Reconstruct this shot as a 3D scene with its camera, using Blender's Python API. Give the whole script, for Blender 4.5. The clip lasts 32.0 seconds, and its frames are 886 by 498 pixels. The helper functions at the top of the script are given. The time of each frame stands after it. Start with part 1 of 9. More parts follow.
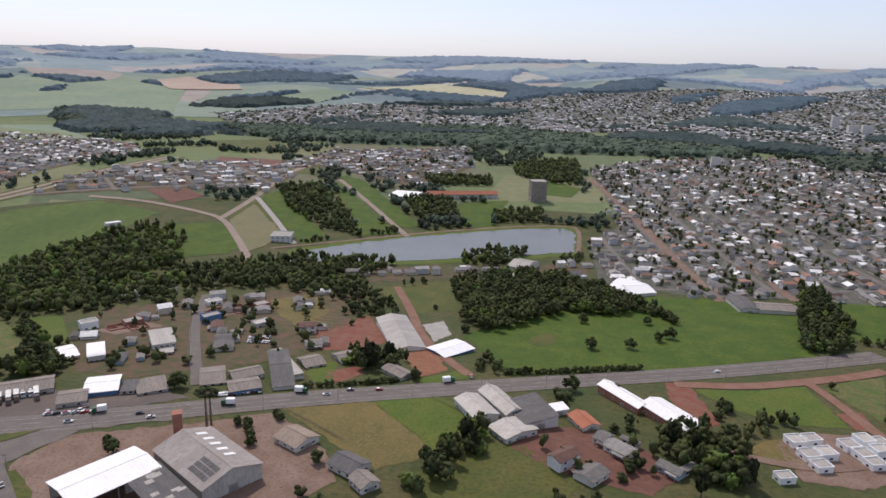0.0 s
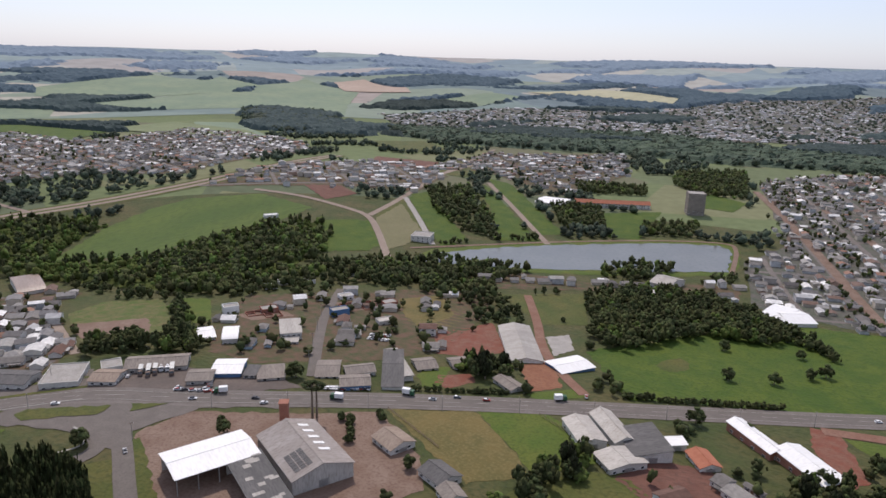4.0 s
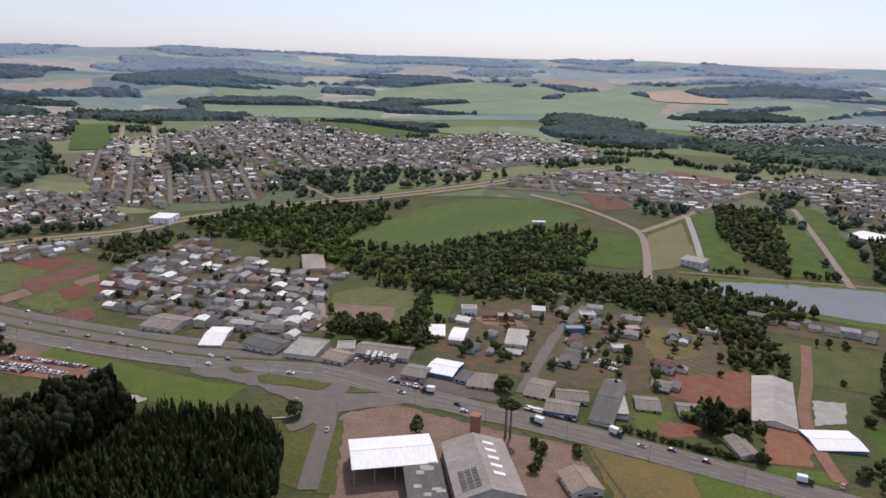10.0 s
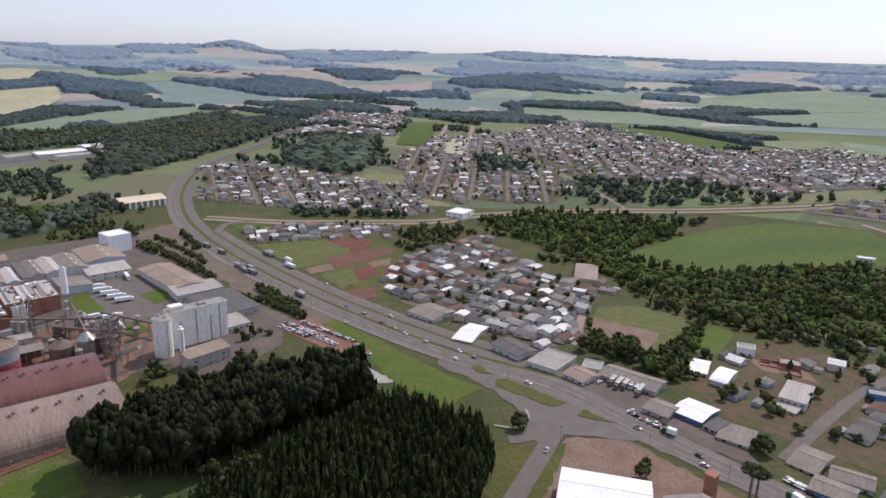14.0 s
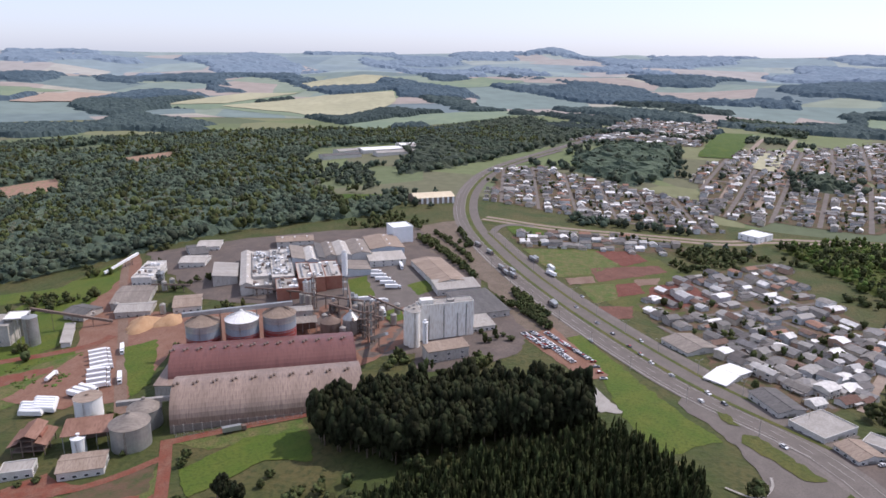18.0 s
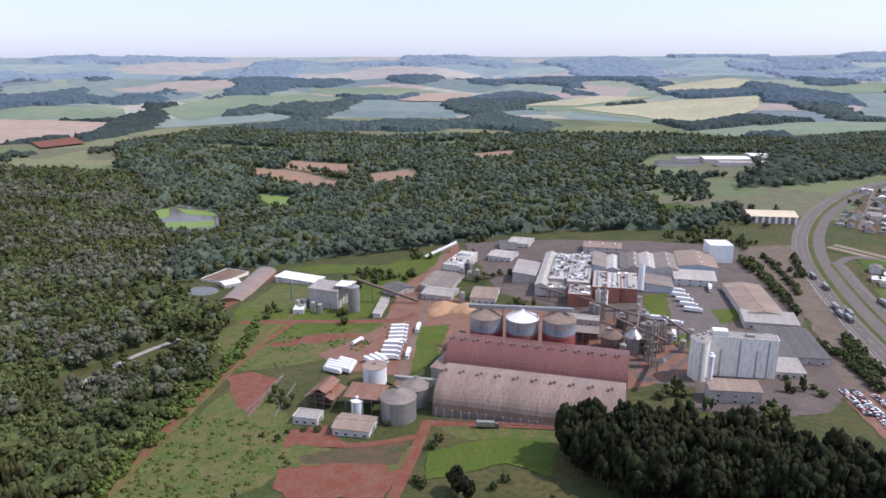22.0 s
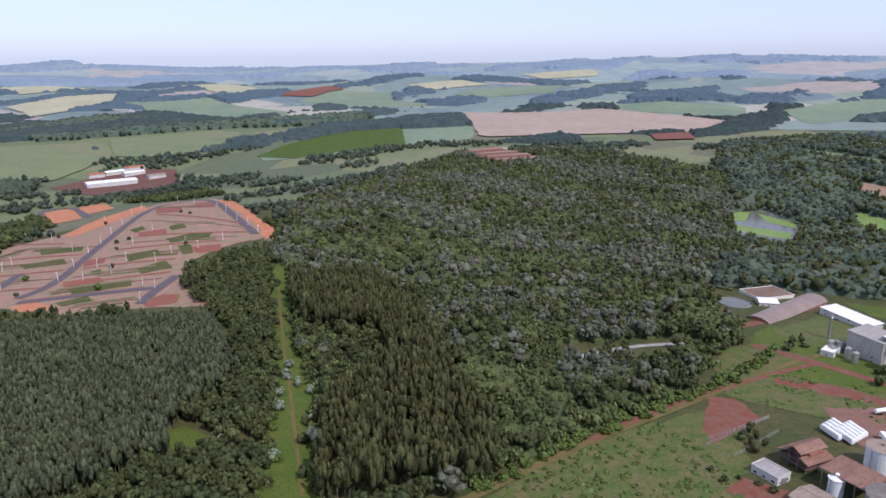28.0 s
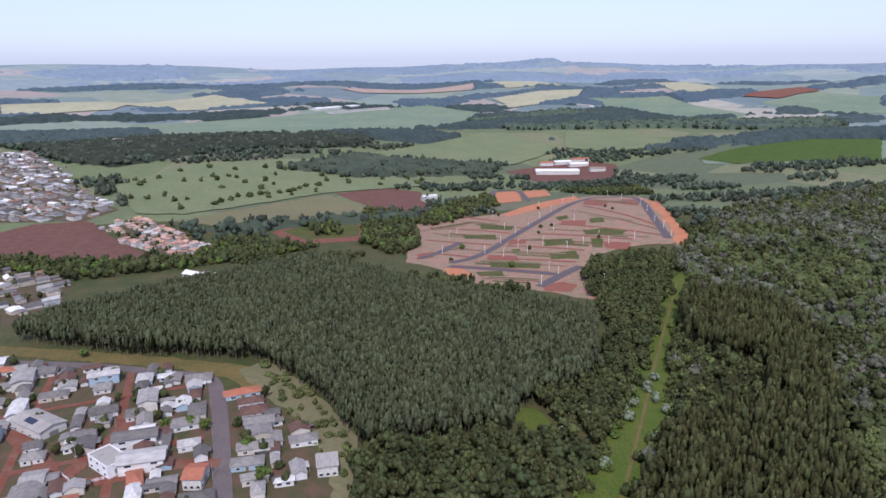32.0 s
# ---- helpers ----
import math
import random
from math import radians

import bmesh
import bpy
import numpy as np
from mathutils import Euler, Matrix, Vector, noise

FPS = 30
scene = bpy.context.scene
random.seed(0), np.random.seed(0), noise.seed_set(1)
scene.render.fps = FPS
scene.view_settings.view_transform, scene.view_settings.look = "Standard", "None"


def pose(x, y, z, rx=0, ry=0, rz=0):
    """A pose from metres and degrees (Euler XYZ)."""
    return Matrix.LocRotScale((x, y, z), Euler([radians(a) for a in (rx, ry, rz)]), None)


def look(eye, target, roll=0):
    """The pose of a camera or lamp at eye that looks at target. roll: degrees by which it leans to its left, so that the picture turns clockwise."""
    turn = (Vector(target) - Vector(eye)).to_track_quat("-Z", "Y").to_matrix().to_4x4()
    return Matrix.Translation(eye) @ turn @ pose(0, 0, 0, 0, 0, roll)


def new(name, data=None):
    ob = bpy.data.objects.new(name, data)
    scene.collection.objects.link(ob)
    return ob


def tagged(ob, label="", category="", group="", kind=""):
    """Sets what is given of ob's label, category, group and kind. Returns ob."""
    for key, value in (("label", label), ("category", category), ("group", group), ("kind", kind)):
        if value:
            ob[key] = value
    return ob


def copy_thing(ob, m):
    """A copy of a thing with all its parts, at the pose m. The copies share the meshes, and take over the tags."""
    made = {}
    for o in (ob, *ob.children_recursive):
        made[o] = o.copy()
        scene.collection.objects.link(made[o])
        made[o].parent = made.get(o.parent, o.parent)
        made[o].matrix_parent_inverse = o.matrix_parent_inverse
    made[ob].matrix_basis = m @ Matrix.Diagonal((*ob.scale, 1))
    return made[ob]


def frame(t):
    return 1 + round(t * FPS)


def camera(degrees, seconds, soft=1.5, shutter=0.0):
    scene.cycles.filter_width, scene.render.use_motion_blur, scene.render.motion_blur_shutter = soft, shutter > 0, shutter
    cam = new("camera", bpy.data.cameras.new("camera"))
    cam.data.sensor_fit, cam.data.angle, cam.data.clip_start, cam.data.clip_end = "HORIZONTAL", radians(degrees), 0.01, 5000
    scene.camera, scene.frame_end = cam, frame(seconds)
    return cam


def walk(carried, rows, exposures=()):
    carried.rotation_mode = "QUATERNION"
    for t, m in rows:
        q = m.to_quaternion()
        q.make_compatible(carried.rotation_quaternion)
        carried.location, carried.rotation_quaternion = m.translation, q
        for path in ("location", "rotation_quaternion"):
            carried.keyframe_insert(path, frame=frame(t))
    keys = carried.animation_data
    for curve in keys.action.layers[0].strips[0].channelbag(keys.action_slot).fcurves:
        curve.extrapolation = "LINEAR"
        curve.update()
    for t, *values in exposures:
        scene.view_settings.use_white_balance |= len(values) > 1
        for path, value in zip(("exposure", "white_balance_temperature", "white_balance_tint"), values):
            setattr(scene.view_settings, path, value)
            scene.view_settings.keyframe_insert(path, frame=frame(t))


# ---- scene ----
cam = camera(65.0, 32.0, soft=1.6)

# seconds, eye, a point 100 m ahead, roll
PATH = [
    (0, (-0.00, -0.00, 200.01), (-23.18, 93.53, 173.26), 1.69),
    (0.5, (2.46, 2.04, 200.03), (-23.31, 94.87, 173.22), 1.70),
    (1, (4.91, 4.12, 200.04), (-23.55, 96.16, 173.23), 1.67),
    (1.5, (7.31, 6.26, 200.04), (-23.81, 97.44, 173.22), 1.66),
    (2, (9.65, 8.50, 200.00), (-24.31, 98.67, 173.23), 1.60),
    (2.5, (11.90, 10.87, 199.93), (-24.80, 99.96, 173.17), 1.61),
    (3, (14.06, 13.40, 199.81), (-25.26, 101.35, 173.00), 1.60),
    (3.5, (16.10, 16.11, 199.64), (-25.82, 102.86, 172.83), 1.64),
    (5.5, (23.42, 28.44, 198.81), (-28.79, 109.41, 172.02), 1.61),
    (6, (25.14, 31.78, 198.66), (-29.73, 110.98, 171.90), 1.63),
    (6.5, (26.86, 35.17, 198.58), (-30.82, 112.36, 171.81), 1.64),
    (7, (28.52, 38.64, 198.54), (-31.93, 113.67, 171.80), 1.62),
    (7.5, (30.09, 42.18, 198.54), (-32.99, 115.03, 171.80), 1.60),
    (8, (31.52, 45.83, 198.53), (-34.12, 116.38, 171.81), 1.57),
    (8.5, (32.76, 49.58, 198.52), (-35.64, 117.45, 171.79), 1.56),
    (9, (33.78, 53.46, 198.47), (-37.37, 118.43, 171.71), 1.62),
    (9.5, (34.52, 57.47, 198.38), (-39.30, 119.37, 171.58), 1.59),
    (10, (35.01, 61.59, 198.26), (-41.65, 119.94, 171.45), 1.63),
    (10.5, (35.28, 65.80, 198.12), (-44.53, 119.71, 171.23), 1.67),
    (11, (35.34, 70.06, 198.00), (-47.52, 119.11, 171.03), 1.69),
    (11.5, (35.24, 74.36, 197.92), (-50.36, 118.42, 170.88), 1.73),
    (12, (34.98, 78.65, 197.90), (-53.08, 117.51, 170.77), 1.69),
    (12.5, (34.60, 82.93, 197.95), (-55.61, 116.44, 170.75), 1.63),
    (13, (34.06, 87.19, 198.05), (-57.79, 115.89, 170.85), 1.58),
    (13.5, (33.34, 91.43, 198.19), (-59.77, 115.73, 170.97), 1.51),
    (14, (32.41, 95.64, 198.33), (-61.92, 114.60, 171.08), 1.41),
    (14.5, (31.23, 99.82, 198.44), (-63.97, 113.81, 171.20), 1.35),
    (16.5, (23.70, 116.23, 198.36), (-72.33, 110.02, 171.18), 1.01),
    (17, (21.17, 120.16, 198.24), (-74.32, 108.21, 171.05), 0.88),
    (17.5, (18.43, 123.99, 198.10), (-76.18, 106.32, 170.95), 0.75),
    (18, (15.49, 127.70, 197.97), (-77.89, 104.42, 170.81), 0.72),
    (18.5, (12.38, 131.26, 197.85), (-79.47, 102.47, 170.74), 0.54),
    (19, (9.11, 134.65, 197.74), (-80.91, 100.53, 170.66), 0.46),
    (19.5, (5.67, 137.87, 197.63), (-82.17, 98.47, 170.56), 0.39),
    (20, (2.07, 140.89, 197.49), (-83.29, 96.37, 170.45), 0.24),
    (20.5, (-1.69, 143.71, 197.33), (-84.19, 94.06, 170.32), 0.12),
    (21, (-5.61, 146.31, 197.12), (-84.47, 91.05, 170.13), 0.03),
    (21.5, (-9.68, 148.67, 196.86), (-84.70, 88.30, 169.90), -0.07),
    (22, (-13.88, 150.81, 196.57), (-84.67, 85.51, 169.64), -0.10),
    (22.5, (-18.18, 152.72, 196.27), (-84.36, 82.76, 169.35), -0.13),
    (23, (-22.56, 154.42, 196.00), (-83.67, 79.97, 169.13), -0.14),
    (23.5, (-26.99, 155.92, 195.78), (-82.70, 77.33, 168.93), -0.12),
    (24, (-31.45, 157.21, 195.64), (-81.52, 74.92, 168.78), -0.19),
    (24.5, (-35.91, 158.31, 195.59), (-80.01, 72.67, 168.73), -0.22),
    (25, (-40.37, 159.19, 195.64), (-78.28, 70.64, 168.79), -0.30),
    (25.5, (-44.83, 159.83, 195.77), (-76.43, 68.82, 168.97), -0.37),
    (27.5, (-62.47, 159.35, 196.97), (-67.14, 63.09, 170.28), -0.44),
    (28, (-66.78, 158.40, 197.38), (-64.56, 62.05, 170.70), -0.45),
    (28.5, (-71.00, 157.15, 197.80), (-61.89, 61.21, 171.09), -0.46),
    (29, (-75.07, 155.63, 198.22), (-58.69, 60.66, 171.52), -0.50),
    (29.5, (-78.97, 153.86, 198.61), (-54.92, 60.54, 171.93), -0.51),
    (30, (-82.66, 151.89, 198.97), (-51.10, 60.81, 172.33), -0.50),
    (30.5, (-86.12, 149.73, 199.27), (-47.18, 61.55, 172.66), -0.57),
    (31, (-89.39, 147.44, 199.53), (-43.37, 62.72, 172.96), -0.53),
    (31.5, (-92.53, 145.06, 199.76), (-39.95, 64.24, 173.23), -0.55),
    (32, (-95.61, 142.63, 199.97), (-36.68, 66.29, 173.51), -0.56),
]
walk(cam, [(t, look(eye, target, roll)) for t, eye, target, roll in PATH], [(0, -0.26, 6250, 15), (11, -0.32, 6250, 15), (14, -0.18, 6150, 16), (17, 0.0, 6050, 17), (19, 0.06, 6000, 18), (23, 0.12, 5800, 18), (28, -0.08, 5650, 19), (32, -0.1, 5600, 20)])

# ---- daylight: high sun ahead of the first view, hazy sky ----
SUN_TURN, SUN_UP = radians(38), radians(52)
world = bpy.data.worlds.new("daylight")
scene.world = world
world.use_nodes = True
wn = world.node_tree.nodes
sky = wn.new("ShaderNodeTexSky")
sky.sky_type = "NISHITA"
sky.sun_disc = False
sky.sun_elevation, sky.sun_rotation = SUN_UP, -SUN_TURN
sky.air_density, sky.dust_density, sky.ozone_density, sky.altitude = 1.0, 1.3, 2.0, 600
wn["Background"].inputs["Strength"].default_value = 0.147
soften = wn.new("ShaderNodeHueSaturation")
soften.inputs["Saturation"].default_value = 0.75
tint = wn.new("ShaderNodeMixRGB")
tint.blend_type = "MULTIPLY"
tint.inputs[0].default_value, tint.inputs[2].default_value = 1.0, (0.95, 0.985, 1.06, 1)
world.node_tree.links.new(sky.outputs[0], soften.inputs["Color"])
world.node_tree.links.new(soften.outputs[0], tint.inputs[1])
veil = wn.new("ShaderNodeMixRGB")
veil.inputs[0].default_value, veil.inputs[2].default_value = 0.4, (6.7, 6.9, 7.8, 1)
world.node_tree.links.new(tint.outputs[0], veil.inputs[1])
world.node_tree.links.new(veil.outputs[0], wn["Background"].inputs[0])
sun = new("sun", bpy.data.lights.new("sun", "SUN"))
sun.data.energy, sun.data.angle, sun.data.color = 3.5, radians(0.6), (1.0, 0.9, 0.77)
sun.matrix_world = look((0, 0, 400), (math.sin(SUN_TURN) * math.cos(SUN_UP), -math.cos(SUN_TURN) * math.cos(SUN_UP), 400 - math.sin(SUN_UP)))
scene.view_settings.exposure = 0.0

# ---- the lie of the land: wide hills (x, y, reach, height) on a plain lifted to the far rim to fit the camera's skyline ----
HILLS = [(-240, 220, 170, 16), (80, 330, 180, 10), (-250, 680, 200, -5), (20, 720, 220, -10), (-560, 640, 180, -6), (-760, 780, 220, 27), (-880, 300, 220, -19), (-560, 250, 120, -3), (-1400, 300, 330, 25), (-1150, 0, 280, 5), (-650, -60, 200, 11), (-300, -130, 170, -3), (-350, -430, 170, -12), (-560, -830, 210, -57), (-950, -950, 250, -9), (200, -70, 190, 23), (80, -330, 180, -6), (250, -720, 170, 11), (620, -500, 230, -25), (620, -1150, 300, -49), (-180, -1500, 350, -11), (1250, -700, 350, 26), (-700, -2000, 500, -11), (300, 1450, 500, 8)]

# Bumps and dips of the rim, set so the skyline fits the camera's view.
PEAKS = [(4850 * p[0] / math.hypot(*p), 4850 * p[1] / math.hypot(*p), r, h) for p, r, h in (((-4581, -325), 110, 40), ((-4651, 160), 90, 20), ((-4569, -562), 240, 14), ((-1778, -4076), 160, 16), ((-4087, 1284), 220, 16), ((2290, -4047), 260, 5), ((-3112, 4212), 130, 20), ((2296, -3985), 120, 6), ((3500, -3000), 430, -48), ((2962, -3519), 230, -20), ((1560, -4320), 280, -38), ((1050, -4470), 330, -40), ((480, -4575), 300, -24), ((2676, -4044), 230, -24), ((2080, -4350), 190, -24), ((2388, -4221), 75, 12), ((-80, -4850), 280, -22), ((-600, -4810), 230, -19), ((-1000, -4740), 180, -8))]


def gz(x, y):
    x, y = np.asarray(x, float), np.asarray(y, float)
    d = np.hypot(x, y)
    u, k = np.clip((d - 2400) / 2450, 0, 1.1), np.clip((d - 1300) / 1200, 0, 1)
    z = 4 + 175 * u**1.15 + k * (7 + 9 * u) * (1 - 0.8 * np.clip((u - 0.6) / 0.4, 0, 1)) * (np.sin(x / 331 + 1.3) * np.cos(y / 287) + 0.6 * np.sin((x + y) / 193 + 0.5) + 0.5 * np.cos((x - 1.7 * y) / 241))
    for a, b, r, h in HILLS:
        z = z + h * np.exp(-((x - a) ** 2 + (y - b) ** 2) / (2 * r * r))
    return z + sum(h * np.exp(-((x - a) ** 2 + (y - b) ** 2) / (2 * r * r)) for a, b, r, h in PEAKS)


# ---- materials ----
def surf(name, a, b, c=None, size=8.0, fine=0.6, rough=0.9, bump=0.0, metal=0.0, vary="", amount=0.25, spec=0.3, stretch=None):
    """Colour a to b by wide noise, streaked with c by fine noise; vary: 'island' or 'object' shifts the brightness piece by piece."""
    m = bpy.data.materials.new(name)
    m.use_nodes = True
    nt = m.node_tree
    n, link = nt.nodes, nt.links.new
    bsdf = n["Principled BSDF"]
    bsdf.inputs["Roughness"].default_value, bsdf.inputs["Metallic"].default_value = rough, metal
    bsdf.inputs["Specular IOR Level"].default_value = spec
    co = n.new("ShaderNodeTexCoord")
    at = co.outputs["Object"]
    if stretch:
        mp = n.new("ShaderNodeMapping")
        mp.inputs["Scale"].default_value = stretch
        link(at, mp.inputs[0])
        at = mp.outputs[0]
    wide, small = n.new("ShaderNodeTexNoise"), n.new("ShaderNodeTexNoise")
    for node, scale, detail in ((wide, 1 / size, 9.0), (small, 1 / fine, 5.0)):
        node.inputs["Scale"].default_value, node.inputs["Detail"].default_value = scale, detail
        link(at, node.inputs["Vector"])
    ramp = n.new("ShaderNodeMapRange")
    ramp.inputs[1].default_value, ramp.inputs[2].default_value = 0.35, 0.65
    link(wide.outputs["Fac"], ramp.inputs[0])
    mix = n.new("ShaderNodeMixRGB")
    mix.inputs[1].default_value, mix.inputs[2].default_value = (*a, 1), (*b, 1)
    link(ramp.outputs[0], mix.inputs[0])
    ramp2 = n.new("ShaderNodeMapRange")
    ramp2.inputs[1].default_value, ramp2.inputs[2].default_value, ramp2.inputs[4].default_value = 0.45, 0.7, 0.8
    link(small.outputs["Fac"], ramp2.inputs[0])
    mix2 = n.new("ShaderNodeMixRGB")
    mix2.inputs[2].default_value = (*(c or [0.75 * (p + q) / 2 for p, q in zip(a, b)]), 1)
    link(ramp2.outputs[0], mix2.inputs[0])
    link(mix.outputs[0], mix2.inputs[1])
    out = mix2.outputs[0]
    if vary:
        src = n.new("ShaderNodeNewGeometry").outputs["Random Per Island"] if vary == "island" else n.new("ShaderNodeObjectInfo").outputs["Random"]
        rng = n.new("ShaderNodeMapRange")
        rng.inputs[3].default_value, rng.inputs[4].default_value = 1 - amount, 1 + amount
        link(src, rng.inputs[0])
        hsv = n.new("ShaderNodeHueSaturation")
        link(rng.outputs[0], hsv.inputs["Value"])
        hue = n.new("ShaderNodeMapRange")
        hue.inputs[3].default_value, hue.inputs[4].default_value = 0.5 - 0.06 * amount, 0.5 + 0.06 * amount
        link(src, hue.inputs[0])
        link(hue.outputs[0], hsv.inputs["Hue"])
        link(out, hsv.inputs["Color"])
        out = hsv.outputs[0]
    link(out, bsdf.inputs["Base Color"])
    if bump:
        bp = n.new("ShaderNodeBump")
        bp.inputs["Strength"].default_value, bp.inputs["Distance"].default_value = min(1.0, bump), fine * (0.9 if bump > 0.9 else 0.5)
        link(small.outputs["Fac"], bp.inputs["Height"])
        link(bp.outputs[0], bsdf.inputs["Normal"])
    return m


GRASS = surf("meadow grass", (0.062, 0.082, 0.014), (0.104, 0.098, 0.024), (0.045, 0.055, 0.012), 22, 2.0, bump=0.5)
LAWN = surf("bright lawn grass", (0.068, 0.108, 0.011), (0.102, 0.12, 0.017), (0.048, 0.074, 0.0095), 16, 1.6, bump=0.4)
PASTURE = surf("lush pasture", (0.044, 0.0848, 0.00558), (0.078, 0.11, 0.00855), (0.032, 0.0615, 0.0045), 18, 2.2, bump=0.6)
DRY = surf("dry yellow pasture", (0.148, 0.11, 0.034), (0.1, 0.088, 0.025), (0.175, 0.136, 0.054), 14, 1.6, bump=0.4)
CANE = surf("young crop field", (0.06, 0.1, 0.016), (0.085, 0.122, 0.02), (0.046, 0.072, 0.0135), 50, 3.0, bump=0.5, stretch=(1, 0.3, 1))
# Next three: far field colours, lightened and greyed to paint in haze.
HAZECROP = surf("distant green crop", (0.16, 0.215, 0.14), (0.205, 0.25, 0.155), (0.14, 0.185, 0.13), 150, 25)
HAZESTRAW = surf("distant straw field", (0.35, 0.335, 0.215), (0.41, 0.385, 0.25), (0.3, 0.29, 0.19), 150, 25)
HAZESOIL = surf("distant bare soil field", (0.34, 0.26, 0.2), (0.39, 0.3, 0.235), (0.3, 0.225, 0.18), 120, 25)
REDSOIL = surf("red clay soil", (0.19, 0.058, 0.034), (0.2, 0.1, 0.066), (0.13, 0.05, 0.035), 6, 1.1, bump=0.5)
PALESOIL = surf("pale reddish soil", (0.175, 0.112, 0.08), (0.225, 0.158, 0.12), (0.13, 0.078, 0.056), 12, 1.3, bump=0.5)
ORANGE = surf("orange clay cut", (0.216, 0.0896, 0.0464), (0.248, 0.116, 0.064), (0.16, 0.064, 0.0384), 14, 1.5, bump=0.4)
ASPHALT = surf("worn grey asphalt", (0.13, 0.112, 0.098), (0.158, 0.136, 0.12), (0.105, 0.089, 0.078), 7, 0.8, rough=0.85)
TAR = surf("dark new asphalt", (0.13, 0.105, 0.1), (0.16, 0.13, 0.125), (0.11, 0.09, 0.088), 9, 0.8, rough=0.85)
DIRTROAD = surf("dusty dirt road", (0.25, 0.195, 0.155), (0.3, 0.24, 0.195), (0.2, 0.145, 0.11), 9, 1.0)
CONCRETE = surf("weathered concrete", (0.3, 0.28, 0.25), (0.38, 0.355, 0.325), (0.24, 0.22, 0.2), 5, 0.7, bump=0.2)
PAINTLINE = surf("road marking paint", (0.42, 0.4, 0.36), (0.3, 0.28, 0.25), (0.24, 0.22, 0.2), 3, 0.4)
WATER = surf("still greenish lake water", (0.12, 0.122, 0.1), (0.14, 0.14, 0.115), (0.105, 0.108, 0.09), 40, 4, rough=0.16, bump=0.03, spec=0.5)
ALGAE = surf("green algae on water", (0.16, 0.24, 0.05), (0.2, 0.28, 0.07), (0.12, 0.18, 0.05), 12, 2, rough=0.6)
LAND = surf("rolling farmland grass", (0.05, 0.068, 0.016), (0.095, 0.082, 0.03), (0.036, 0.046, 0.013), 26, 3, bump=0.5)
# Leaves with bump 1.0: the dark third colour paints shade between leaf clumps.
LEAF = surf("mixed forest leaves", (0.0492, 0.06, 0.0234), (0.092, 0.1, 0.0351), (0.0257, 0.032, 0.0153), 26, 0.9, vary="island", amount=0.45, spec=0.12, bump=1.0)
# Native grey leaves, lightened and blued to put far haze in the colour.
GREYHAZELEAF = surf("greyish native forest leaves", (0.105, 0.113, 0.0747), (0.141, 0.143, 0.096), (0.0584, 0.0666, 0.0469), 34, 0.9, vary="island", amount=0.45, spec=0.12, bump=1.0)
LEAFEUC = surf("eucalyptus leaves", (0.0208, 0.0248, 0.011), (0.0368, 0.04, 0.017), (0.0104, 0.0128, 0.0068), 12, 0.8, vary="island", amount=0.45, spec=0.12, bump=1.0)
LEAFPINE = surf("dark conifer needles", (0.029, 0.037, 0.013), (0.046, 0.054, 0.019), (0.016, 0.021, 0.009), 14, 0.8, vary="island", amount=0.45, spec=0.12, bump=1.0)
LEAFPLANT = surf("plantation crown leaves", (0.0731, 0.0845, 0.0437), (0.0954, 0.106, 0.0517), (0.045, 0.0538, 0.0303), 25, 0.9, vary="island", amount=0.45, spec=0.12, bump=1.0)
LEAFLIGHT = surf("light green tree leaves", (0.085, 0.12, 0.028), (0.12, 0.15, 0.036), (0.045, 0.068, 0.02), 12, 0.9, vary="island", amount=0.45, spec=0.12, bump=1.0)
# Haze is put into this leaf colour for the horizon woods.
HAZELEAF = surf("blue green woods at the horizon", (0.075, 0.108, 0.132), (0.098, 0.132, 0.152), (0.064, 0.096, 0.122), 90, 14, spec=0.05)

STREET = surf("dusty grey street", (0.145, 0.126, 0.112), (0.19, 0.165, 0.148), (0.115, 0.097, 0.085), 9, 1.0)
YARDGREY = surf("grey brown works yard", (0.11, 0.09, 0.078), (0.15, 0.118, 0.1), (0.09, 0.07, 0.06), 12, 1.5)
YARDMIX = surf("trodden garden ground with grass", (0.13, 0.074, 0.048), (0.05, 0.066, 0.02), (0.1, 0.068, 0.042), 7, 1.6, bump=0.4)
# The blue here stands for haze over woods beyond 1.6 km.
FARHAZELEAF = surf("distant woods leaves", (0.045, 0.064, 0.062), (0.066, 0.088, 0.08), (0.034, 0.05, 0.052), 40, 5, vary="island", amount=0.3, spec=0.1)
# Mid-distance woods: haze is mixed into the green as blue.
HAZEWEST = surf("bluish dark forest leaves", (0.053, 0.0698, 0.049), (0.0857, 0.104, 0.0657), (0.0337, 0.0456, 0.0353), 40, 1.1, vary="island", amount=0.45, spec=0.12, bump=1.0)
LEAFBARE = surf("leafless grey brown crowns", (0.122, 0.112, 0.086), (0.152, 0.138, 0.108), (0.076, 0.068, 0.054), 20, 0.9, vary="island", amount=0.45, spec=0.12, bump=1.0)
LEAFSILVER = surf("silvery pale bush leaves", (0.15, 0.18, 0.115), (0.19, 0.215, 0.15), (0.1, 0.125, 0.075), 6, 1.0, vary="island", amount=0.3, spec=0.2)
PLOTSOIL = surf("pinkish grey trampled plot earth", (0.36, 0.2, 0.155), (0.2, 0.19, 0.1), (0.3, 0.15, 0.115), 7, 2.2, bump=0.5)
PLOTEDGE = surf("brownish red earth", (0.125, 0.054, 0.038), (0.165, 0.078, 0.055), (0.1, 0.05, 0.036), 10, 2.5, bump=0.4)
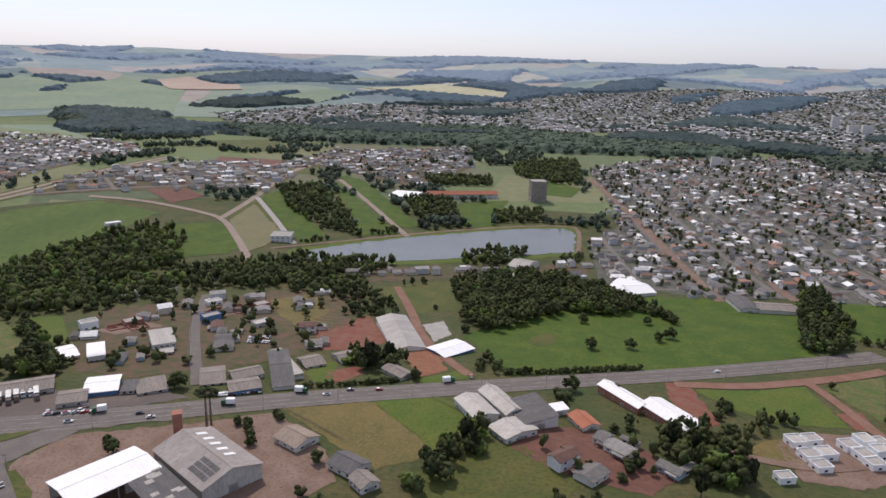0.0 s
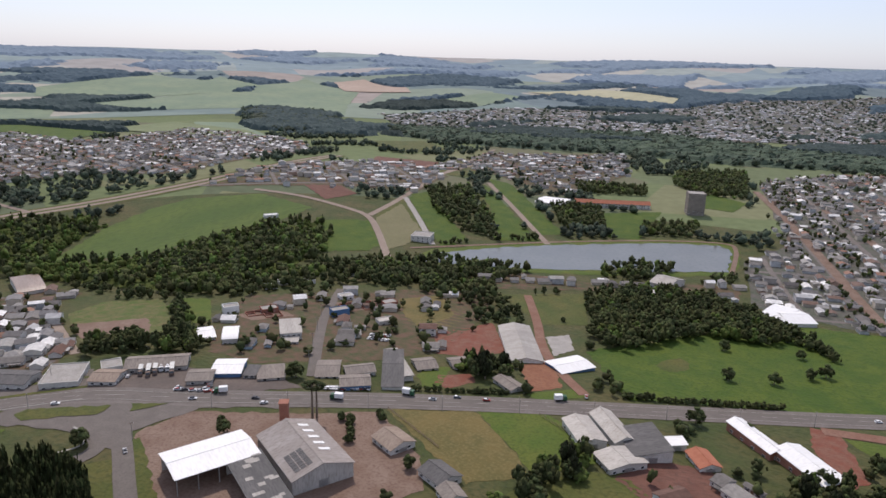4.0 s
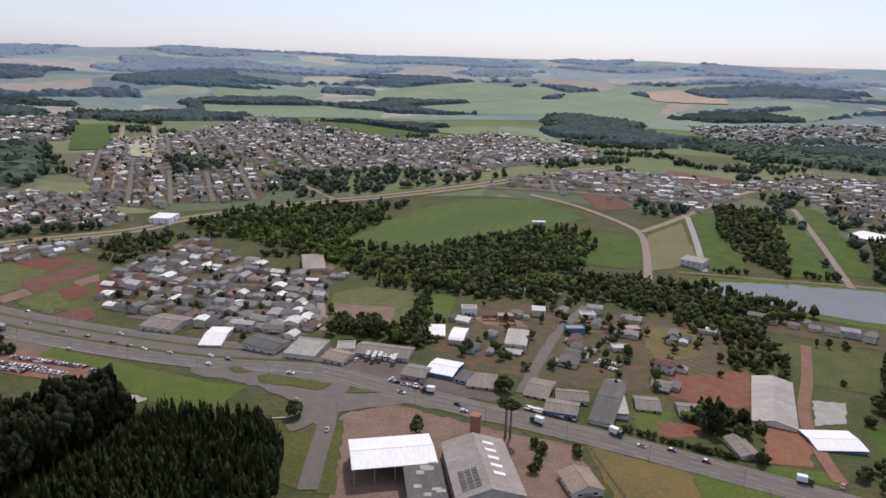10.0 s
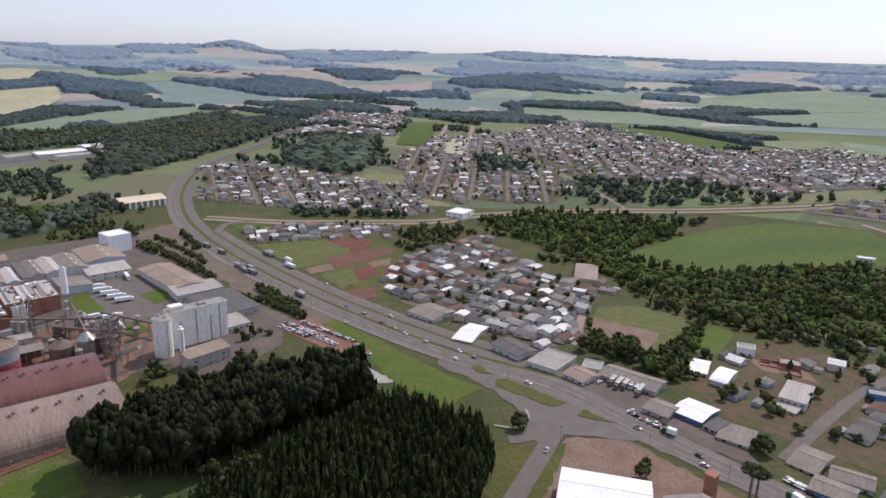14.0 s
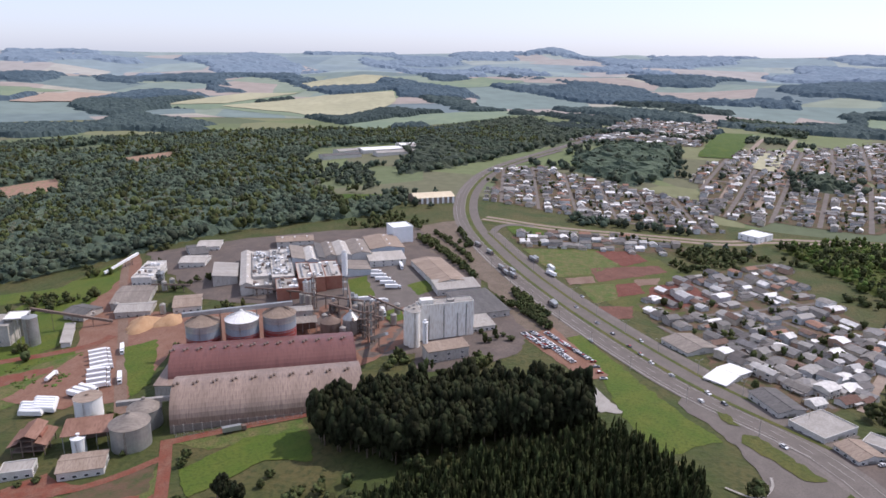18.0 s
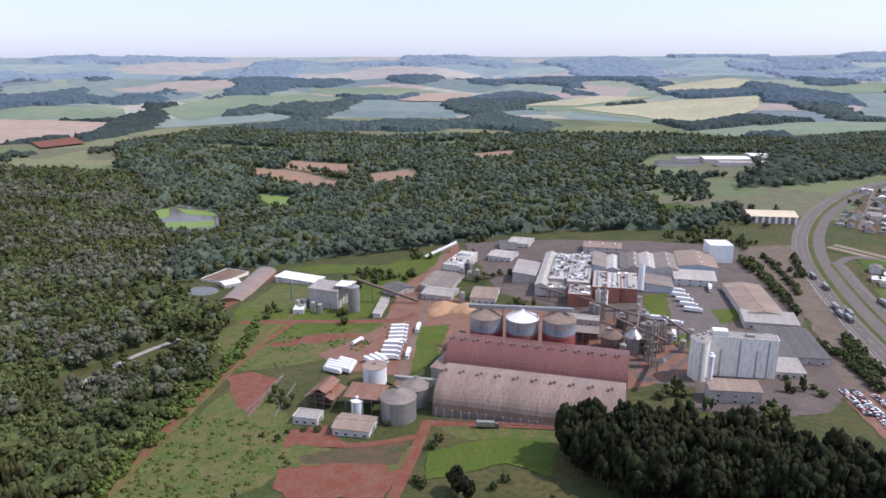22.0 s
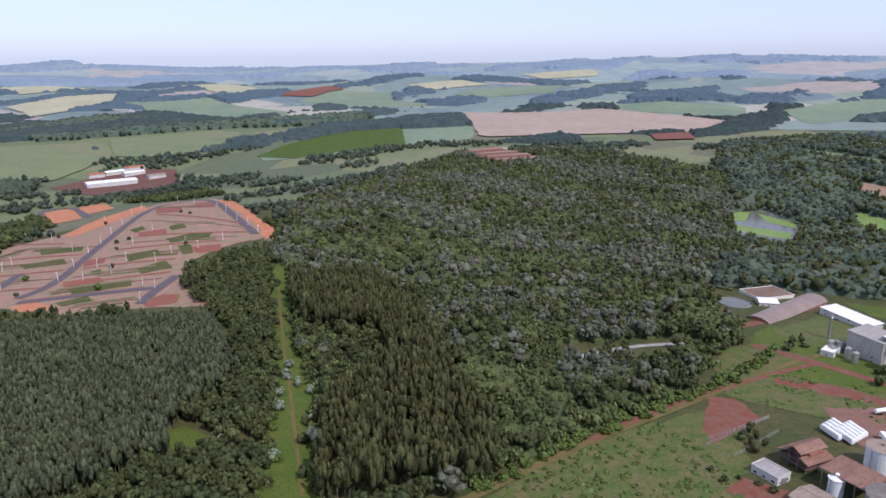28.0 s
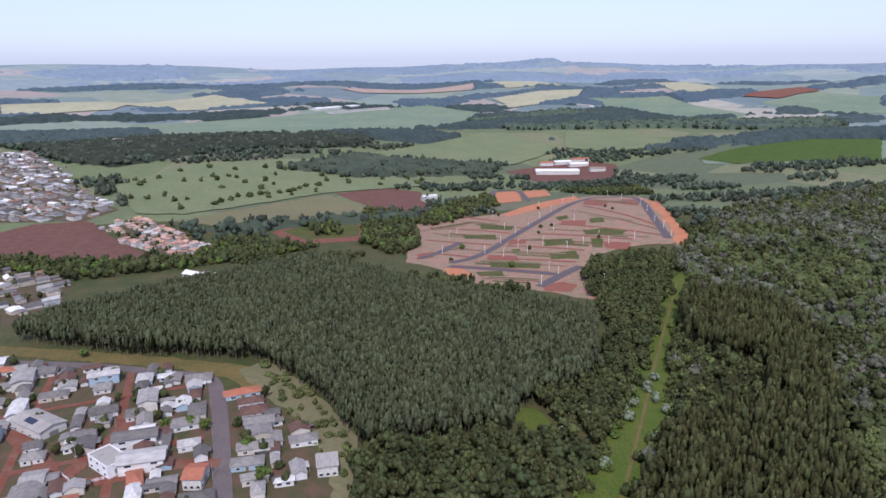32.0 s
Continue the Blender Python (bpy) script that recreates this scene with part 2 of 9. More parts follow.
NEWTAR = surf("fresh violet grey asphalt", (0.1, 0.082, 0.09), (0.12, 0.1, 0.108), (0.085, 0.07, 0.078), 9, 0.8, rough=0.85)
OLIVEFIELD = surf("olive stubble field", (0.155, 0.145, 0.07), (0.18, 0.162, 0.082), (0.13, 0.12, 0.06), 40, 3, bump=0.3)
PALEGRASS = surf("sunlit rolling pasture", (0.15, 0.182, 0.085), (0.18, 0.205, 0.1), (0.125, 0.15, 0.07), 60, 6, bump=0.3)
GARDENMIX = surf("leafy garden ground", (0.1, 0.09, 0.078), (0.064, 0.08, 0.05), (0.14, 0.122, 0.108), 14, 3, bump=0.3)
LEAFGUM = surf("olive brown gum leaves", (0.0561, 0.0615, 0.0229), (0.0869, 0.0869, 0.0326), (0.0307, 0.0343, 0.015), 12, 0.9, vary="island", amount=0.45, spec=0.12, bump=1.0)
# Paler and bluer again: thicker haze, painted as leaf colour.
RIMHAZELEAF = surf("pale blue woods on the skyline", (0.19, 0.245, 0.3), (0.22, 0.272, 0.325), (0.172, 0.225, 0.282), 160, 30, spec=0.05)
MEADOW = surf("rough meadow with bare patches", (0.072, 0.112, 0.018), (0.15, 0.125, 0.05), (0.05, 0.068, 0.018), 7, 1.4, bump=0.8)
LEAFOLIVE = surf("olive green forest leaves", (0.0918, 0.112, 0.0387), (0.135, 0.148, 0.0493), (0.0518, 0.064, 0.0264), 20, 0.9, vary="island", amount=0.45, spec=0.12, bump=1.0)
REDEDGE = surf("bright red cut earth", (0.27, 0.0945, 0.0594), (0.225, 0.0882, 0.0594), (0.18, 0.0675, 0.045), 9, 2.0, bump=0.4)
FORKRED = surf("ploughed dark red earth", (0.13, 0.042, 0.028), (0.165, 0.062, 0.042), (0.1, 0.036, 0.026), 8, 1.5, bump=0.6)
BANKCLAY = surf("vivid orange clay", (0.45, 0.17, 0.08), (0.5, 0.22, 0.11), (0.34, 0.12, 0.065), 12, 2.0, bump=0.4)
DUSTYYARD = surf("dusty tan grey trodden ground", (0.14, 0.105, 0.08), (0.18, 0.138, 0.108), (0.095, 0.085, 0.048), 9, 1.3, bump=0.4)
WORKSDIRT = surf("red brown trodden works dirt", (0.2, 0.1, 0.066), (0.235, 0.135, 0.096), (0.15, 0.078, 0.054), 10, 1.3, bump=0.4)
BARK = surf("grey brown bark", (0.16, 0.12, 0.09), (0.22, 0.18, 0.14), (0.1, 0.08, 0.06), 2, 0.4)



def palette(name, colours, vary="island", rough=0.8, size=3.0, amount=0.2, ribs=0.0):
    """One of some paints by random, with weathering and, for sheet roofs, ribs."""
    m = bpy.data.materials.new(name)
    m.use_nodes = True
    n, link = m.node_tree.nodes, m.node_tree.links.new
    bsdf = n["Principled BSDF"]
    bsdf.inputs["Roughness"].default_value = rough
    bsdf.inputs["Specular IOR Level"].default_value = 0.3
    src = n.new("ShaderNodeNewGeometry").outputs["Random Per Island"] if vary == "island" else n.new("ShaderNodeObjectInfo").outputs["Random"]
    ramp = n.new("ShaderNodeValToRGB")
    ramp.color_ramp.interpolation = "CONSTANT"
    while len(ramp.color_ramp.elements) < len(colours):
        ramp.color_ramp.elements.new(0.5)
    for i, (e, c) in enumerate(zip(ramp.color_ramp.elements, colours)):
        e.position, e.color = i / len(colours), (*c, 1)
    link(src, ramp.inputs[0])
    noise_node = n.new("ShaderNodeTexNoise")
    noise_node.inputs["Scale"].default_value, noise_node.inputs["Detail"].default_value = 1 / size, 5.0
    co = n.new("ShaderNodeTexCoord")
    link(co.outputs["Object"], noise_node.inputs["Vector"])
    rng = n.new("ShaderNodeMapRange")
    rng.inputs[1].default_value, rng.inputs[2].default_value = 0.3, 0.7
    rng.inputs[3].default_value, rng.inputs[4].default_value = 1 - amount, 1 + amount
    link(noise_node.outputs["Fac"], rng.inputs[0])
    hsv = n.new("ShaderNodeHueSaturation")
    link(rng.outputs[0], hsv.inputs["Value"])
    link(ramp.outputs[0], hsv.inputs["Color"])
    link(hsv.outputs[0], bsdf.inputs["Base Color"])
    return m


def patchwork(name, colours, size, grain):
    """Farmland: wide cells, each sown with one of some crops, with a faint grain."""
    m = bpy.data.materials.new(name)
    m.use_nodes = True
    n, link = m.node_tree.nodes, m.node_tree.links.new
    n["Principled BSDF"].inputs["Roughness"].default_value, n["Principled BSDF"].inputs["Specular IOR Level"].default_value = 0.95, 0.05
    co, bend, cells, ramp = n.new("ShaderNodeTexCoord"), n.new("ShaderNodeTexNoise"), n.new("ShaderNodeTexVoronoi"), n.new("ShaderNodeValToRGB")
    bend.inputs["Scale"].default_value = 1 / (1.6 * size)
    link(co.outputs["Object"], bend.inputs["Vector"])
    warp = n.new("ShaderNodeMixRGB")
    warp.blend_type = "LINEAR_LIGHT"
    warp.inputs[0].default_value = 0.6 * size
    link(co.outputs["Object"], warp.inputs[1])
    link(bend.outputs["Color"], warp.inputs[2])
    cells.inputs["Scale"].default_value = 1 / size
    link(warp.outputs[0], cells.inputs["Vector"])
    split = n.new("ShaderNodeSeparateColor")
    link(cells.outputs["Color"], split.inputs[0])
    ramp.color_ramp.interpolation = "CONSTANT"
    while len(ramp.color_ramp.elements) < len(colours):
        ramp.color_ramp.elements.new(0.5)
    for i, (e, c) in enumerate(zip(ramp.color_ramp.elements, colours)):
        e.position, e.color = i / len(colours), (*c, 1)
    link(split.outputs[0], ramp.inputs[0])
    fine_node, rng, hsv = n.new("ShaderNodeTexNoise"), n.new("ShaderNodeMapRange"), n.new("ShaderNodeHueSaturation")
    fine_node.inputs["Scale"].default_value, fine_node.inputs["Detail"].default_value = 1 / grain, 4.0
    link(co.outputs["Object"], fine_node.inputs["Vector"])
    rng.inputs[1].default_value, rng.inputs[2].default_value, rng.inputs[3].default_value, rng.inputs[4].default_value = 0.3, 0.7, 0.9, 1.1
    link(fine_node.outputs["Fac"], rng.inputs[0])
    link(rng.outputs[0], hsv.inputs["Value"])
    link(ramp.outputs[0], hsv.inputs["Color"])
    link(hsv.outputs[0], n["Principled BSDF"].inputs["Base Color"])
    return m


# Crop colours of both are paled and blued to paint haze, the second more.
HAZELAND = patchwork("far patchwork of fields", [(0.213, 0.261, 0.229), (0.163, 0.208, 0.204), (0.245, 0.277, 0.22), (0.359, 0.343, 0.286), (0.188, 0.237, 0.22), (0.229, 0.27, 0.213), (0.327, 0.286, 0.254), (0.163, 0.204, 0.213)], 330, 60)
RIMHAZELAND = patchwork("pale patchwork on the skyline", [(0.261, 0.315, 0.306), (0.225, 0.279, 0.297), (0.297, 0.333, 0.315), (0.378, 0.369, 0.333), (0.243, 0.297, 0.306), (0.207, 0.261, 0.288), (0.342, 0.324, 0.306), (0.216, 0.27, 0.288)], 420, 80)
MIDLAND = patchwork("patchwork of meadows and crops", [(0.14, 0.165, 0.09), (0.16, 0.185, 0.095), (0.12, 0.14, 0.085), (0.19, 0.195, 0.11), (0.15, 0.18, 0.09), (0.15, 0.15, 0.095)], 170, 14)
GREYS = [(0.155, 0.145, 0.135), (0.23, 0.215, 0.2), (0.105, 0.098, 0.094), (0.19, 0.175, 0.16), (0.3, 0.285, 0.265), (0.085, 0.078, 0.076), (0.15, 0.095, 0.072), (0.14, 0.13, 0.125), (0.62, 0.6, 0.57), (0.125, 0.112, 0.104), (0.42, 0.41, 0.4), (0.2, 0.19, 0.185)]
WALLS = [(0.56, 0.54, 0.5), (0.66, 0.65, 0.62), (0.45, 0.4, 0.33), (0.36, 0.33, 0.3), (0.55, 0.49, 0.4), (0.44, 0.45, 0.45), (0.42, 0.29, 0.22), (0.5, 0.49, 0.48)]
TOWNROOF = palette("weathered town roofs", GREYS + [(0.72, 0.7, 0.67), (0.26, 0.145, 0.1)])
PINKROOF = palette("pale terracotta roofs", [(0.42, 0.24, 0.18), (0.5, 0.32, 0.25), (0.38, 0.3, 0.27), (0.46, 0.27, 0.17), (0.5, 0.46, 0.43), (0.36, 0.2, 0.15)])
# Far town only: roof greys lightened and blued, haze put into the paint.
HAZEROOF = palette("pale roofs of the main town", [(0.3, 0.3, 0.31), (0.22, 0.225, 0.24), (0.36, 0.355, 0.36), (0.26, 0.24, 0.235), (0.6, 0.6, 0.6), (0.18, 0.185, 0.2), (0.44, 0.44, 0.45), (0.24, 0.2, 0.185)])
TOWNWALL = palette("painted town walls", WALLS)
HOUSEROOF = palette("fibre cement and tile roof", [(0.56, 0.54, 0.51), (0.42, 0.4, 0.375), (0.31, 0.29, 0.27), (0.22, 0.2, 0.185), (0.22, 0.203, 0.185), (0.153, 0.139, 0.126), (0.245, 0.227, 0.207), (0.165, 0.153, 0.14), (0.128, 0.0707, 0.0532), (0.123, 0.112, 0.104)], "object", 0.85, 2.0, 0.22)
HOUSEWALL = palette("rendered house wall", [(0.68, 0.67, 0.64), (0.6, 0.57, 0.5), (0.66, 0.66, 0.66), (0.5, 0.45, 0.39), (0.36, 0.46, 0.53), (0.62, 0.6, 0.57)], "object", 0.85, 2.0, 0.1)
GLASS = surf("dark window glass", (0.03, 0.035, 0.04), (0.05, 0.055, 0.06), (0.02, 0.02, 0.025), 3, 0.5, rough=0.12, spec=0.6)
DOORWOOD = surf("brown painted door", (0.2, 0.12, 0.07), (0.25, 0.16, 0.1), (0.15, 0.09, 0.05), 2, 0.3)
# ---- building helpers ----
TRACKS, SPOTS = [], []
rnd = random.Random(7)


def link_mesh(name, verts, faces, mats, parent=None, label="", index=None):
    me = bpy.data.meshes.new(name)
    me.from_pydata([tuple(v) for v in verts], [], [tuple(f) for f in faces])
    for m in mats if isinstance(mats, (list, tuple)) else (mats,):
        me.materials.append(m)
    if index is not None:
        me.polygons.foreach_set("material_index", index)
    me.update()
    ob = new(name, me)
    if parent:
        ob.parent = parent
    if label:
        ob["label"] = label
    return ob


def inside(poly, x, y):
    x, y = np.asarray(x, float), np.asarray(y, float)
    hit = np.zeros(x.shape, bool)
    for (xa, ya), (xb, yb) in zip(poly, poly[1:] + poly[:1]):
        if ya != yb:
            hit ^= ((ya > y) != (yb > y)) & (x < (xb - xa) * (y - ya) / (yb - ya) + xa)
    return hit


def lift(x, y):
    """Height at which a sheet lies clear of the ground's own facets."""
    d = np.hypot(x, y)
    return 0.12 + 0.25 * np.clip((d - 400) / 600, 0, 1) + 1.6 * np.clip((d - 1000) / 1500, 0, 1)


def subdivided(line, step):
    out = []
    for (xa, ya), (xb, yb) in zip(line, line[1:]):
        n = max(1, int(math.hypot(xb - xa, yb - ya) / step))
        out += [(xa + (xb - xa) * i / n, ya + (yb - ya) * i / n) for i in range(n)]
    return out + [line[-1]]


def smooth(line, rounds=2):
    for _ in range(rounds):
        out = [line[0]]
        for a, b in zip(line, line[1:]):
            out += [(0.75 * a[0] + 0.25 * b[0], 0.75 * a[1] + 0.25 * b[1]), (0.25 * a[0] + 0.75 * b[0], 0.25 * a[1] + 0.75 * b[1])]
        line = out + [line[-1]]
    return line


from mathutils.geometry import delaunay_2d_cdt


def sheet(name, poly, material, label, layer=0, rounded=True, category="field", level=None, rough_edge=2.4):
    """A patch of ground cover, laid over the land."""
    ring = list(poly)
    if rounded:
        ring = [(0.97 * p[0] + 0.03 * q[0], 0.97 * p[1] + 0.03 * q[1]) for a, b in zip(ring, ring[1:] + ring[:1]) for p, q in ((a, b), (b, a))]
    size = max(max(p[0] for p in ring) - min(p[0] for p in ring), max(p[1] for p in ring) - min(p[1] for p in ring))
    step = min(30.0, max(3.5, size / 34))
    ring = subdivided(ring + [ring[0]], step)[:-1]
    if rough_edge:
        ring = [(x + rnd.uniform(-1, 1) * min(rough_edge, step * 0.3), y + rnd.uniform(-1, 1) * min(rough_edge, step * 0.3)) for x, y in ring]
    xs, ys = [p[0] for p in ring], [p[1] for p in ring]
    gx, gy = np.meshgrid(np.arange(min(xs) + step * 0.5, max(xs), step), np.arange(min(ys) + step * 0.5, max(ys), step))
    keep = inside(ring, gx.ravel(), gy.ravel())
    pts = ring + list(zip(gx.ravel()[keep].tolist(), gy.ravel()[keep].tolist()))
    n = len(ring)
    vs, _, fs, *_ = delaunay_2d_cdt([Vector(p) for p in pts], [], [list(range(n))], 1, 0.01)
    x, y = np.array([v.x for v in vs]), np.array([v.y for v in vs])
    z = gz(x, y) + lift(x, y) + 0.06 * layer if level is None else np.full(len(x), level)
    ob = link_mesh(name, np.stack([x, y, z], 1).tolist(), fs, material)
    return tagged(ob, label, category, kind="structure")


def ribbon(name, line, width, material, label, layer=1, category="road", parent=None, shift=0.0, dash=None):
    """A strip along a line: road, path, kerb or marking."""
    line = subdivided(smooth(line, 2), 8.0)
    p = np.array(line)
    TRACKS.append((p, width / 2 + abs(shift)))
    t = np.gradient(p, axis=0)
    t /= np.maximum(np.hypot(t[:, 0], t[:, 1]), 1e-6)[:, None]
    nrm = np.stack([-t[:, 1], t[:, 0]], 1)
    w = np.full(len(p), width / 2.0)
    a, b = p + nrm * (shift + w[:, None]), p + nrm * (shift - w[:, None])
    mid = p + nrm * shift
    zz = lambda q: gz(q[:, 0], q[:, 1]) + lift(q[:, 0], q[:, 1]) + 0.07 * layer  # noqa: E731
    verts = [(x, y, z) for q in (a, mid, b) for (x, y), z in zip(q, zz(q))]
    n = len(p)
    faces = []
    for i in range(n - 1):
        if dash and i % 2:
            continue
        faces += [(i + 1, i, n + i, n + i + 1), (n + i + 1, n + i, 2 * n + i, 2 * n + i + 1)]
    ob = link_mesh(name, verts, faces, material, parent)
    return ob if parent else tagged(ob, label, category, kind="structure")


# ---- ground: one sheet out to the rim ----
radii = np.concatenate([np.arange(6, 700, 11.0), np.arange(700, 1600, 18.0), np.arange(1600, 4951, 42.0)])
turns = np.linspace(0, 2 * math.pi, 480, endpoint=False)
gx = -20 + radii[:, None] * np.cos(turns)
gy = 60 + radii[:, None] * np.sin(turns)
gv = np.concatenate([[[-20, 60, float(gz(-20, 60))]], np.stack([gx, gy, gz(gx, gy)], -1).reshape(-1, 3)])
nr, na = gx.shape
gf = [(0, 1 + j, 1 + (j + 1) % na) for j in range(na)]
for i in range(nr - 1):
    o = 1 + i * na
    gf += [(o + j, o + na + j, o + na + (j + 1) % na, o + (j + 1) % na) for j in range(na)]
ground = link_mesh("ground", gv.tolist(), gf, [LAND, MIDLAND], index=[0 if k < na * 75 else 1 for k in range(len(gf))])
ground.data.shade_smooth()
tagged(ground, "rolling green farmland ground of a wide valley", "ground", kind="structure")
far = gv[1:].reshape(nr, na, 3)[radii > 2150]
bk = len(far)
# Outer ring takes the paler set, so painted haze thickens towards the rim.
backdrop = link_mesh("backdrop", (far + (0, 0, 0.9)).reshape(-1, 3).tolist(), [(i * na + j, (i + 1) * na + j, (i + 1) * na + (j + 1) % na, i * na + (j + 1) % na) for i in range(bk - 1) for j in range(na)], [HAZELAND, RIMHAZELAND], index=[0 if i < bk * 0.52 else 1 for i in range(bk - 1) for j in range(na)])
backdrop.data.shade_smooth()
tagged(backdrop, "patchwork farmland rising to the horizon, haze in its colours", "backdrop", kind="structure")
# ---- water and roads ----
OCCUPIED = []


def plot(code, material, label, *polys, layer=0, category="field", free=False):
    for p in polys:
        sheet(code, p, material, label, layer=layer, category=category)
        if not free:
            OCCUPIED.append(p)


LAKE = [(-314, 599), (-313, 641), (-268, 703), (-206, 762), (-122, 825), (-56, 853), (-42, 831), (-37, 754), (-104, 712), (-211, 650)]
plot("lake_bank", LAWN, "mown grass bank round the lake", [(-318, 589), (-324, 650), (-274, 720), (-211, 781), (-125, 843), (-50, 872), (-34, 842), (-29, 745), (-101, 697), (-206, 636)], category="lawn")
plot("lake", WATER, "still grey green lake below the town", LAKE, layer=4, category="lake")
plot("small_pond", WATER, "small pond below the lake", [(-359, 528), (-346, 541), (-332, 523), (-334, 512)], layer=2, category="pond")
HIGHWAY = [(192, 513), (74, 439), (-18, 389), (-68, 361), (-143.5, 318.4), (-250, 253), (-307, 231), (-356, 180), (-402, 148), (-498, 86), (-588, 31), (-690, -21), (-799, -56), (-948, -80), (-1110, -75), (-1311, 11), (-1624, 117)]
ribbon("road_1", HIGHWAY, 13, ASPHALT, "grey asphalt highway curving through town", layer=3)
ribbon("shoulder", HIGHWAY, 19, STREET, "dusty shoulder of the highway", layer=2, category="verge")
ribbon("edge_line", HIGHWAY, 0.3, PAINTLINE, "white edge line of the highway", layer=4, shift=5.2, category="marking")
ribbon("edge_line", HIGHWAY, 0.3, PAINTLINE, "white edge line of the highway", layer=4, shift=-5.2, category="marking")
ribbon("centre_line", HIGHWAY, 0.3, PAINTLINE, "dashed centre line of the highway", layer=4, dash=True, category="marking")
DUAL = [(-307, 231), (-356, 180), (-402, 148), (-498, 86), (-588, 31), (-690, -21)]
BEND = [(-588, 31), (-690, -21), (-799, -56), (-948, -80), (-1110, -75), (-1311, 11)]
ribbon("shoulder", DUAL, 40, STREET, "dusty ground between the carriageways", layer=2, shift=-15, category="verge")
ribbon("median", DUAL, 3.2, GRASS, "grassy median strip", layer=3.5, shift=-8.5, category="verge")
ribbon("road_3", DUAL, 11, ASPHALT, "second carriageway of the highway", layer=3, shift=-15.5)
ribbon("median", DUAL, 3.0, GRASS, "grass strip with lamp posts", layer=3.5, shift=-22.5, category="verge")
ribbon("road_4", DUAL, 7, ASPHALT, "frontage road beside the highway", layer=3, shift=-27.5)
ribbon("road_4", [(-694, 0), (-704, 4), (-730, 4), (-750, 14), (-757, 42)], 8, ASPHALT, "link from the frontage road to the avenue", layer=3)
for nm, w, m, lab, sh in (("shoulder", 24, STREET, "dusty ground beside the bend", -9), ("road_7", 10, ASPHALT, "second carriageway round the bend", -15.5), ("median", 5, GRASS, "grassy median round the bend", -8)):
    ribbon(nm, BEND, w, m, lab, layer=2 if nm == "shoulder" else 3.2, shift=sh, category="road" if nm == "road_7" else "verge")
ribbon("kerb", DUAL, 0.8, CONCRETE, "pale concrete kerb", layer=5, shift=8.0, category="kerb")
AVENUE = [(-769, -18), (-754, 66), (-779, 163), (-788, 262), (-825, 304), (-814, 442), (-725, 604), (-694, 790), (-747, 1060)]
ribbon("avenue_verge", AVENUE, 34, GRASS, "wide grass verge of the avenue", layer=0.5, category="verge")
ribbon("road_2", AVENUE, 8, DIRTROAD, "pale avenue with grass verges", layer=2, shift=7)
ribbon("road_5", AVENUE, 8, DIRTROAD, "pale second lane of the avenue", layer=2, shift=-7)
plot("junction", ASPHALT, "worn asphalt junction with turning lanes", [(-380, 183), (-345, 168), (-306, 192), (-274.2, 203.1), (-253.2, 199.7), (-243.8, 200.0), (-250.4, 213.0), (-240.4, 246.1), (-178.7, 286.9), (-190, 301), (-257, 260), (-327, 219)], layer=2, category="road")
for isl in ([(-316, 199), (-315, 206), (-282, 227), (-278, 218), (-307, 196)], [(-267, 228), (-274, 234), (-257, 243)], [(-342, 187), (-338, 193), (-325, 198), (-325, 192)]):
    plot("traffic_island", GRASS, "grassy traffic island with kerb", isl, layer=6, category="island")
ribbon("road_6", [(-259.2, 215.9), (-234.1, 197.8), (-215.4, 183.7), (-198.7, 171.8)], 9, ASPHALT, "side road from the junction", layer=3)
ribbon("slip_road", [(-312, 195), (-284.4, 203.3), (-264.8, 204.8), (-252.7, 200.0), (-249.1, 193.1), (-250.0, 186.5)], 8, ASPHALT, "curved slip road", layer=2.5)
ribbon("kerb", [(-263.9, 183.1), (-256.6, 195.6), (-268.8, 203.2), (-277.3, 203.7)], 1.2, CONCRETE, "curved pale kerb", layer=8, category="kerb")
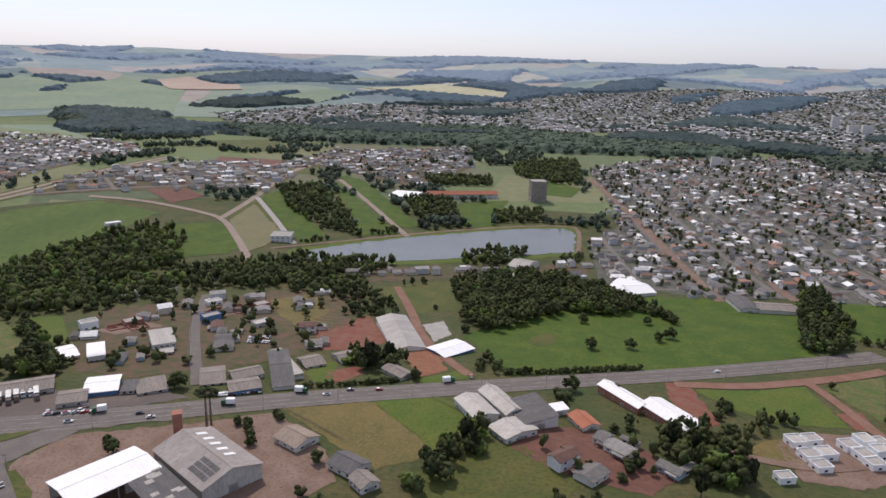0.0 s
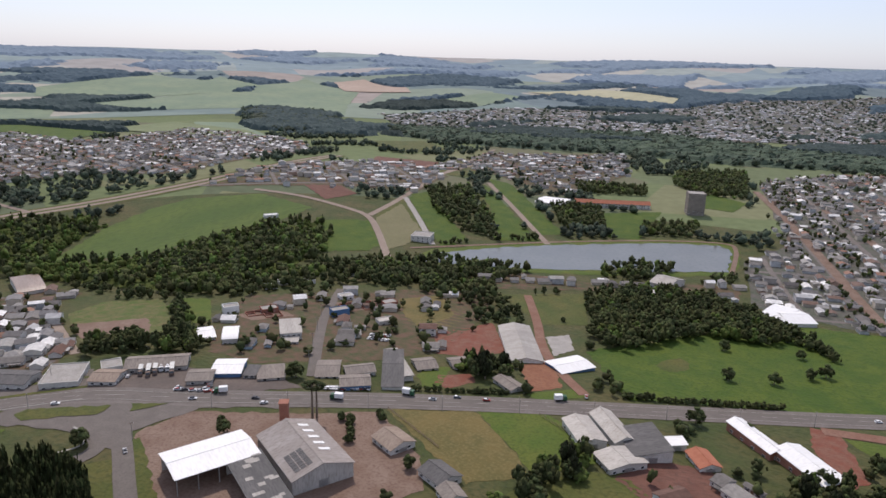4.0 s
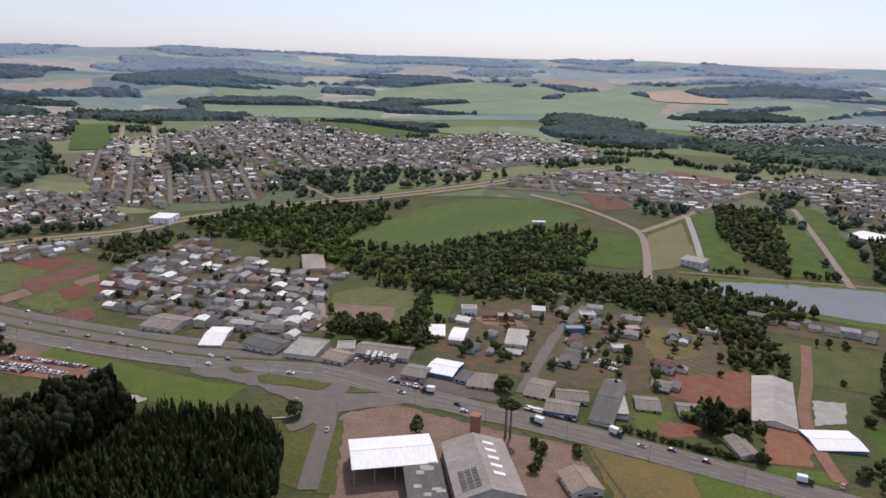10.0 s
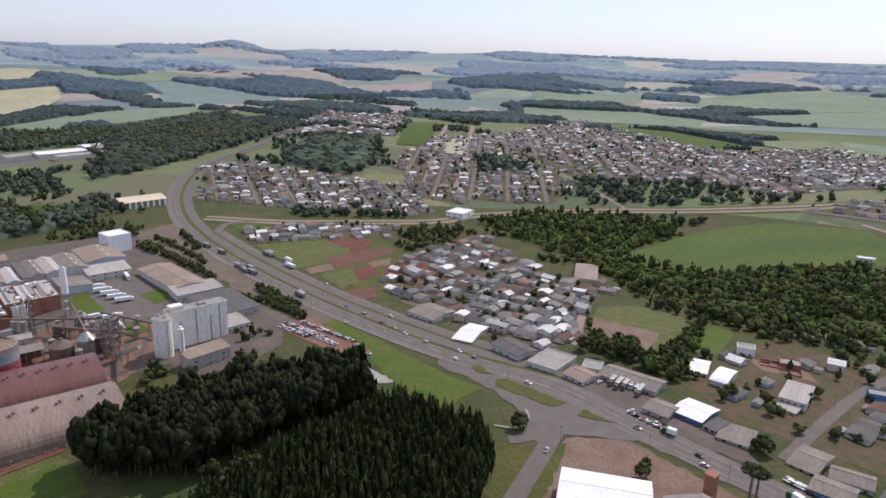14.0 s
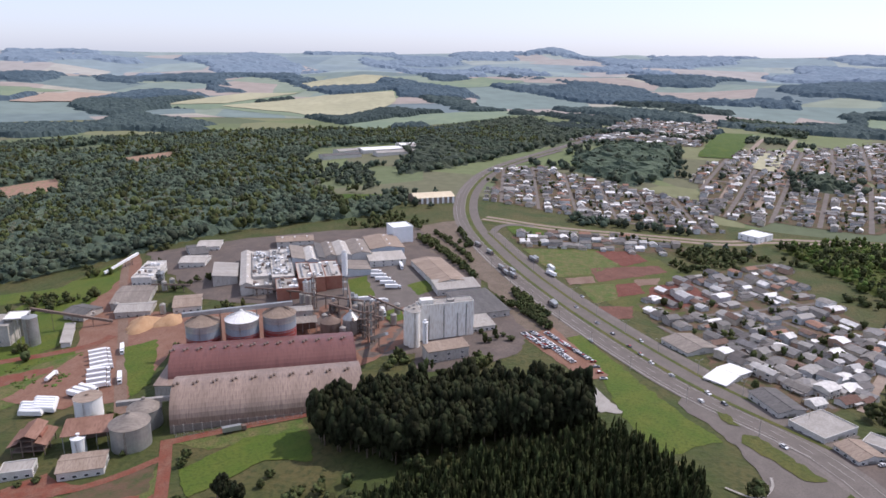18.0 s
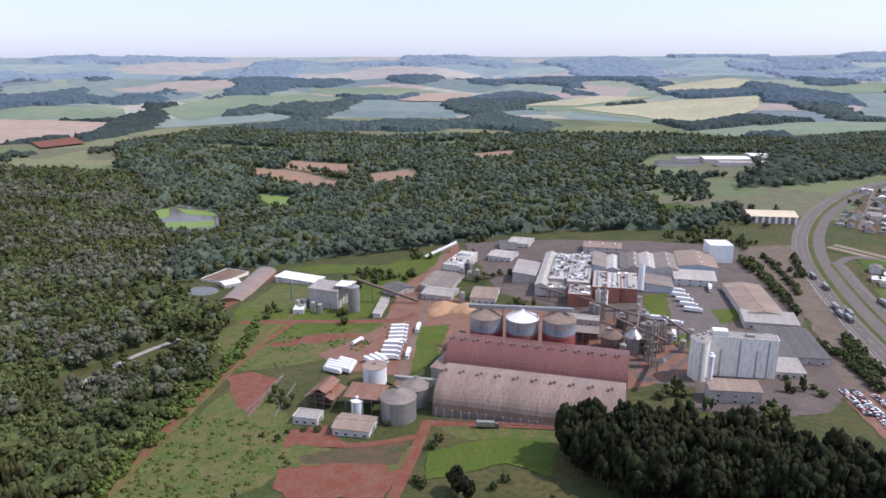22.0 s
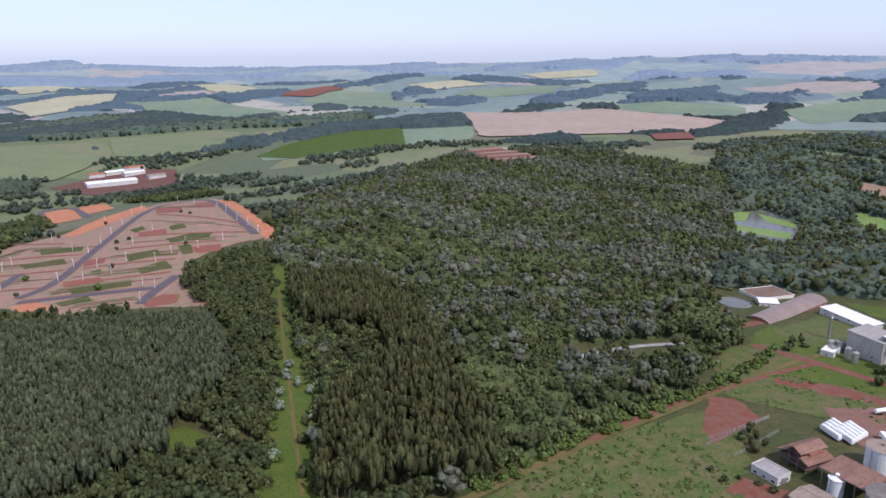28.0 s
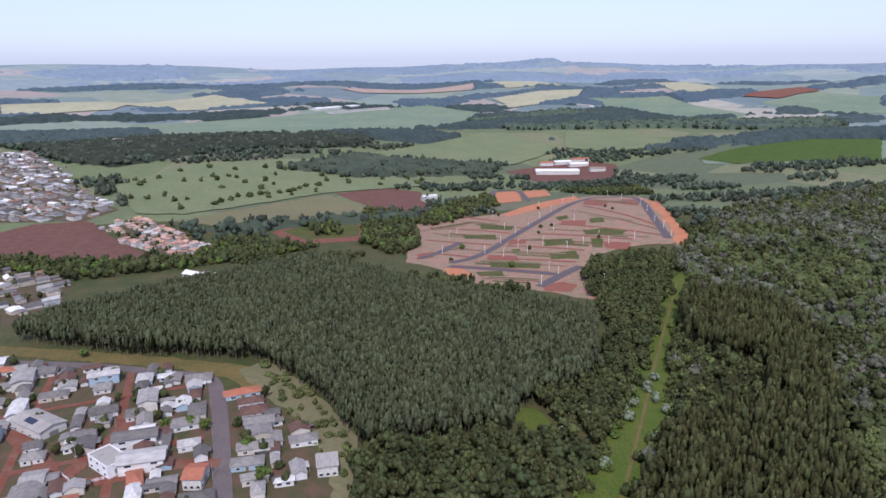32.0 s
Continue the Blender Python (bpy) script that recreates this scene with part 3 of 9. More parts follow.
for nm, w, m, lab, line in (
    ("street", 7, ASPHALT, "residential street up the slope", [(-216, 310), (-248, 356), (-284, 410), (-318, 478)]),
    ("lane", 6, DIRTROAD, "dirt lane beside the field", [(-365, 266), (-420, 292), (-477, 320)]),
    ("lane", 7, WORKSDIRT, "red dirt drive to the warehouse", [(-181, 564), (-147, 497), (-123, 439), (-96, 401), (-75, 378)]),
    ("lane", 8, DIRTROAD, "pale road past the crop field", [(-632, 716), (-572, 733), (-526, 733), (-494, 730), (-452, 722), (-406, 672), (-338, 586)]),
    ("lane", 8, DIRTROAD, "pale road up the hillside", [(-452, 722), (-464, 821), (-508, 1019), (-583, 1401)]),
    ("lane", 7, DIRTROAD, "pale hillside link road", [(-508, 1019), (-520, 1181), (-470, 1255), (-404, 1053)]),
    ("lane", 7, CONCRETE, "pale road down to the lake", [(-464, 828), (-393, 745), (-332, 666)]),
    ("lane", 7, DIRTROAD, "dirt road down to the lake", [(-420, 1007), (-320, 875), (-228, 748)]),
    ("shore_path", 5, PALESOIL, "path along the lake shore", [(-345, 640), (-273, 716), (-210, 776), (-124, 838), (-50, 869), (-37, 846), (-33, 749)]),
    ("lane", 7, WORKSDIRT, "red dirt road by the playing field", [(126, 444), (135, 420), (150, 366)]),
    ("lane", 9, WORKSDIRT, "dirt track beside the highway", [(46, 408), (88, 419), (125, 441), (160, 463), (184, 482)]),
    ("lane", 6, PALESOIL, "dirt road of the housing estate", [(62, 330), (81, 325), (103, 325), (120, 331), (152, 352)]),
    ("street", 10, PALESOIL, "wide town street", [(-47, 1191), (46, 870), (99, 618)]),
    ("street", 10, PALESOIL, "wide town street", [(48, 1102), (124, 865), (164, 638)]),
    ("street", 9, DIRTROAD, "red dirt street", [(-885, 237), (-1046, 286), (-1684, 444)]),
    ("street", 9, DIRTROAD, "red dirt street", [(-976, 316), (-1200, 383), (-1698, 513)]),
    ("street", 6, DIRTROAD, "link road to the avenue", [(-903, 506), (-851, 505), (-790, 502)]),
    ("lane", 6, REDSOIL, "red dirt track to the works", [(-191.6, -43.6), (-229.0, -66.3), (-256.5, -84.4)]),
    ("lane", 6, REDSOIL, "red dirt track along the store", [(-254.0, -82.2), (-272.4, -56.9), (-293.6, -23.7)]),
    ("lane", 5, REDSOIL, "red dirt loop before the huts", [(-239.7, -76.1), (-219.2, -87.9), (-204.0, -104.1), (-201.2, -131.5), (-190.1, -119.2)]),
    ("lane", 5, REDSOIL, "red dirt lane through the meadow", [(-131.2, -161.1), (-189.1, -211.6), (-253, -252), (-312, -282)]),
    ("lane", 8, REDSOIL, "red dirt road across the works", [(-281, -316), (-316, -274), (-355, -216), (-376, -213)]),
    ("lane", 8, REDSOIL, "red dirt service road", [(-240, -337), (-301, -362), (-383, -418)]),
    ("lane", 7, PALESOIL, "paved lane with trucks", [(-276.5, -128.0), (-310.2, -154.6), (-360, -192), (-521, -318), (-561, -336)]),
    ("lane", 5, DRY, "farm track along the forest edge", [(-67.5, -102.7), (-126.8, -158.2), (-177.6, -196.2), (-239.9, -242.8), (-293, -283), (-382, -330)]),
    ("lane", 5, CONCRETE, "pale road in the forest", [(-142.2, -274.0), (-158.4, -289.8), (-171.3, -295.2), (-196, -308), (-233, -316)]),
    ("lane", 1.8, DRY, "worn path in the cleared strip", [(104, -464), (58.1, -297.2), (29.4, -201.4), (0.5, -99.7)]),
    ("street", 8, TAR, "asphalt street round the bungalows", [(124.7, 4.6), (177.0, -31.8), (218.8, -58.9), (235.9, -64.3), (264.8, -50.5), (313.1, -34.3), (432, 22)]),
    ("street", 8, REDSOIL, "red dirt street", [(311.3, 27.8), (232.2, 31.8), (199.3, 36.4), (186.8, 50.9)]),
    ("street", 8, REDSOIL, "red dirt street", [(196.0, 39.0), (207.3, 12.3), (229.4, -26.3)]),
    ("street", 7, REDSOIL, "red dirt street", [(195.2, 39.4), (178.8, 21.9), (167.8, -0.9), (152.5, -13.8)]),
):
    ribbon(nm, line, w, m, lab, layer=3)


# ---- fields and yards near by ----
plot("field", PASTURE, "lush green pasture with scattered trees", [(-96, 455), (-27, 557), (29, 615), (107, 626), (166, 605), (144, 495), (61, 442), (-52, 387)])
plot("field", DRY, "dry yellow grazing field by the road", [(-158.4, 297.6), (-134.7, 311.9), (-118.0, 322.6), (-79.9, 290.8), (-70.5, 278.5), (-92.0, 258.0), (-105.7, 265.6)])
plot("field", LAWN, "fenced green grazing field", [(-117.8, 322.8), (-84, 342), (-63.7, 329.2), (-45.7, 308.2), (-69.6, 279.4), (-79.7, 291.0)])
plot("field", GRASS, "green grazing field under the trees", [(-68.2, 240.3), (-77.5, 254.4), (-51.9, 296.4), (-30.5, 301.0), (-3.3, 276.7), (-8.1, 259.7)])
plot("field", CANE, "broad green crop field between woods and avenue", [(-604, 406), (-654, 502), (-670, 573), (-665, 634), (-610, 706), (-524, 701), (-517, 614), (-542, 509), (-539, 462)])
plot("field", MEADOW, "yellowish green mown field behind the road", [(-449, 317), (-452, 351), (-419, 378), (-352, 333), (-352, 295), (-372, 277)])
plot("field", LAWN, "bright green strip", [(-407, 387), (-385, 396), (-342, 354), (-349, 342)])
plot("field", GRASS, "green and red plot before the houses", [(-652, 43), (-687, 102), (-692, 172), (-564, 229), (-494, 184), (-518, 132), (-582, 93)])
plot("field", MEADOW, "green strip of the fork field", [(-653, 43), (-684, 116), (-643, 138), (-595, 112), (-573, 85)], [(-555, 104), (-578, 134), (-534, 137), (-514, 120)], layer=2)
plot("field", FORKRED, "ploughed dark red soil strip", [(-682, 113), (-702, 151), (-672, 165), (-638, 141)], [(-574, 135), (-592, 154), (-560, 159), (-538, 137)], [(-581, 164), (-619, 198), (-584, 208), (-552, 201), (-521, 179), (-546, 161)], layer=3)
plot("field", PLOTEDGE, "brown fallow strip", [(-616, 111), (-659, 174), (-640, 182), (-574, 120)], [(-592, 209), (-565, 233), (-547, 219), (-552, 201)], [(-508, 122), (-519, 149), (-488, 148), (-480, 130)], layer=2)
plot("field", PALESOIL, "bare pale soil strip", [(-572, 92), (-591, 115), (-572, 118), (-555, 97)], [(-598, 150), (-615, 174), (-593, 171), (-580, 154)], layer=4)
plot("field", PASTURE, "bright green slope at the fork", [(-751, 6), (-757, 43), (-710, 67), (-700, 45), (-709, 24)], layer=2)
plot("yard", PALESOIL, "dusty dirt yard of the sheds", [(-247.5, 215.1), (-240.7, 242.6), (-208.9, 259.8), (-178.7, 277.8), (-159.1, 294.9), (-118.6, 264.6), (-104.9, 243.6), (-132.5, 195.6), (-180.8, 172.0), (-216.0, 193.8)], category="yard")
plot("verge", GRASS, "grass verge of the side road", [(-243.1, 208.8), (-241.7, 213.2), (-188.2, 179.4), (-196.0, 173.8)], [(-246.6, 183.0), (-236.2, 193.3), (-201.9, 169.6), (-212.7, 161.9)], layer=1, category="verge")
plot("yard", REDSOIL, "bare red soil beside the warehouse", [(-198, 424), (-174, 472), (-140, 421), (-150, 397), (-175, 385)], [(-154, 342), (-157, 354), (-142, 367), (-134, 357), (-145, 339)], category="yard")
plot("yard", ORANGE, "orange clay forecourt", [(-124, 400), (-111, 423), (-89, 381), (-103, 363)], category="yard")
plot("court", CONCRETE, "grey paved court", [(-129, 465), (-117, 481), (-104, 451), (-111, 429)], layer=2, category="court")
plot("garden", LAWN, "green garden lawn", [(-168, 348), (-168, 365), (-157, 370), (-148, 339), (-157, 334)], [(-104, 359), (-83, 383), (-71, 378), (-94, 354)], category="lawn")
plot("field", DRY, "dry hillside plot", [(-259, 481), (-235, 523), (-196, 483), (-191, 427), (-222, 431)])
plot("yard", PALESOIL, "bare reddish soil of the new plots", [(-338, 376), (-318, 402), (-300, 396), (-318, 370)], [(-300, 440), (-270, 468), (-248, 460), (-274, 432)], layer=1.5, category="yard", free=True)
plot("field", DRY, "straw-coloured dry slope", [(-263, 484), (-240, 515), (-205, 470), (-210, 426), (-237, 448)], layer=1, free=True)
plot("field", PALESOIL, "brown bare corner of the field", [(-424, 303), (-386, 338), (-351, 310), (-388, 286)], layer=1, free=True)
plot("yard", YARDMIX, "building plots of bare soil", [(-292, 427), (-265, 490), (-236, 456), (-270, 400)], [(-323, 373), (-310, 415), (-287, 407), (-259, 362), (-295, 345)], category="yard")
plot("forecourt", YARDGREY, "dusty forecourt of the roadside shops", [(-399, 191), (-328, 237), (-315, 262), (-285, 284), (-229, 298), (-208, 294), (-257, 260), (-328, 220), (-384, 184)], layer=1, category="yard")
plot("field", GRASS, "striped green plot above the lake", [(-450, 733), (-464, 828), (-343, 678), (-368, 636)])
plot("field", OLIVEFIELD, "brown fallow plot above the lake", [(-440, 718), (-450, 796), (-352, 688), (-360, 610)], layer=2, free=True)
plot("field", PLOTEDGE, "dark fallow plot on the hillside", [(-700, 1116), (-578, 1140), (-540, 1034), (-642, 1005)], [(-600, 780), (-562, 815), (-520, 795), (-535, 742)], layer=1)
plot("field", PASTURE, "bright green slope above the lake", [(-461, 832), (-453, 857), (-312, 682), (-321, 666)], [(-444, 1008), (-408, 979), (-241, 755), (-280, 728), (-338, 839)], layer=2, free=True)
plot("field", PASTURE, "bright green meadow beside the stream", [(-482, 668), (-451, 699), (-387, 645), (-373, 605), (-397, 582), (-427, 589)], layer=2, free=True)
plot("field", PASTURE, "green hillside plot", [(-466, 846), (-457, 886), (-310, 707), (-330, 677)], [(-484, 665), (-440, 703), (-373, 626), (-413, 563)], [(-437, 1045), (-391, 1026), (-227, 801), (-252, 776), (-345, 905)], [(-218, 924), (-147, 977), (-144, 830), (-177, 817)], [(-117, 1139), (-50, 1091), (-62, 1025), (-104, 1030)])
plot("field", GRASS, "mown hillside meadow", [(-889, 1341), (-782, 1443), (-658, 1334), (-705, 1210)], [(-565, 1101), (-568, 1248), (-481, 1204), (-467, 1023), (-514, 1019)], [(-407, 930), (-333, 875), (-256, 766), (-286, 751)])
plot("field", LAWN, "green playing field", [(56, 405), (87, 412), (124, 434), (134, 378), (93, 372), (69, 388)])
plot("field", MEADOW, "rough field beside the dirt road", [(135, 434), (158, 457), (180, 470), (156, 393)])
plot("yard", REDSOIL, "red earth square by the playing field", [(132, 396), (146, 403), (147, 379), (136, 377)], layer=2, category="yard")
plot("estate_ground", PALESOIL, "pale bare soil of the new estate", [(90, 345), (110, 366), (150, 373), (147, 330), (120, 312), (95, 312)], category="yard")
plot("field", REDSOIL, "eroded red bank", [(40, 409), (54, 409), (66, 360), (57, 348), (42, 380)], layer=1)
plot("yard", DRY, "dry straw mound", [(73, 336), (94, 353), (98, 329), (81, 328)], category="yard")
plot("field", PASTURE, "green pasture at the town edge", [(179, 642), (239, 652), (204, 543), (171, 544)])
plot("field", GRASS, "orchard meadow by the dirt road", [(-204, 550), (-140, 603), (-113, 514), (-141, 494), (-175, 524)])
plot("works_yard", WORKSDIRT, "red brown dirt yard of the works", [(-351, -223), (-406, -265), (-542, -337), (-563, -328), (-419, -233), (-422, -188), (-447, -106), (-465, -23), (-412, 7), (-353, -18), (-363, -155), (-332, -146), (-292.0, -137.9), (-279.6, -154.4), (-288.1, -180.0), (-307, -205)], category="yard")
plot("works_yard", YARDGREY, "grey brown paved yard between the works halls", [(-563, -324), (-614, -246), (-697, -83), (-591, 4), (-451, 53), (-404, 44), (-367, -16), (-442, -103), (-453, -193)], category="yard", free=False)
plot("works_yard", ASPHALT, "dark asphalt truck yard", [(-535, -84), (-563, -51), (-512, -17), (-469, -11), (-440, -46), (-485, -65)], layer=3, category="yard")
plot("lawn", LAWN, "bright works lawn", [(-293.8, -135.1), (-358, -191), (-375, -175), (-317.5, -137.3)], [(-508, -88), (-524, -75), (-478, -50), (-465, -62)], [(-449, -33), (-460, -24), (-437, -13), (-429, -22)], [(-510, -33), (-525, -22), (-504, -8), (-488, -18)], [(-231.9, -61.4), (-265.3, -44.2), (-278.1, -16.0), (-249.8, -0.3), (-247.5, -24.4), (-212.4, -44.2)], layer=4, category="lawn")
plot("field", MEADOW, "rough green meadow of the works", [(-239, -278), (-307, -270), (-350, -212), (-316, -185), (-268.3, -201.3), (-227.5, -226.7)], [(-309, -348), (-367, -388), (-404, -370), (-335, -298)], [(-132.9, -151.7), (-191.2, -198.0), (-226.2, -212.9), (-210.0, -142.9), (-182.5, -111.3), (-158.7, -95.6)], layer=1)
plot("yard", REDSOIL, "bare red earth patch", [(-217.8, -226.5), (-232.4, -222.0), (-238.0, -196.7), (-198.4, -165.3), (-199.4, -182.5)], [(-161.4, -91.4), (-176.9, -106.0), (-200.1, -64.4), (-214.3, -60.0), (-189.6, -46.8)], layer=2, category="yard")
plot("meadow_fill", LAWN, "bright mown grass round the boiler house", [(-264, -294), (-295, -344), (-315, -359), (-368, -327), (-435, -343), (-518, -337), (-545, -326), (-470, -287), (-405, -276), (-365, -239), (-319, -252)], layer=0.6, category="lawn", free=True)
plot("truck_yard", WORKSDIRT, "reddish dirt park of the lorries", [(-278, -212), (-321, -213), (-346, -214), (-357, -203), (-308, -160), (-276, -164)], layer=2.2, category="yard", free=True)
plot("soil_strip", REDSOIL, "trodden red strip through the meadow", [(-270, -256), (-303, -244), (-326, -218), (-318, -212), (-289, -231), (-266, -247)], layer=2, category="soil", free=True)
plot("lawn", LAWN, "bright grass strip of the works meadow", [(-295, -287), (-333, -262), (-353, -227), (-345, -218), (-303, -244), (-278, -265)], layer=1.6, category="lawn", free=True)
plot("red_field", REDSOIL, "bare red field before the huts", [(-163, -84), (-183, -99), (-192, -91), (-203, -79), (-211, -66), (-196, -58), (-160, -70)], layer=2.4, category="soil", free=True)
plot("loop_soil", REDSOIL, "red trodden turning place", [(-200, -134), (-218, -123), (-213, -112), (-213, -94), (-202, -104), (-194, -119)], layer=2, category="soil", free=True)
plot("mixed_soil", YARDMIX, "bare stony patch among grass", [(-188, -108), (-211, -95), (-236, -75), (-213, -64), (-203, -79), (-186, -98)], layer=1.8, category="soil", free=True)
plot("car_park", WORKSDIRT, "red earth car park of the works", [(-426, 74), (-448, 94), (-394, 122), (-373, 133), (-363, 122), (-384, 104)], layer=2, category="car park")
plot("lawn", LAWN, "long green verge beside the highway", [(-448, 97), (-437, 115), (-329, 171), (-307, 188), (-280.7, 154.1), (-347, 134), (-392, 119)], layer=1, category="lawn")
plot("truck_park", DUSTYYARD, "dusty truck park between works and highway", [(-698, -78), (-752, -39), (-642, -2), (-539, 61), (-449, 115), (-429, 106), (-439, 74), (-556, 17), (-611, -41)], layer=1.5, category="truck park", free=True)
plot("lawn", LAWN, "long grass bank below the forest", [(-406, -425), (-434, -407), (-469, -330), (-497, -317), (-461, -288), (-428, -349), (-405, -387)], layer=2, category="lawn")
plot("brush_ring", GRASS, "round patch of brush in the pasture", [(-50, 457), (-46, 471), (-39, 479), (-31, 473), (-29, 461), (-36, 450), (-45, 448)], layer=2, category="brush")
plot("works_yard", YARDGREY, "grey brown trodden yard before the mill", [(-423, -7), (-451, 20), (-484, 52), (-436, 78), (-396, 76), (-367, 53), (-353, 22)], layer=1.2, category="yard", free=True)
plot("meadow_fill", MEADOW, "rough grass between the works tracks", [(-193.7, -123.9), (-203.6, -99.5), (-233.2, -70.1), (-216.4, -56.6), (-198.7, -66.7), (-177.6, -104.9)], [(-248, -303), (-293, -320), (-319, -278), (-306, -267), (-244, -271)], [(-253.5, -80.6), (-288.8, -24.3), (-279.1, -16.6), (-251.7, -55.8)], layer=0.8, category="grass")
plot("slab", CONCRETE, "pale concrete slab by the trees", [(-349, 119), (-354, 126), (-325, 141), (-323.2, 128.7)], layer=4, category="slab")
plot("field", MEADOW, "rough meadow below the works", [(-71.1, -98.8), (-120.1, -151.9), (-176.0, -190.5), (-198.2, -163.4), (-199.4, -131.1), (-181.9, -98.8)], layer=0.5)
plot("field", PASTURE, "green field by the forest", [(-778, -219), (-855, -239), (-864, -176), (-821, -148)])
plot("cleared_strip", LAWN, "cleared grassy strip through the forest", [(18.3, -89.5), (27.1, -135.3), (40.4, -200.0), (66.0, -296.5), (119, -490), (101, -491), (60, -349), (40.5, -275.8), (13.6, -203.4), (7.2, -149.2), (-10.5, -92.6)], layer=1, category="clearing")
plot("field", LAWN, "grassy clearing in the wood", [(83.7, -148.9), (72.2, -156.2), (46.8, -143.6), (67.4, -130.9)])
plot("verge", DRY, "dry grass verge of the plateau", [(391, -13), (333.5, -30.1), (265.4, -58.1), (226.0, -69.5), (196.4, -62.7), (195.3, -77.1), (221.3, -89.7), (269.9, -72.3), (412, -20)], layer=0.5, category="verge")
plot("fringe_grass", OLIVEFIELD, "dry grassy fringe below the plantation", [(229.7, -80.0), (227.2, -98.5), (186.6, -94.0), (128.9, -71.9), (94.4, -51.2), (75.2, -27.4), (83.7, -20.1), (124.3, -48.9), (160.5, -63.3), (194.4, -68.7)], layer=1, category="verge")
plot("plateau_ground", YARDMIX, "reddish bare ground between the bungalows", [(463, 45), (310.2, -32.9), (223.3, -60.2), (126.3, -47.2), (81.8, -31.0), (231.6, 97.7)], layer=0, category="yard", free=True)

# ---- building plots cut into red earth ----
LOT = [(507, -558), (446, -645), (423, -667), (413, -783), (395, -902), (311, -900), (196, -700), (136, -600), (162, -579), (187, -554), (207, -503), (194, -458), (135, -374), (197, -364), (243, -350), (302, -371), (359, -385)]
plot("building_plots", PLOTSOIL, "terraced building plots of pinkish grey earth", LOT, category="building plots")
plot("clay_bank", BANKCLAY, "orange clay bank of the plots", [(423, -667), (426, -753), (423, -894), (383, -821), (387, -712), (401, -644)], [(296, -862), (257, -824), (187, -690), (132, -597), (142, -571), (170, -635), (237, -753)], [(308, -379), (296, -392), (269, -377), (262, -363), (286, -361)], [(569, -874), (550, -916), (463, -788), (494, -750)], [(544, -921), (522, -965), (462, -880), (479, -833)], [(144, -374), (147, -414), (137, -396), (133, -371)], layer=2, category="bank")
plot("red_plot", REDEDGE, "freshly cut red earth plot", [(316, -637), (285, -646), (270, -616), (302, -612)], [(304, -452), (272, -463), (262, -446), (291, -433)], [(381, -840), (332, -813), (305, -755), (347, -765)], [(327, -852), (296, -842), (271, -780), (295, -785)], [(197, -383), (188, -404), (172, -403), (167, -380), (185, -367)], [(376, -422), (368, -440), (349, -416), (357, -399)], [(321, -527), (303, -533), (294, -514), (310, -501)], [(220, -558), (192, -567), (182, -542), (206, -533)], layer=2.5, category="plot", free=True)
plot("plot_grass", GRASS, "grass regrowing on a plot", [(263, -596), (242, -617), (216, -616), (215, -594), (251, -577)], [(285, -538), (257, -555), (244, -535), (268, -513)], [(286, -660), (274, -672), (259, -647), (274, -635)], [(250, -490), (229, -511), (213, -485), (236, -469)], [(272, -385), (253, -404), (241, -388), (260, -375)], [(333, -656), (326, -675), (313, -653), (318, -636)], [(411, -595), (357, -591), (347, -570), (391, -566)], [(394, -530), (352, -542), (336, -519), (377, -512)], [(294, -485), (286, -491), (279, -475), (285, -472)], [(285, -428), (236, -448), (227, -432), (270, -409)], [(239, -565), (225, -569), (210, -536), (220, -531)], layer=2.5, category="grass", free=True)
PLOTSTREETS = [[(316, -404), (307, -444), (328, -543), (341, -631), (374, -789), (379, -861)], [(379, -861), (335, -905), (285, -828), (221, -703), (164, -604)], [(358, -405), (357, -438), (369, -491)], [(308, -390), (241, -412), (205, -422)], [(196, -377), (200, -418), (198, -460)], [(581, -884), (534, -805), (491, -751)], [(579, -886), (564, -939), (458, -797)]]
for line in PLOTSTREETS:
    ribbon("plot_street", line, 8, NEWTAR, "new dark asphalt street of the plots", layer=5)
    ribbon("plot_kerb", line, 10.5, PALESOIL, "pale kerb strip of the plot street", layer=4, category="kerb")
for line in [[(462, -554), (401, -560), (337, -553)], [(416, -488), (327, -495)], [(353, -434), (311, -436)], [(342, -811), (272, -779)], [(342, -753), (262, -702), (197, -656)], [(308, -617), (242, -617), (176, -614)], [(305, -563), (249, -572), (196, -581)], [(307, -497), (266, -509), (221, -516)], [(295, -439), (252, -457), (209, -472)], [(479, -637), (392, -614)], [(309, -396), (260, -410), (214, -425)]]:
    ribbon("plot_edge", line, 5, REDEDGE, "dark red earth step between plots", layer=3, category="bank")
PLOTROWS = [[(364, -834), (280, -798)], [(337, -709), (186, -635)], [(305, -588), (184, -596)], [(307, -529), (208, -545)], [(301, -467), (215, -494)], [(299, -420), (209, -453)], [(435, -525), (334, -526)], [(373, -464), (319, -465)], [(446, -602), (340, -585)], [(253, -369), (204, -392)], [(462, -531), (425, -599)]]
for line in PLOTROWS:
    ribbon("plot_path", line, 2.2, PLOTEDGE, "narrow dark line between plots", layer=3.2, category="path")
STRIPS = random.Random(21)
for line in PLOTROWS:
    for shift in (-7.5, 6.0):
        a, b = sorted((STRIPS.uniform(0, 0.55), STRIPS.uniform(0.45, 1)))
        (xa, ya), (xb, yb) = line[0], line[-1]
        ribbon("regrowth", [(xa + (xb - xa) * t, ya + (yb - ya) * t) for t in (a, (a + b) / 2, b)], STRIPS.uniform(3, 7), STRIPS.choice((GRASS, OLIVEFIELD, OLIVEFIELD, MEADOW)), "grass regrowing in strips on the plots", layer=2.8, category="grass", shift=shift)
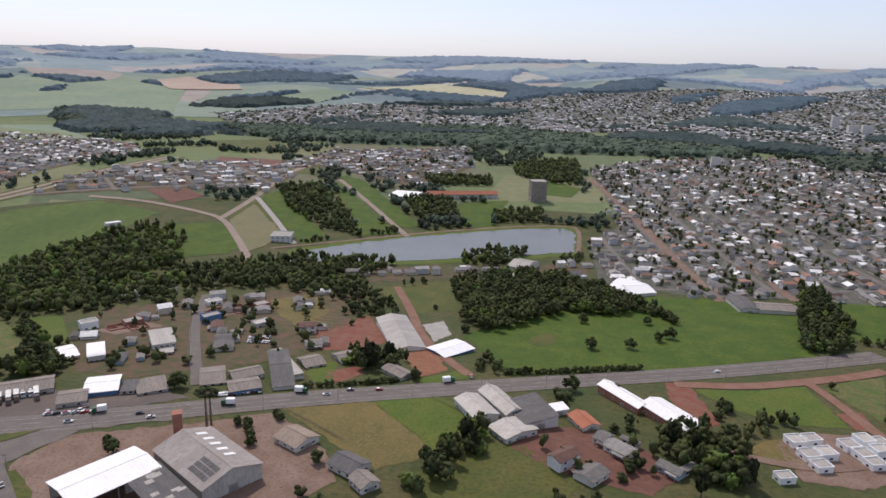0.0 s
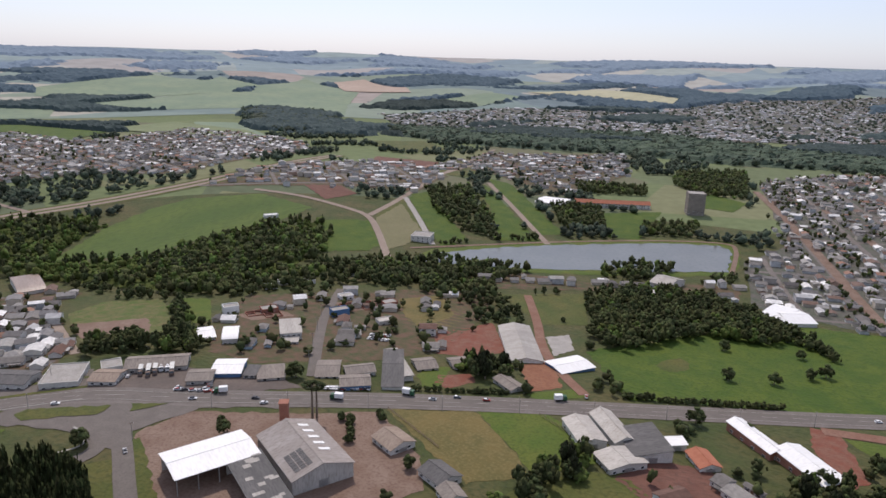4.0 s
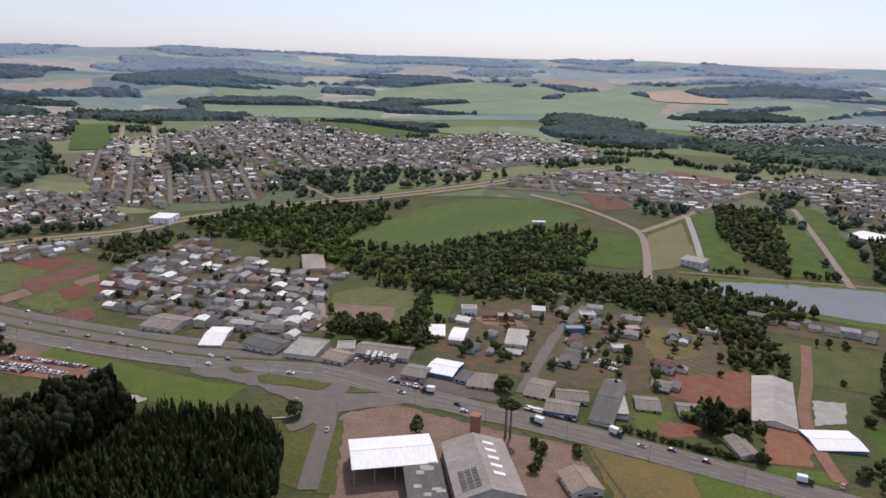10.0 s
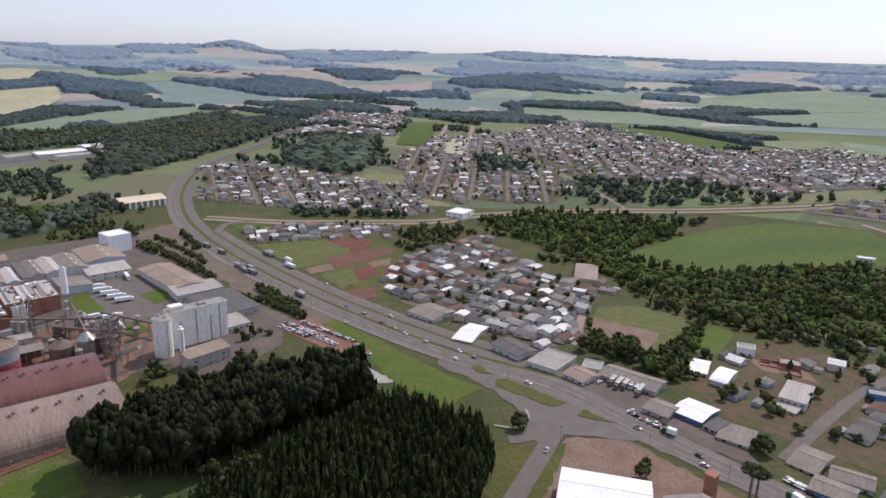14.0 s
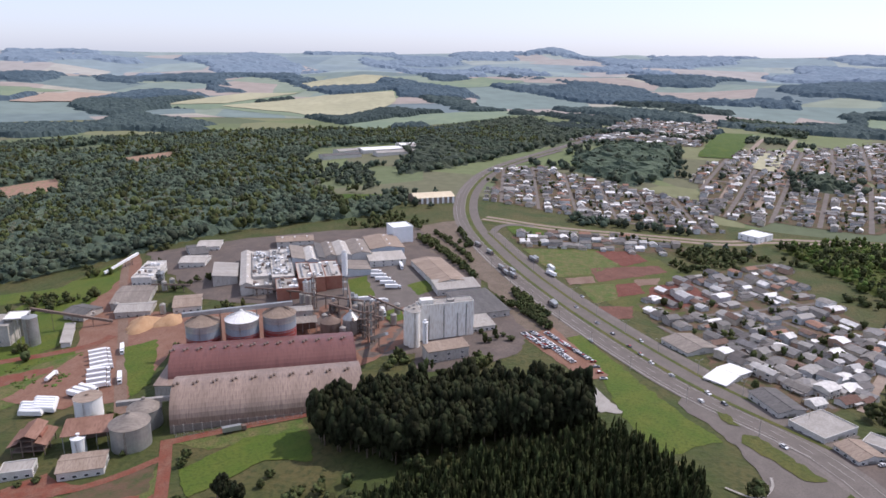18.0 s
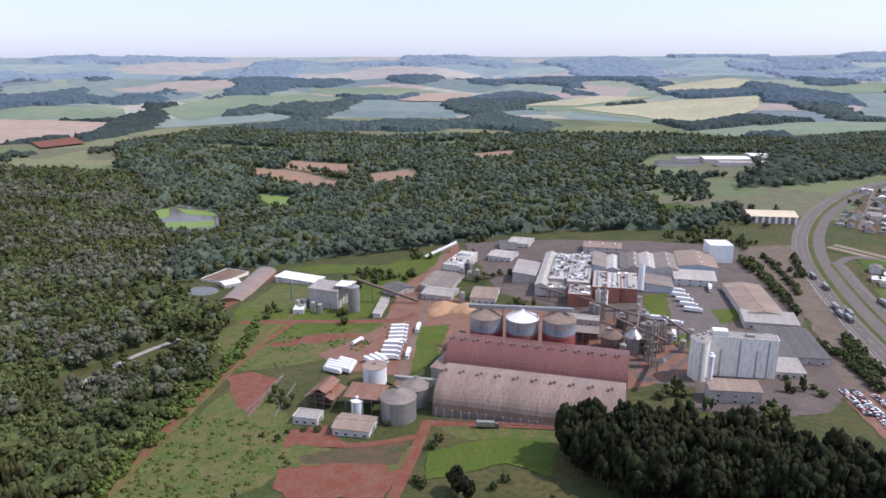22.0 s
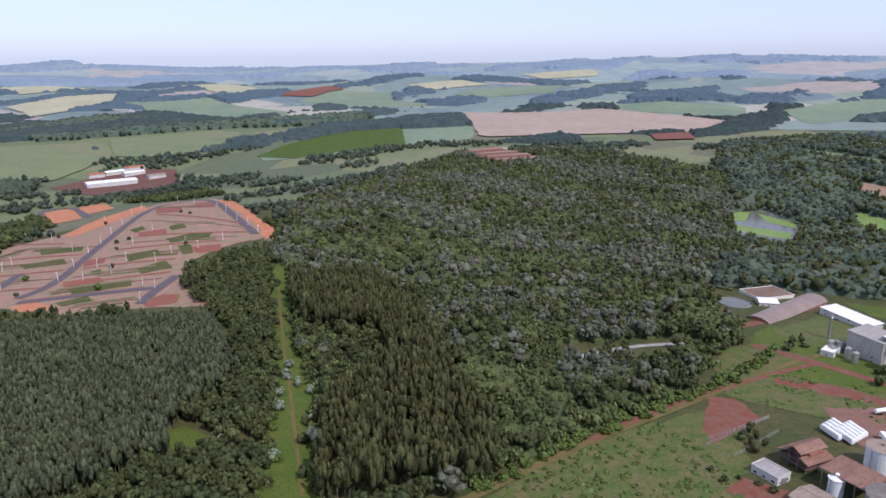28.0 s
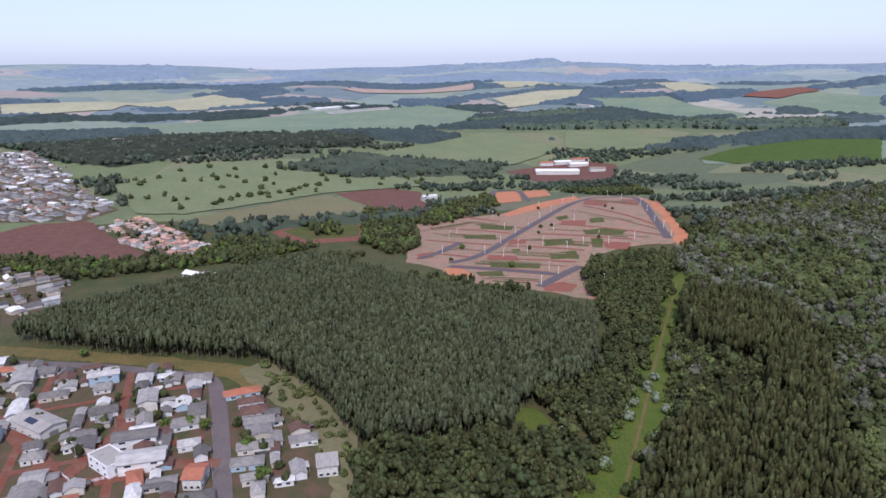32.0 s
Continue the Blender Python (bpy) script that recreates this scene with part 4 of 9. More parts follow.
PLOTPOSTS = [(309, -455), (320, -503), (332, -555), (339, -596), (351, -645), (361, -695), (385, -773), (400, -836), (294, -579), (233, -535), (211, -552), (194, -582), (299, -642), (231, -569), (273, -517), (293, -497), (285, -455), (404, -534), (465, -659), (422, -641), (402, -732), (203, -423), (218, -432), (198, -382), (397, -508), (351, -435), (415, -945), (374, -907), (270, -787), (239, -731), (206, -672), (185, -646), (163, -611), (327, -852), (360, -574), (268, -475), (240, -511), (156, -423)]
plot("barn_ground", PLOTEDGE, "reddish ground round the barns", [(715, -1136), (668, -1340), (545, -1335), (470, -1140), (584, -1060)], layer=2, category="yard")
plot("ring_field", REDSOIL, "red earth ring road", [(620, -420), (643, -496), (590, -561), (488, -460), (538, -394)])
plot("ring_field", GRASS, "grass inside the ring road", [(617, -434), (624, -485), (578, -537), (516, -474), (554, -418)], layer=2)
plot("village_ground", PLOTEDGE, "red earth round the village", [(818, -137), (840, -221), (814, -279), (689, -254), (609, -246), (593, -223), (628, -181), (740, -110)], category="yard")

plot("field", OLIVEFIELD, "olive mown field below the pasture", [(751, -362), (756, -487), (745, -636), (594, -621), (650, -524), (686, -396)])
plot("field", PLOTEDGE, "brown fallow field with red edges", [(744, -650), (714, -756), (662, -777), (551, -662), (592, -618)])
# ---- far fields ----
far_layer = 0
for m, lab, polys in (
    (HAZECROP, "pale green crop field far off", [
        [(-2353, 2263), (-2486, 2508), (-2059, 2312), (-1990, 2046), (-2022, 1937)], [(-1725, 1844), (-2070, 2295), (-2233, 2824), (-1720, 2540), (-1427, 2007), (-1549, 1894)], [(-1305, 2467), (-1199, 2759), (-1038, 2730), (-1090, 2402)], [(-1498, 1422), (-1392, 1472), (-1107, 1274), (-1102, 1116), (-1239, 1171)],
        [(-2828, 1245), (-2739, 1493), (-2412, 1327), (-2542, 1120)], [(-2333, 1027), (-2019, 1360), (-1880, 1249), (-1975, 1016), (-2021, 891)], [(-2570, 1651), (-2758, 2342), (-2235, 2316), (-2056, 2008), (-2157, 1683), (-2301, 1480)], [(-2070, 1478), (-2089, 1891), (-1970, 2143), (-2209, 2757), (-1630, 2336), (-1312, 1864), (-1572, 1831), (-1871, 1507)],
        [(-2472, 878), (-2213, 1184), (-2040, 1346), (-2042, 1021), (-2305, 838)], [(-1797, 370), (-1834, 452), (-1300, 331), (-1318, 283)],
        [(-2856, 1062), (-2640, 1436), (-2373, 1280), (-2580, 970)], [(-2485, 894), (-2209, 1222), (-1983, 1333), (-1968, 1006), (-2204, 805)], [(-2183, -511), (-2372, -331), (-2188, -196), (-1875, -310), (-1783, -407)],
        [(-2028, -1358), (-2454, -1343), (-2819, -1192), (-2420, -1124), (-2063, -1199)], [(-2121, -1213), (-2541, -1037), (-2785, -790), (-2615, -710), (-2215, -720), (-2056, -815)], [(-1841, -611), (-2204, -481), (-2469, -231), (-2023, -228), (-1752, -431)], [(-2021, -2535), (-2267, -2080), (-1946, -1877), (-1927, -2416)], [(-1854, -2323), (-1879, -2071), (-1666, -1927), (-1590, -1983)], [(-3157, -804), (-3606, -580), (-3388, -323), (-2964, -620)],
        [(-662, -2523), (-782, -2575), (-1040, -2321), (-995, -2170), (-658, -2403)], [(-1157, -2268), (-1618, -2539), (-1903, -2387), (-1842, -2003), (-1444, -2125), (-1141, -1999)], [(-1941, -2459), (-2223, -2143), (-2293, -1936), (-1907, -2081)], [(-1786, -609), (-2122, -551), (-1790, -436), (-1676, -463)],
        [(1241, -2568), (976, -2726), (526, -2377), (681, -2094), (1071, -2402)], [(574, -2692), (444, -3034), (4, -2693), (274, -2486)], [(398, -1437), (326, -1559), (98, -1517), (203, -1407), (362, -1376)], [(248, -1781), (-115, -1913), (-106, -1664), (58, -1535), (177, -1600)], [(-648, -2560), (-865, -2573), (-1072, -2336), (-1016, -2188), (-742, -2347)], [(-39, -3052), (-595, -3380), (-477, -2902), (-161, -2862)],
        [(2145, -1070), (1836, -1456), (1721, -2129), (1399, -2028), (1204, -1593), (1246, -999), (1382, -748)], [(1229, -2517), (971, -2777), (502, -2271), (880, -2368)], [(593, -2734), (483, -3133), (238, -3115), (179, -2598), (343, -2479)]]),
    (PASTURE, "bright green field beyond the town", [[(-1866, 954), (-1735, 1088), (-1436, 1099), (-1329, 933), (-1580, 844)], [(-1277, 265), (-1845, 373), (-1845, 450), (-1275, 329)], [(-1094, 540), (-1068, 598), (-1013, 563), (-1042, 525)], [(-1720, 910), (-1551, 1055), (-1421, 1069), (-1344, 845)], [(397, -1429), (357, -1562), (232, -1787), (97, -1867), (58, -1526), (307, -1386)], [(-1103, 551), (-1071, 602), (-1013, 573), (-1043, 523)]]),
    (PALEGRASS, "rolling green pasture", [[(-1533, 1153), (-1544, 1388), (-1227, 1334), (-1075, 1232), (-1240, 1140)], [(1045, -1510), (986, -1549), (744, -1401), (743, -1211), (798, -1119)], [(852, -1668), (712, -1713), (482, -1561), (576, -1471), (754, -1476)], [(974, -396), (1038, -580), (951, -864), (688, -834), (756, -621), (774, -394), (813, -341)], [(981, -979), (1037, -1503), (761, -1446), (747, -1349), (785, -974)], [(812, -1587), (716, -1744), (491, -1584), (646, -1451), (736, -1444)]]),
    (HAZESTRAW, "ripe straw-coloured field far off", [[(-1101, 2897), (-899, 3265), (-486, 3057), (-479, 2877), (-800, 2910)], [(-2990, -1300), (-3280, -1101), (-2951, -951), (-2842, -1175)], [(-2151, -1207), (-2605, -1018), (-2740, -774), (-2503, -687), (-2019, -712), (-2167, -953)], [(-2073, -1382), (-2581, -1337), (-2682, -1161), (-2209, -1222)], [(-3035, -1293), (-3313, -1113), (-3317, -982), (-2924, -957)], [(1568, -2363), (1490, -2642), (1368, -2817), (1251, -2518), (1382, -2220)], [(1281, -3280), (1096, -3392), (802, -2989), (948, -2854)], [(1971, -2969), (1793, -3105), (1627, -3088), (1706, -2697)], [(181, -3283), (-93, -3413), (-227, -3276), (67, -3160)], [(-405, -3778), (-835, -3940), (-828, -3728), (-512, -3633)], [(2858, -957), (2684, -1258), (2588, -1345), (2457, -1181), (2581, -847)], [(2555, -1280), (2679, -1775), (2113, -1689), (2287, -1351)], [(1437, -2162), (1432, -2549), (1326, -2764), (1264, -2437), (1362, -2166)], [(1280, -3295), (983, -3162), (781, -2985), (895, -2830)], [(-1343, 376), (-1365, 428), (-1177, 372), (-1201, 341)], [(-1329, -1648), (-1292, -1579), (-1244, -1528)]]),
    (HAZESOIL, "bare brown field far off", [[(-2027, 2784), (-1636, 2789), (-1507, 2611), (-1781, 2515)], [(-2099, 2819), (-2003, 2997), (-1561, 2702), (-1708, 2569)], [(-1904, -1835), (-2184, -1945), (-2306, -1718), (-1930, -1759)], [(-1909, -1845), (-2268, -1912), (-2327, -1717), (-2022, -1684)], [(-75, -2426), (-592, -2490), (-931, -2107), (-742, -1808), (-125, -1686)], [(2333, -2215), (2047, -2917), (1844, -2627), (2148, -2175)]]),
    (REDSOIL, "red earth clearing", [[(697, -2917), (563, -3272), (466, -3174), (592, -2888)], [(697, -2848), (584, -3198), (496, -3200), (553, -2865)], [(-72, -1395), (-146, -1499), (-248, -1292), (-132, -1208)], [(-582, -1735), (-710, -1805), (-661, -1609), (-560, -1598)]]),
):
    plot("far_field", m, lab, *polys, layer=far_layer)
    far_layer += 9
POND = [(-503, -951), (-574, -953), (-590, -881), (-557, -826), (-484, -709), (-455, -774), (-462, -847)]
plot("forest_pond", WATER, "shallow pond in the forest", POND, layer=1, category="pond")
plot("algae", ALGAE, "bright green algae on the pond", [(-504, -945), (-540, -954), (-512, -902), (-487, -903)], [(-548, -946), (-586, -899), (-578, -870), (-545, -904)], [(-482, -880), (-560, -848), (-535, -803), (-474, -839)], [(-560, -767), (-582, -748), (-537, -667), (-506, -657)], layer=3, category="algae")
tank_at = (-308, -420)


# ---- trees ----
def rosette(r, n, flat=1.0, clumps=6, seed=0, leaf=0.42):
    """Leaf clumps of a broad crown, of radius about 1 and centre 0: n crossed leaf sprays round a few limbs."""
    g = np.random.RandomState(seed)
    c = g.normal(size=(clumps, 3))
    c = c / np.linalg.norm(c, axis=1)[:, None] * g.uniform(0.35, 0.75, (clumps, 1))
    c[:, 2] = np.abs(c[:, 2]) * 0.9 - 0.15
    v, f = [], []
    for i in range(n):
        o = g.normal(size=3)
        o /= np.linalg.norm(o)
        p = c[i % clumps] + o * g.uniform(0.25, 0.5)
        nrm = o + 0.5 * g.normal(size=3) + (0, 0, 0.35)
        nrm /= np.linalg.norm(nrm)
        a = np.cross(nrm, g.normal(size=3))
        a /= np.linalg.norm(a)
        b = np.cross(nrm, a)
        s = leaf * g.uniform(0.7, 1.25)
        k = len(v)
        v += [p + a * s, p + b * s * 0.8 + nrm * 0.1, p - a * s, p - b * s * 0.8 - nrm * 0.05]
        f += [(k, k + 1, k + 2), (k, k + 2, k + 3)]
    v = np.array(v) * (1, 1, flat)
    return v, np.array(f)


def lump(seed=0, flat=0.8, rough=0.28, level=1):
    """A knotty low crown for woods far away."""
    bm = bmesh.new()
    bmesh.ops.create_icosphere(bm, subdivisions=level, radius=1.0)
    g = np.random.RandomState(seed)
    v = np.array([x.co[:] for x in bm.verts])
    v *= 1 + g.uniform(-rough, rough, (len(v), 1))
    f = np.array([[q.index for q in p.verts] for p in bm.faces])
    bm.free()
    return v * (1, 1, flat), f


def crown(seed, tall=0.9, knots=5, sprays=14, main=2, body=0.8, knot=(0.22, 0.44), leaf=0.3):
    """A rounded crown: one knotty body, smaller boughs on its upper side and ragged sprays."""
    g = np.random.RandomState(seed)
    v, f = lump(seed, 0.8, 0.36, main)
    vs, fs = [v * body], [f]
    n = len(v)
    for k in range(knots):
        a, b = lump(seed * 7 + k, 0.85, 0.3, 1 if main > 1 else 0)
        o = g.normal(size=3)
        o[2] = abs(o[2]) * 0.8
        o = o / np.linalg.norm(o) * g.uniform(0.6, 0.82)
        vs.append(a * g.uniform(*knot) + o)
        fs.append(b + n)
        n += len(a)
    if sprays:
        a, b = rosette(1, sprays, 1.0, 6, seed + 9, leaf)
        vs.append(a * 1.02)
        fs.append(b + n)
    v = np.concatenate(vs) * (1, 1, tall)
    v[:, 2] -= v[:, 2].min() * 0.5
    return v, np.concatenate(fs)


def scatter(poly, spacing, seed=1, holes=(), jitter=0.42):
    g = np.random.RandomState(seed)
    xs, ys = [p[0] for p in poly], [p[1] for p in poly]
    x, y = np.meshgrid(np.arange(min(xs), max(xs), spacing), np.arange(min(ys), max(ys), spacing * 0.87))
    x, y = x.astype(float), y.astype(float)
    x[1::2] += spacing / 2
    x, y = x.ravel() + g.uniform(-jitter, jitter, x.size) * spacing, y.ravel() + g.uniform(-jitter, jitter, x.size) * spacing
    keep = inside(poly, x, y)
    for h in holes:
        keep &= ~inside(h, x, y)
    return np.stack([x[keep], y[keep]], 1)


def stand(name, pts, crowns, material, label, tall=(9, 14), wide=(3.2, 4.6), low=0.5, seed=3, trunk=True, category="trees"):
    """A wood: many trees in one mesh. low: where the crown's centre sits, as a share of the height; upright crowns (cones) start at 0."""
    g = np.random.RandomState(seed)
    n = len(pts)
    h, r, a = g.uniform(*tall, n), g.uniform(*wide, n), g.uniform(0, 6.28, n)
    z0 = gz(pts[:, 0], pts[:, 1])
    allv, allf, mi, base = [], [], [], 0
    pick = g.randint(0, len(crowns), n)
    for c, (v, f) in enumerate(crowns):
        i = np.where(pick == c)[0]
        if not len(i):
            continue
        ca, sa = np.cos(a[i])[:, None], np.sin(a[i])[:, None]
        x = (v[None, :, 0] * ca - v[None, :, 1] * sa) * r[i, None] + pts[i, 0, None]
        y = (v[None, :, 0] * sa + v[None, :, 1] * ca) * r[i, None] + pts[i, 1, None]
        top = v[:, 2].max()
        z = z0[i, None] + h[i, None] * low + v[None, :, 2] / top * h[i, None] * (1 - low)
        allv.append(np.stack([x, y, z], -1).reshape(-1, 3))
        allf.append((f[None] + (base + np.arange(len(i)) * len(v))[:, None, None]).reshape(-1, 3))
        mi.append(np.zeros(len(i) * len(f), np.int32))
        base += len(i) * len(v)
    if trunk:
        k = np.array([0, 2.1, 4.2])
        tx = pts[:, 0, None] + np.cos(k) * 0.045 * r[:, None] * 2
        ty = pts[:, 1, None] + np.sin(k) * 0.045 * r[:, None] * 2
        lo = np.stack([tx, ty, np.repeat(z0[:, None] - 0.5, 3, 1)], -1)
        hi = np.stack([tx, ty, np.repeat((z0 + h * max(low, 0.3) + 1)[:, None], 3, 1)], -1)
        allv.append(np.concatenate([lo, hi], 1).reshape(-1, 3))
        t = np.array([(0, 1, 4), (0, 4, 3), (1, 2, 5), (1, 5, 4), (2, 0, 3), (2, 3, 5)])
        allf.append((t[None] + (base + np.arange(n) * 6)[:, None, None]).reshape(-1, 3))
        mi.append(np.ones(n * 6, np.int32))
    v, f, mi = np.concatenate(allv), np.concatenate(allf), np.concatenate(mi)
    me = bpy.data.meshes.new(name)
    me.vertices.add(len(v))
    me.vertices.foreach_set("co", v.ravel())
    me.loops.add(f.size)
    me.loops.foreach_set("vertex_index", f.ravel())
    me.polygons.add(len(f))
    me.polygons.foreach_set("loop_start", np.arange(0, f.size, 3))
    me.materials.append(material)
    me.materials.append(BARK)
    me.polygons.foreach_set("material_index", mi)
    me.update(calc_edges=True)
    return tagged(new(name, me), label, category, kind="stuff")


def canopy(name, x, y, cover, tall, material, label, seed, sink=1.5):
    """A closed wood roof over a bent grid: crowns rise and dip from point to point, and fall to the ground at its rim."""
    g = np.random.RandomState(seed)
    h = tall * np.clip(cover / 0.3, 0, 1) ** 0.5 * g.uniform(0.62, 1.25, x.shape)
    on = cover > 0
    z = gz(x, y) + np.where(on, h, -sink)
    quad = on[:-1, :-1] | on[1:, :-1] | on[:-1, 1:] | on[1:, 1:]
    i, j = np.where(quad)
    ids = np.arange(x.size).reshape(x.shape)
    f = np.stack([ids[i, j], ids[i + 1, j], ids[i + 1, j + 1], ids[i, j + 1]], 1)
    used_ids, f = np.unique(f, return_inverse=True)
    v = np.stack([x.ravel()[used_ids], y.ravel()[used_ids], z.ravel()[used_ids]], 1)
    ob = link_mesh(name, v.tolist(), f.reshape(-1, 4).tolist(), material)
    return tagged(ob, label, "trees", kind="stuff")


def understorey(name, poly, step, tall, material, label, seed, holes=()):
    """The closed leafy layer below the single crowns of a wood."""
    xs, ys = [p[0] for p in poly], [p[1] for p in poly]
    x, y = np.meshgrid(np.arange(min(xs) - step, max(xs) + 2 * step, step), np.arange(min(ys) - step, max(ys) + 2 * step, step), indexing="ij")
    g = np.random.RandomState(seed)
    x, y = x + g.uniform(-0.35, 0.35, x.shape) * step, y + g.uniform(-0.35, 0.35, x.shape) * step
    on = inside(poly, x, y)
    for h in holes:
        on &= ~inside(h, x, y)
    for a, b in ((-1, 0), (1, 0), (0, -1), (0, 1)):
        on &= inside(poly, x + 1.4 * a * step, y + 1.4 * b * step)
        for h in holes:
            on &= ~inside(h, x + a * step, y + b * step)
    inner = on.copy()
    inner[1:-1, 1:-1] &= on[2:, 1:-1] & on[:-2, 1:-1] & on[1:-1, 2:] & on[1:-1, :-2]
    canopy(name, x, y, np.where(inner, 0.3, np.where(on, 0.035, -0.01)), tall, material, label, seed, 0.6)


BROAD = [crown(s, 0.9, 8, 26, 1, 0.74, (0.2, 0.42), 0.24) for s in range(9)]
BROADMID = [crown(s + 10, 0.9, 4, 6, 1) for s in range(8)]
BROADFAR = [crown(s + 20, 0.85, 2, 2, 1) for s in range(7)]
ROUNDED = [crown(s + 30, 0.85, 1, 0, 1) for s in range(7)]
GUMS = [crown(s + 50, 1.1, 5, 14, 1, 0.66, (0.22, 0.42), 0.24) for s in range(6)]

EUC = [(-9.2, -89.4), (1.9, -146.5), (2.3, -177.7), (-8.1, -203.1), (-23.5, -247.0), (-7.4, -308.5), (46.2, -315.1), (76, -390), (73, -423), (20, -441), (-32, -380), (-48.4, -300.3), (-59.8, -228.0), (-81.3, -168.0), (-84.8, -140.6), (-79.5, -116.5)]
PIGSTY = [(-72, -1395), (-146, -1499), (-248, -1292), (-132, -1208)]
FOREST = [(4.1, -99.3), (24.7, -202.0), (77, -408), (134, -535), (154, -824), (-78, -1417), (-312, -1452), (-577, -1155), (-440, -742), (-303, -485), (-283, -342), (-212.4, -234.4), (-121.0, -157.7), (-71.3, -111.8), (-40.9, -84.0)]
CUT = [(17.1, -89.6), (26.0, -135.5), (39.1, -200.2), (65.2, -296.6), (118, -490), (102, -491), (62, -349), (42.0, -275.7), (15.2, -203.2), (8.5, -149.1), (-9.4, -92.5)]
GAP = [(-136.7, -302.6), (-241, -329), (-243, -301), (-210, -284), (-160.0, -267.8), (-129.4, -263.1)]
understorey("forest_understorey", FOREST, 5.0, 6.0, LEAF, "closed dark green understorey of the native forest", 101, [EUC, PIGSTY, CUT, GAP])
native = scatter(FOREST, 6.9, 1, [EUC, PIGSTY, CUT], 0.5)
native = native[~inside(GAP, native[:, 0], native[:, 1]) | (np.random.RandomState(2).rand(len(native)) < 0.12)]
g8 = np.random.RandomState(8)
close = np.hypot(native[:, 0] + 20, native[:, 1] - 60) < 480
native = native[close | (g8.rand(len(native)) < 0.82)]
close = np.hypot(native[:, 0] + 20, native[:, 1] - 60) < 480
mood = np.sin(native[:, 0] / 31 + 1.3 * np.sin(native[:, 1] / 43)) * np.cos(native[:, 1] / 27 + np.sin(native[:, 0] / 52)) + 0.6 * np.sin((native[:, 0] + 1.4 * native[:, 1]) / 71)
which = g8.rand(len(native)) * 1.5 + mood
# Farther crowns lean to the haze-lightened grey, nearer ones to green.
which = which + 0.55 * np.clip((native[:, 1] + 430) / 160, 0, 1)
lone = g8.rand(len(native))
lone = np.where((native[:, 1] > -330) & (lone < 0.045), 0.5, lone)
big = lone < 0.13
for sel, mat, lab, tall, wide, sd in (
    ((which < 0.35) & ~big, GREYHAZELEAF, "dense native forest with uneven greyish green crowns", (7, 13), (2.4, 4.6), 3),
    ((which >= 0.35) & (which < 1.55) & ~big, LEAF, "dense native forest with dark green crowns", (7, 13), (2.3, 4.4), 4),
    ((which >= 1.55) & ~big, LEAFOLIVE, "patches of lighter olive crowns in the forest", (6, 12), (2.2, 4.2), 5),
    (big & (lone < 0.045), LEAFBARE, "leafless grey brown crowns among the forest", (9, 15), (2.6, 4.6), 6),
    (big & (lone >= 0.045) & (which < 0.8), GREYHAZELEAF, "broad old crowns standing above the forest", (12, 18), (4.6, 7.0), 7),
    (big & (lone >= 0.045) & (which >= 0.8), LEAF, "broad dark old crowns standing above the forest", (12, 17), (4.6, 6.8), 9),
):
    for crowns, where in ((BROAD, close), (BROADMID, ~close)):
        stand("native_forest", native[sel & where], crowns, mat, lab, tall, wide, 0.42, seed=sd, trunk=False)
stand("eucalyptus_stand", scatter(EUC, 6.0, 2), GUMS, LEAFGUM, "tall eucalyptus stand with narrow brownish green crowns", (19, 25), (2.7, 3.9), 0.38)
SILVER = np.array([(37.4, -226.2), (35.2, -199.9), (28.3, -215.0), (21.2, -226.3), (13.3, -215.1), (19.4, -204.7), (14.8, -237.7), (49.9, -164.3), (46.7, -168.9), (43.1, -215.1), (37.5, -190.9), (31.0, -181.1), (10.6, -169.1), (8.5, -173.2), (20.2, -129.0), (49.0, -141.2), (47.8, -126.6), (40.8, -245.1), (14.4, -252.8)])
rim = np.array([p for line in ([(17, -90), (26, -135), (39, -200), (65, -296), (118, -490)], [(-9, -92), (8, -149), (15, -203), (42, -275), (62, -349), (102, -491)]) for p in subdivided(line, 4.5)])
rim = rim + np.random.RandomState(61).normal(0, 2.6, rim.shape)
stand("strip_bushes", rim[::2], BROAD, LEAFLIGHT, "green bushes growing into the cleared strip", (2, 6), (1.4, 3.4), 0.1, seed=62, trunk=False, category="bushes")
stand("strip_bushes", rim[1::2], BROAD, LEAF, "dark bushes along the cleared strip", (3, 8), (1.8, 3.6), 0.1, seed=63, trunk=False, category="bushes")
stand("silver_bushes", SILVER, BROAD, LEAFSILVER, "pale silvery bushes beside the cleared strip", (4, 7), (2.6, 4.2), 0.15, seed=77, trunk=False, category="bushes")
PLANT = [(410, -30), (421, -49), (425, -212), (428, -323), (248, -284), (117.9, -319.1), (64.6, -220.2), (78.5, -148.7), (67.4, -122.9), (110.6, -60.9), (168.4, -85.8), (229.9, -96.4), (304.8, -55.0)]
stand("tree_plantation", scatter(PLANT, 4.4, 3, (), 0.36), GUMS, LEAFPLANT, "dense dark green timber plantation in rows", (15, 19.5), (2.2, 3.1), 0.42)
MIXED = [(110.6, -60.9), (67.4, -122.9), (40.6, -134.7), (16.6, -124.5), (5.0, -91.0), (18.7, -43.3), (74.3, -11.0)]
stand("mixed_wood", scatter(MIXED, 7, 4, [CUT]), BROAD, LEAF, "mixed broadleaf wood below the plantation", (8, 14), (3.2, 4.8), 0.35)
EDGE = [(120, -340), (180, -425), (188, -467), (171, -521), (125, -550), (108, -493), (70.5, -314.1), (23.9, -175.2), (17.6, -129.9), (43.2, -139.6), (85.6, -166.8), (70.3, -242.1)]
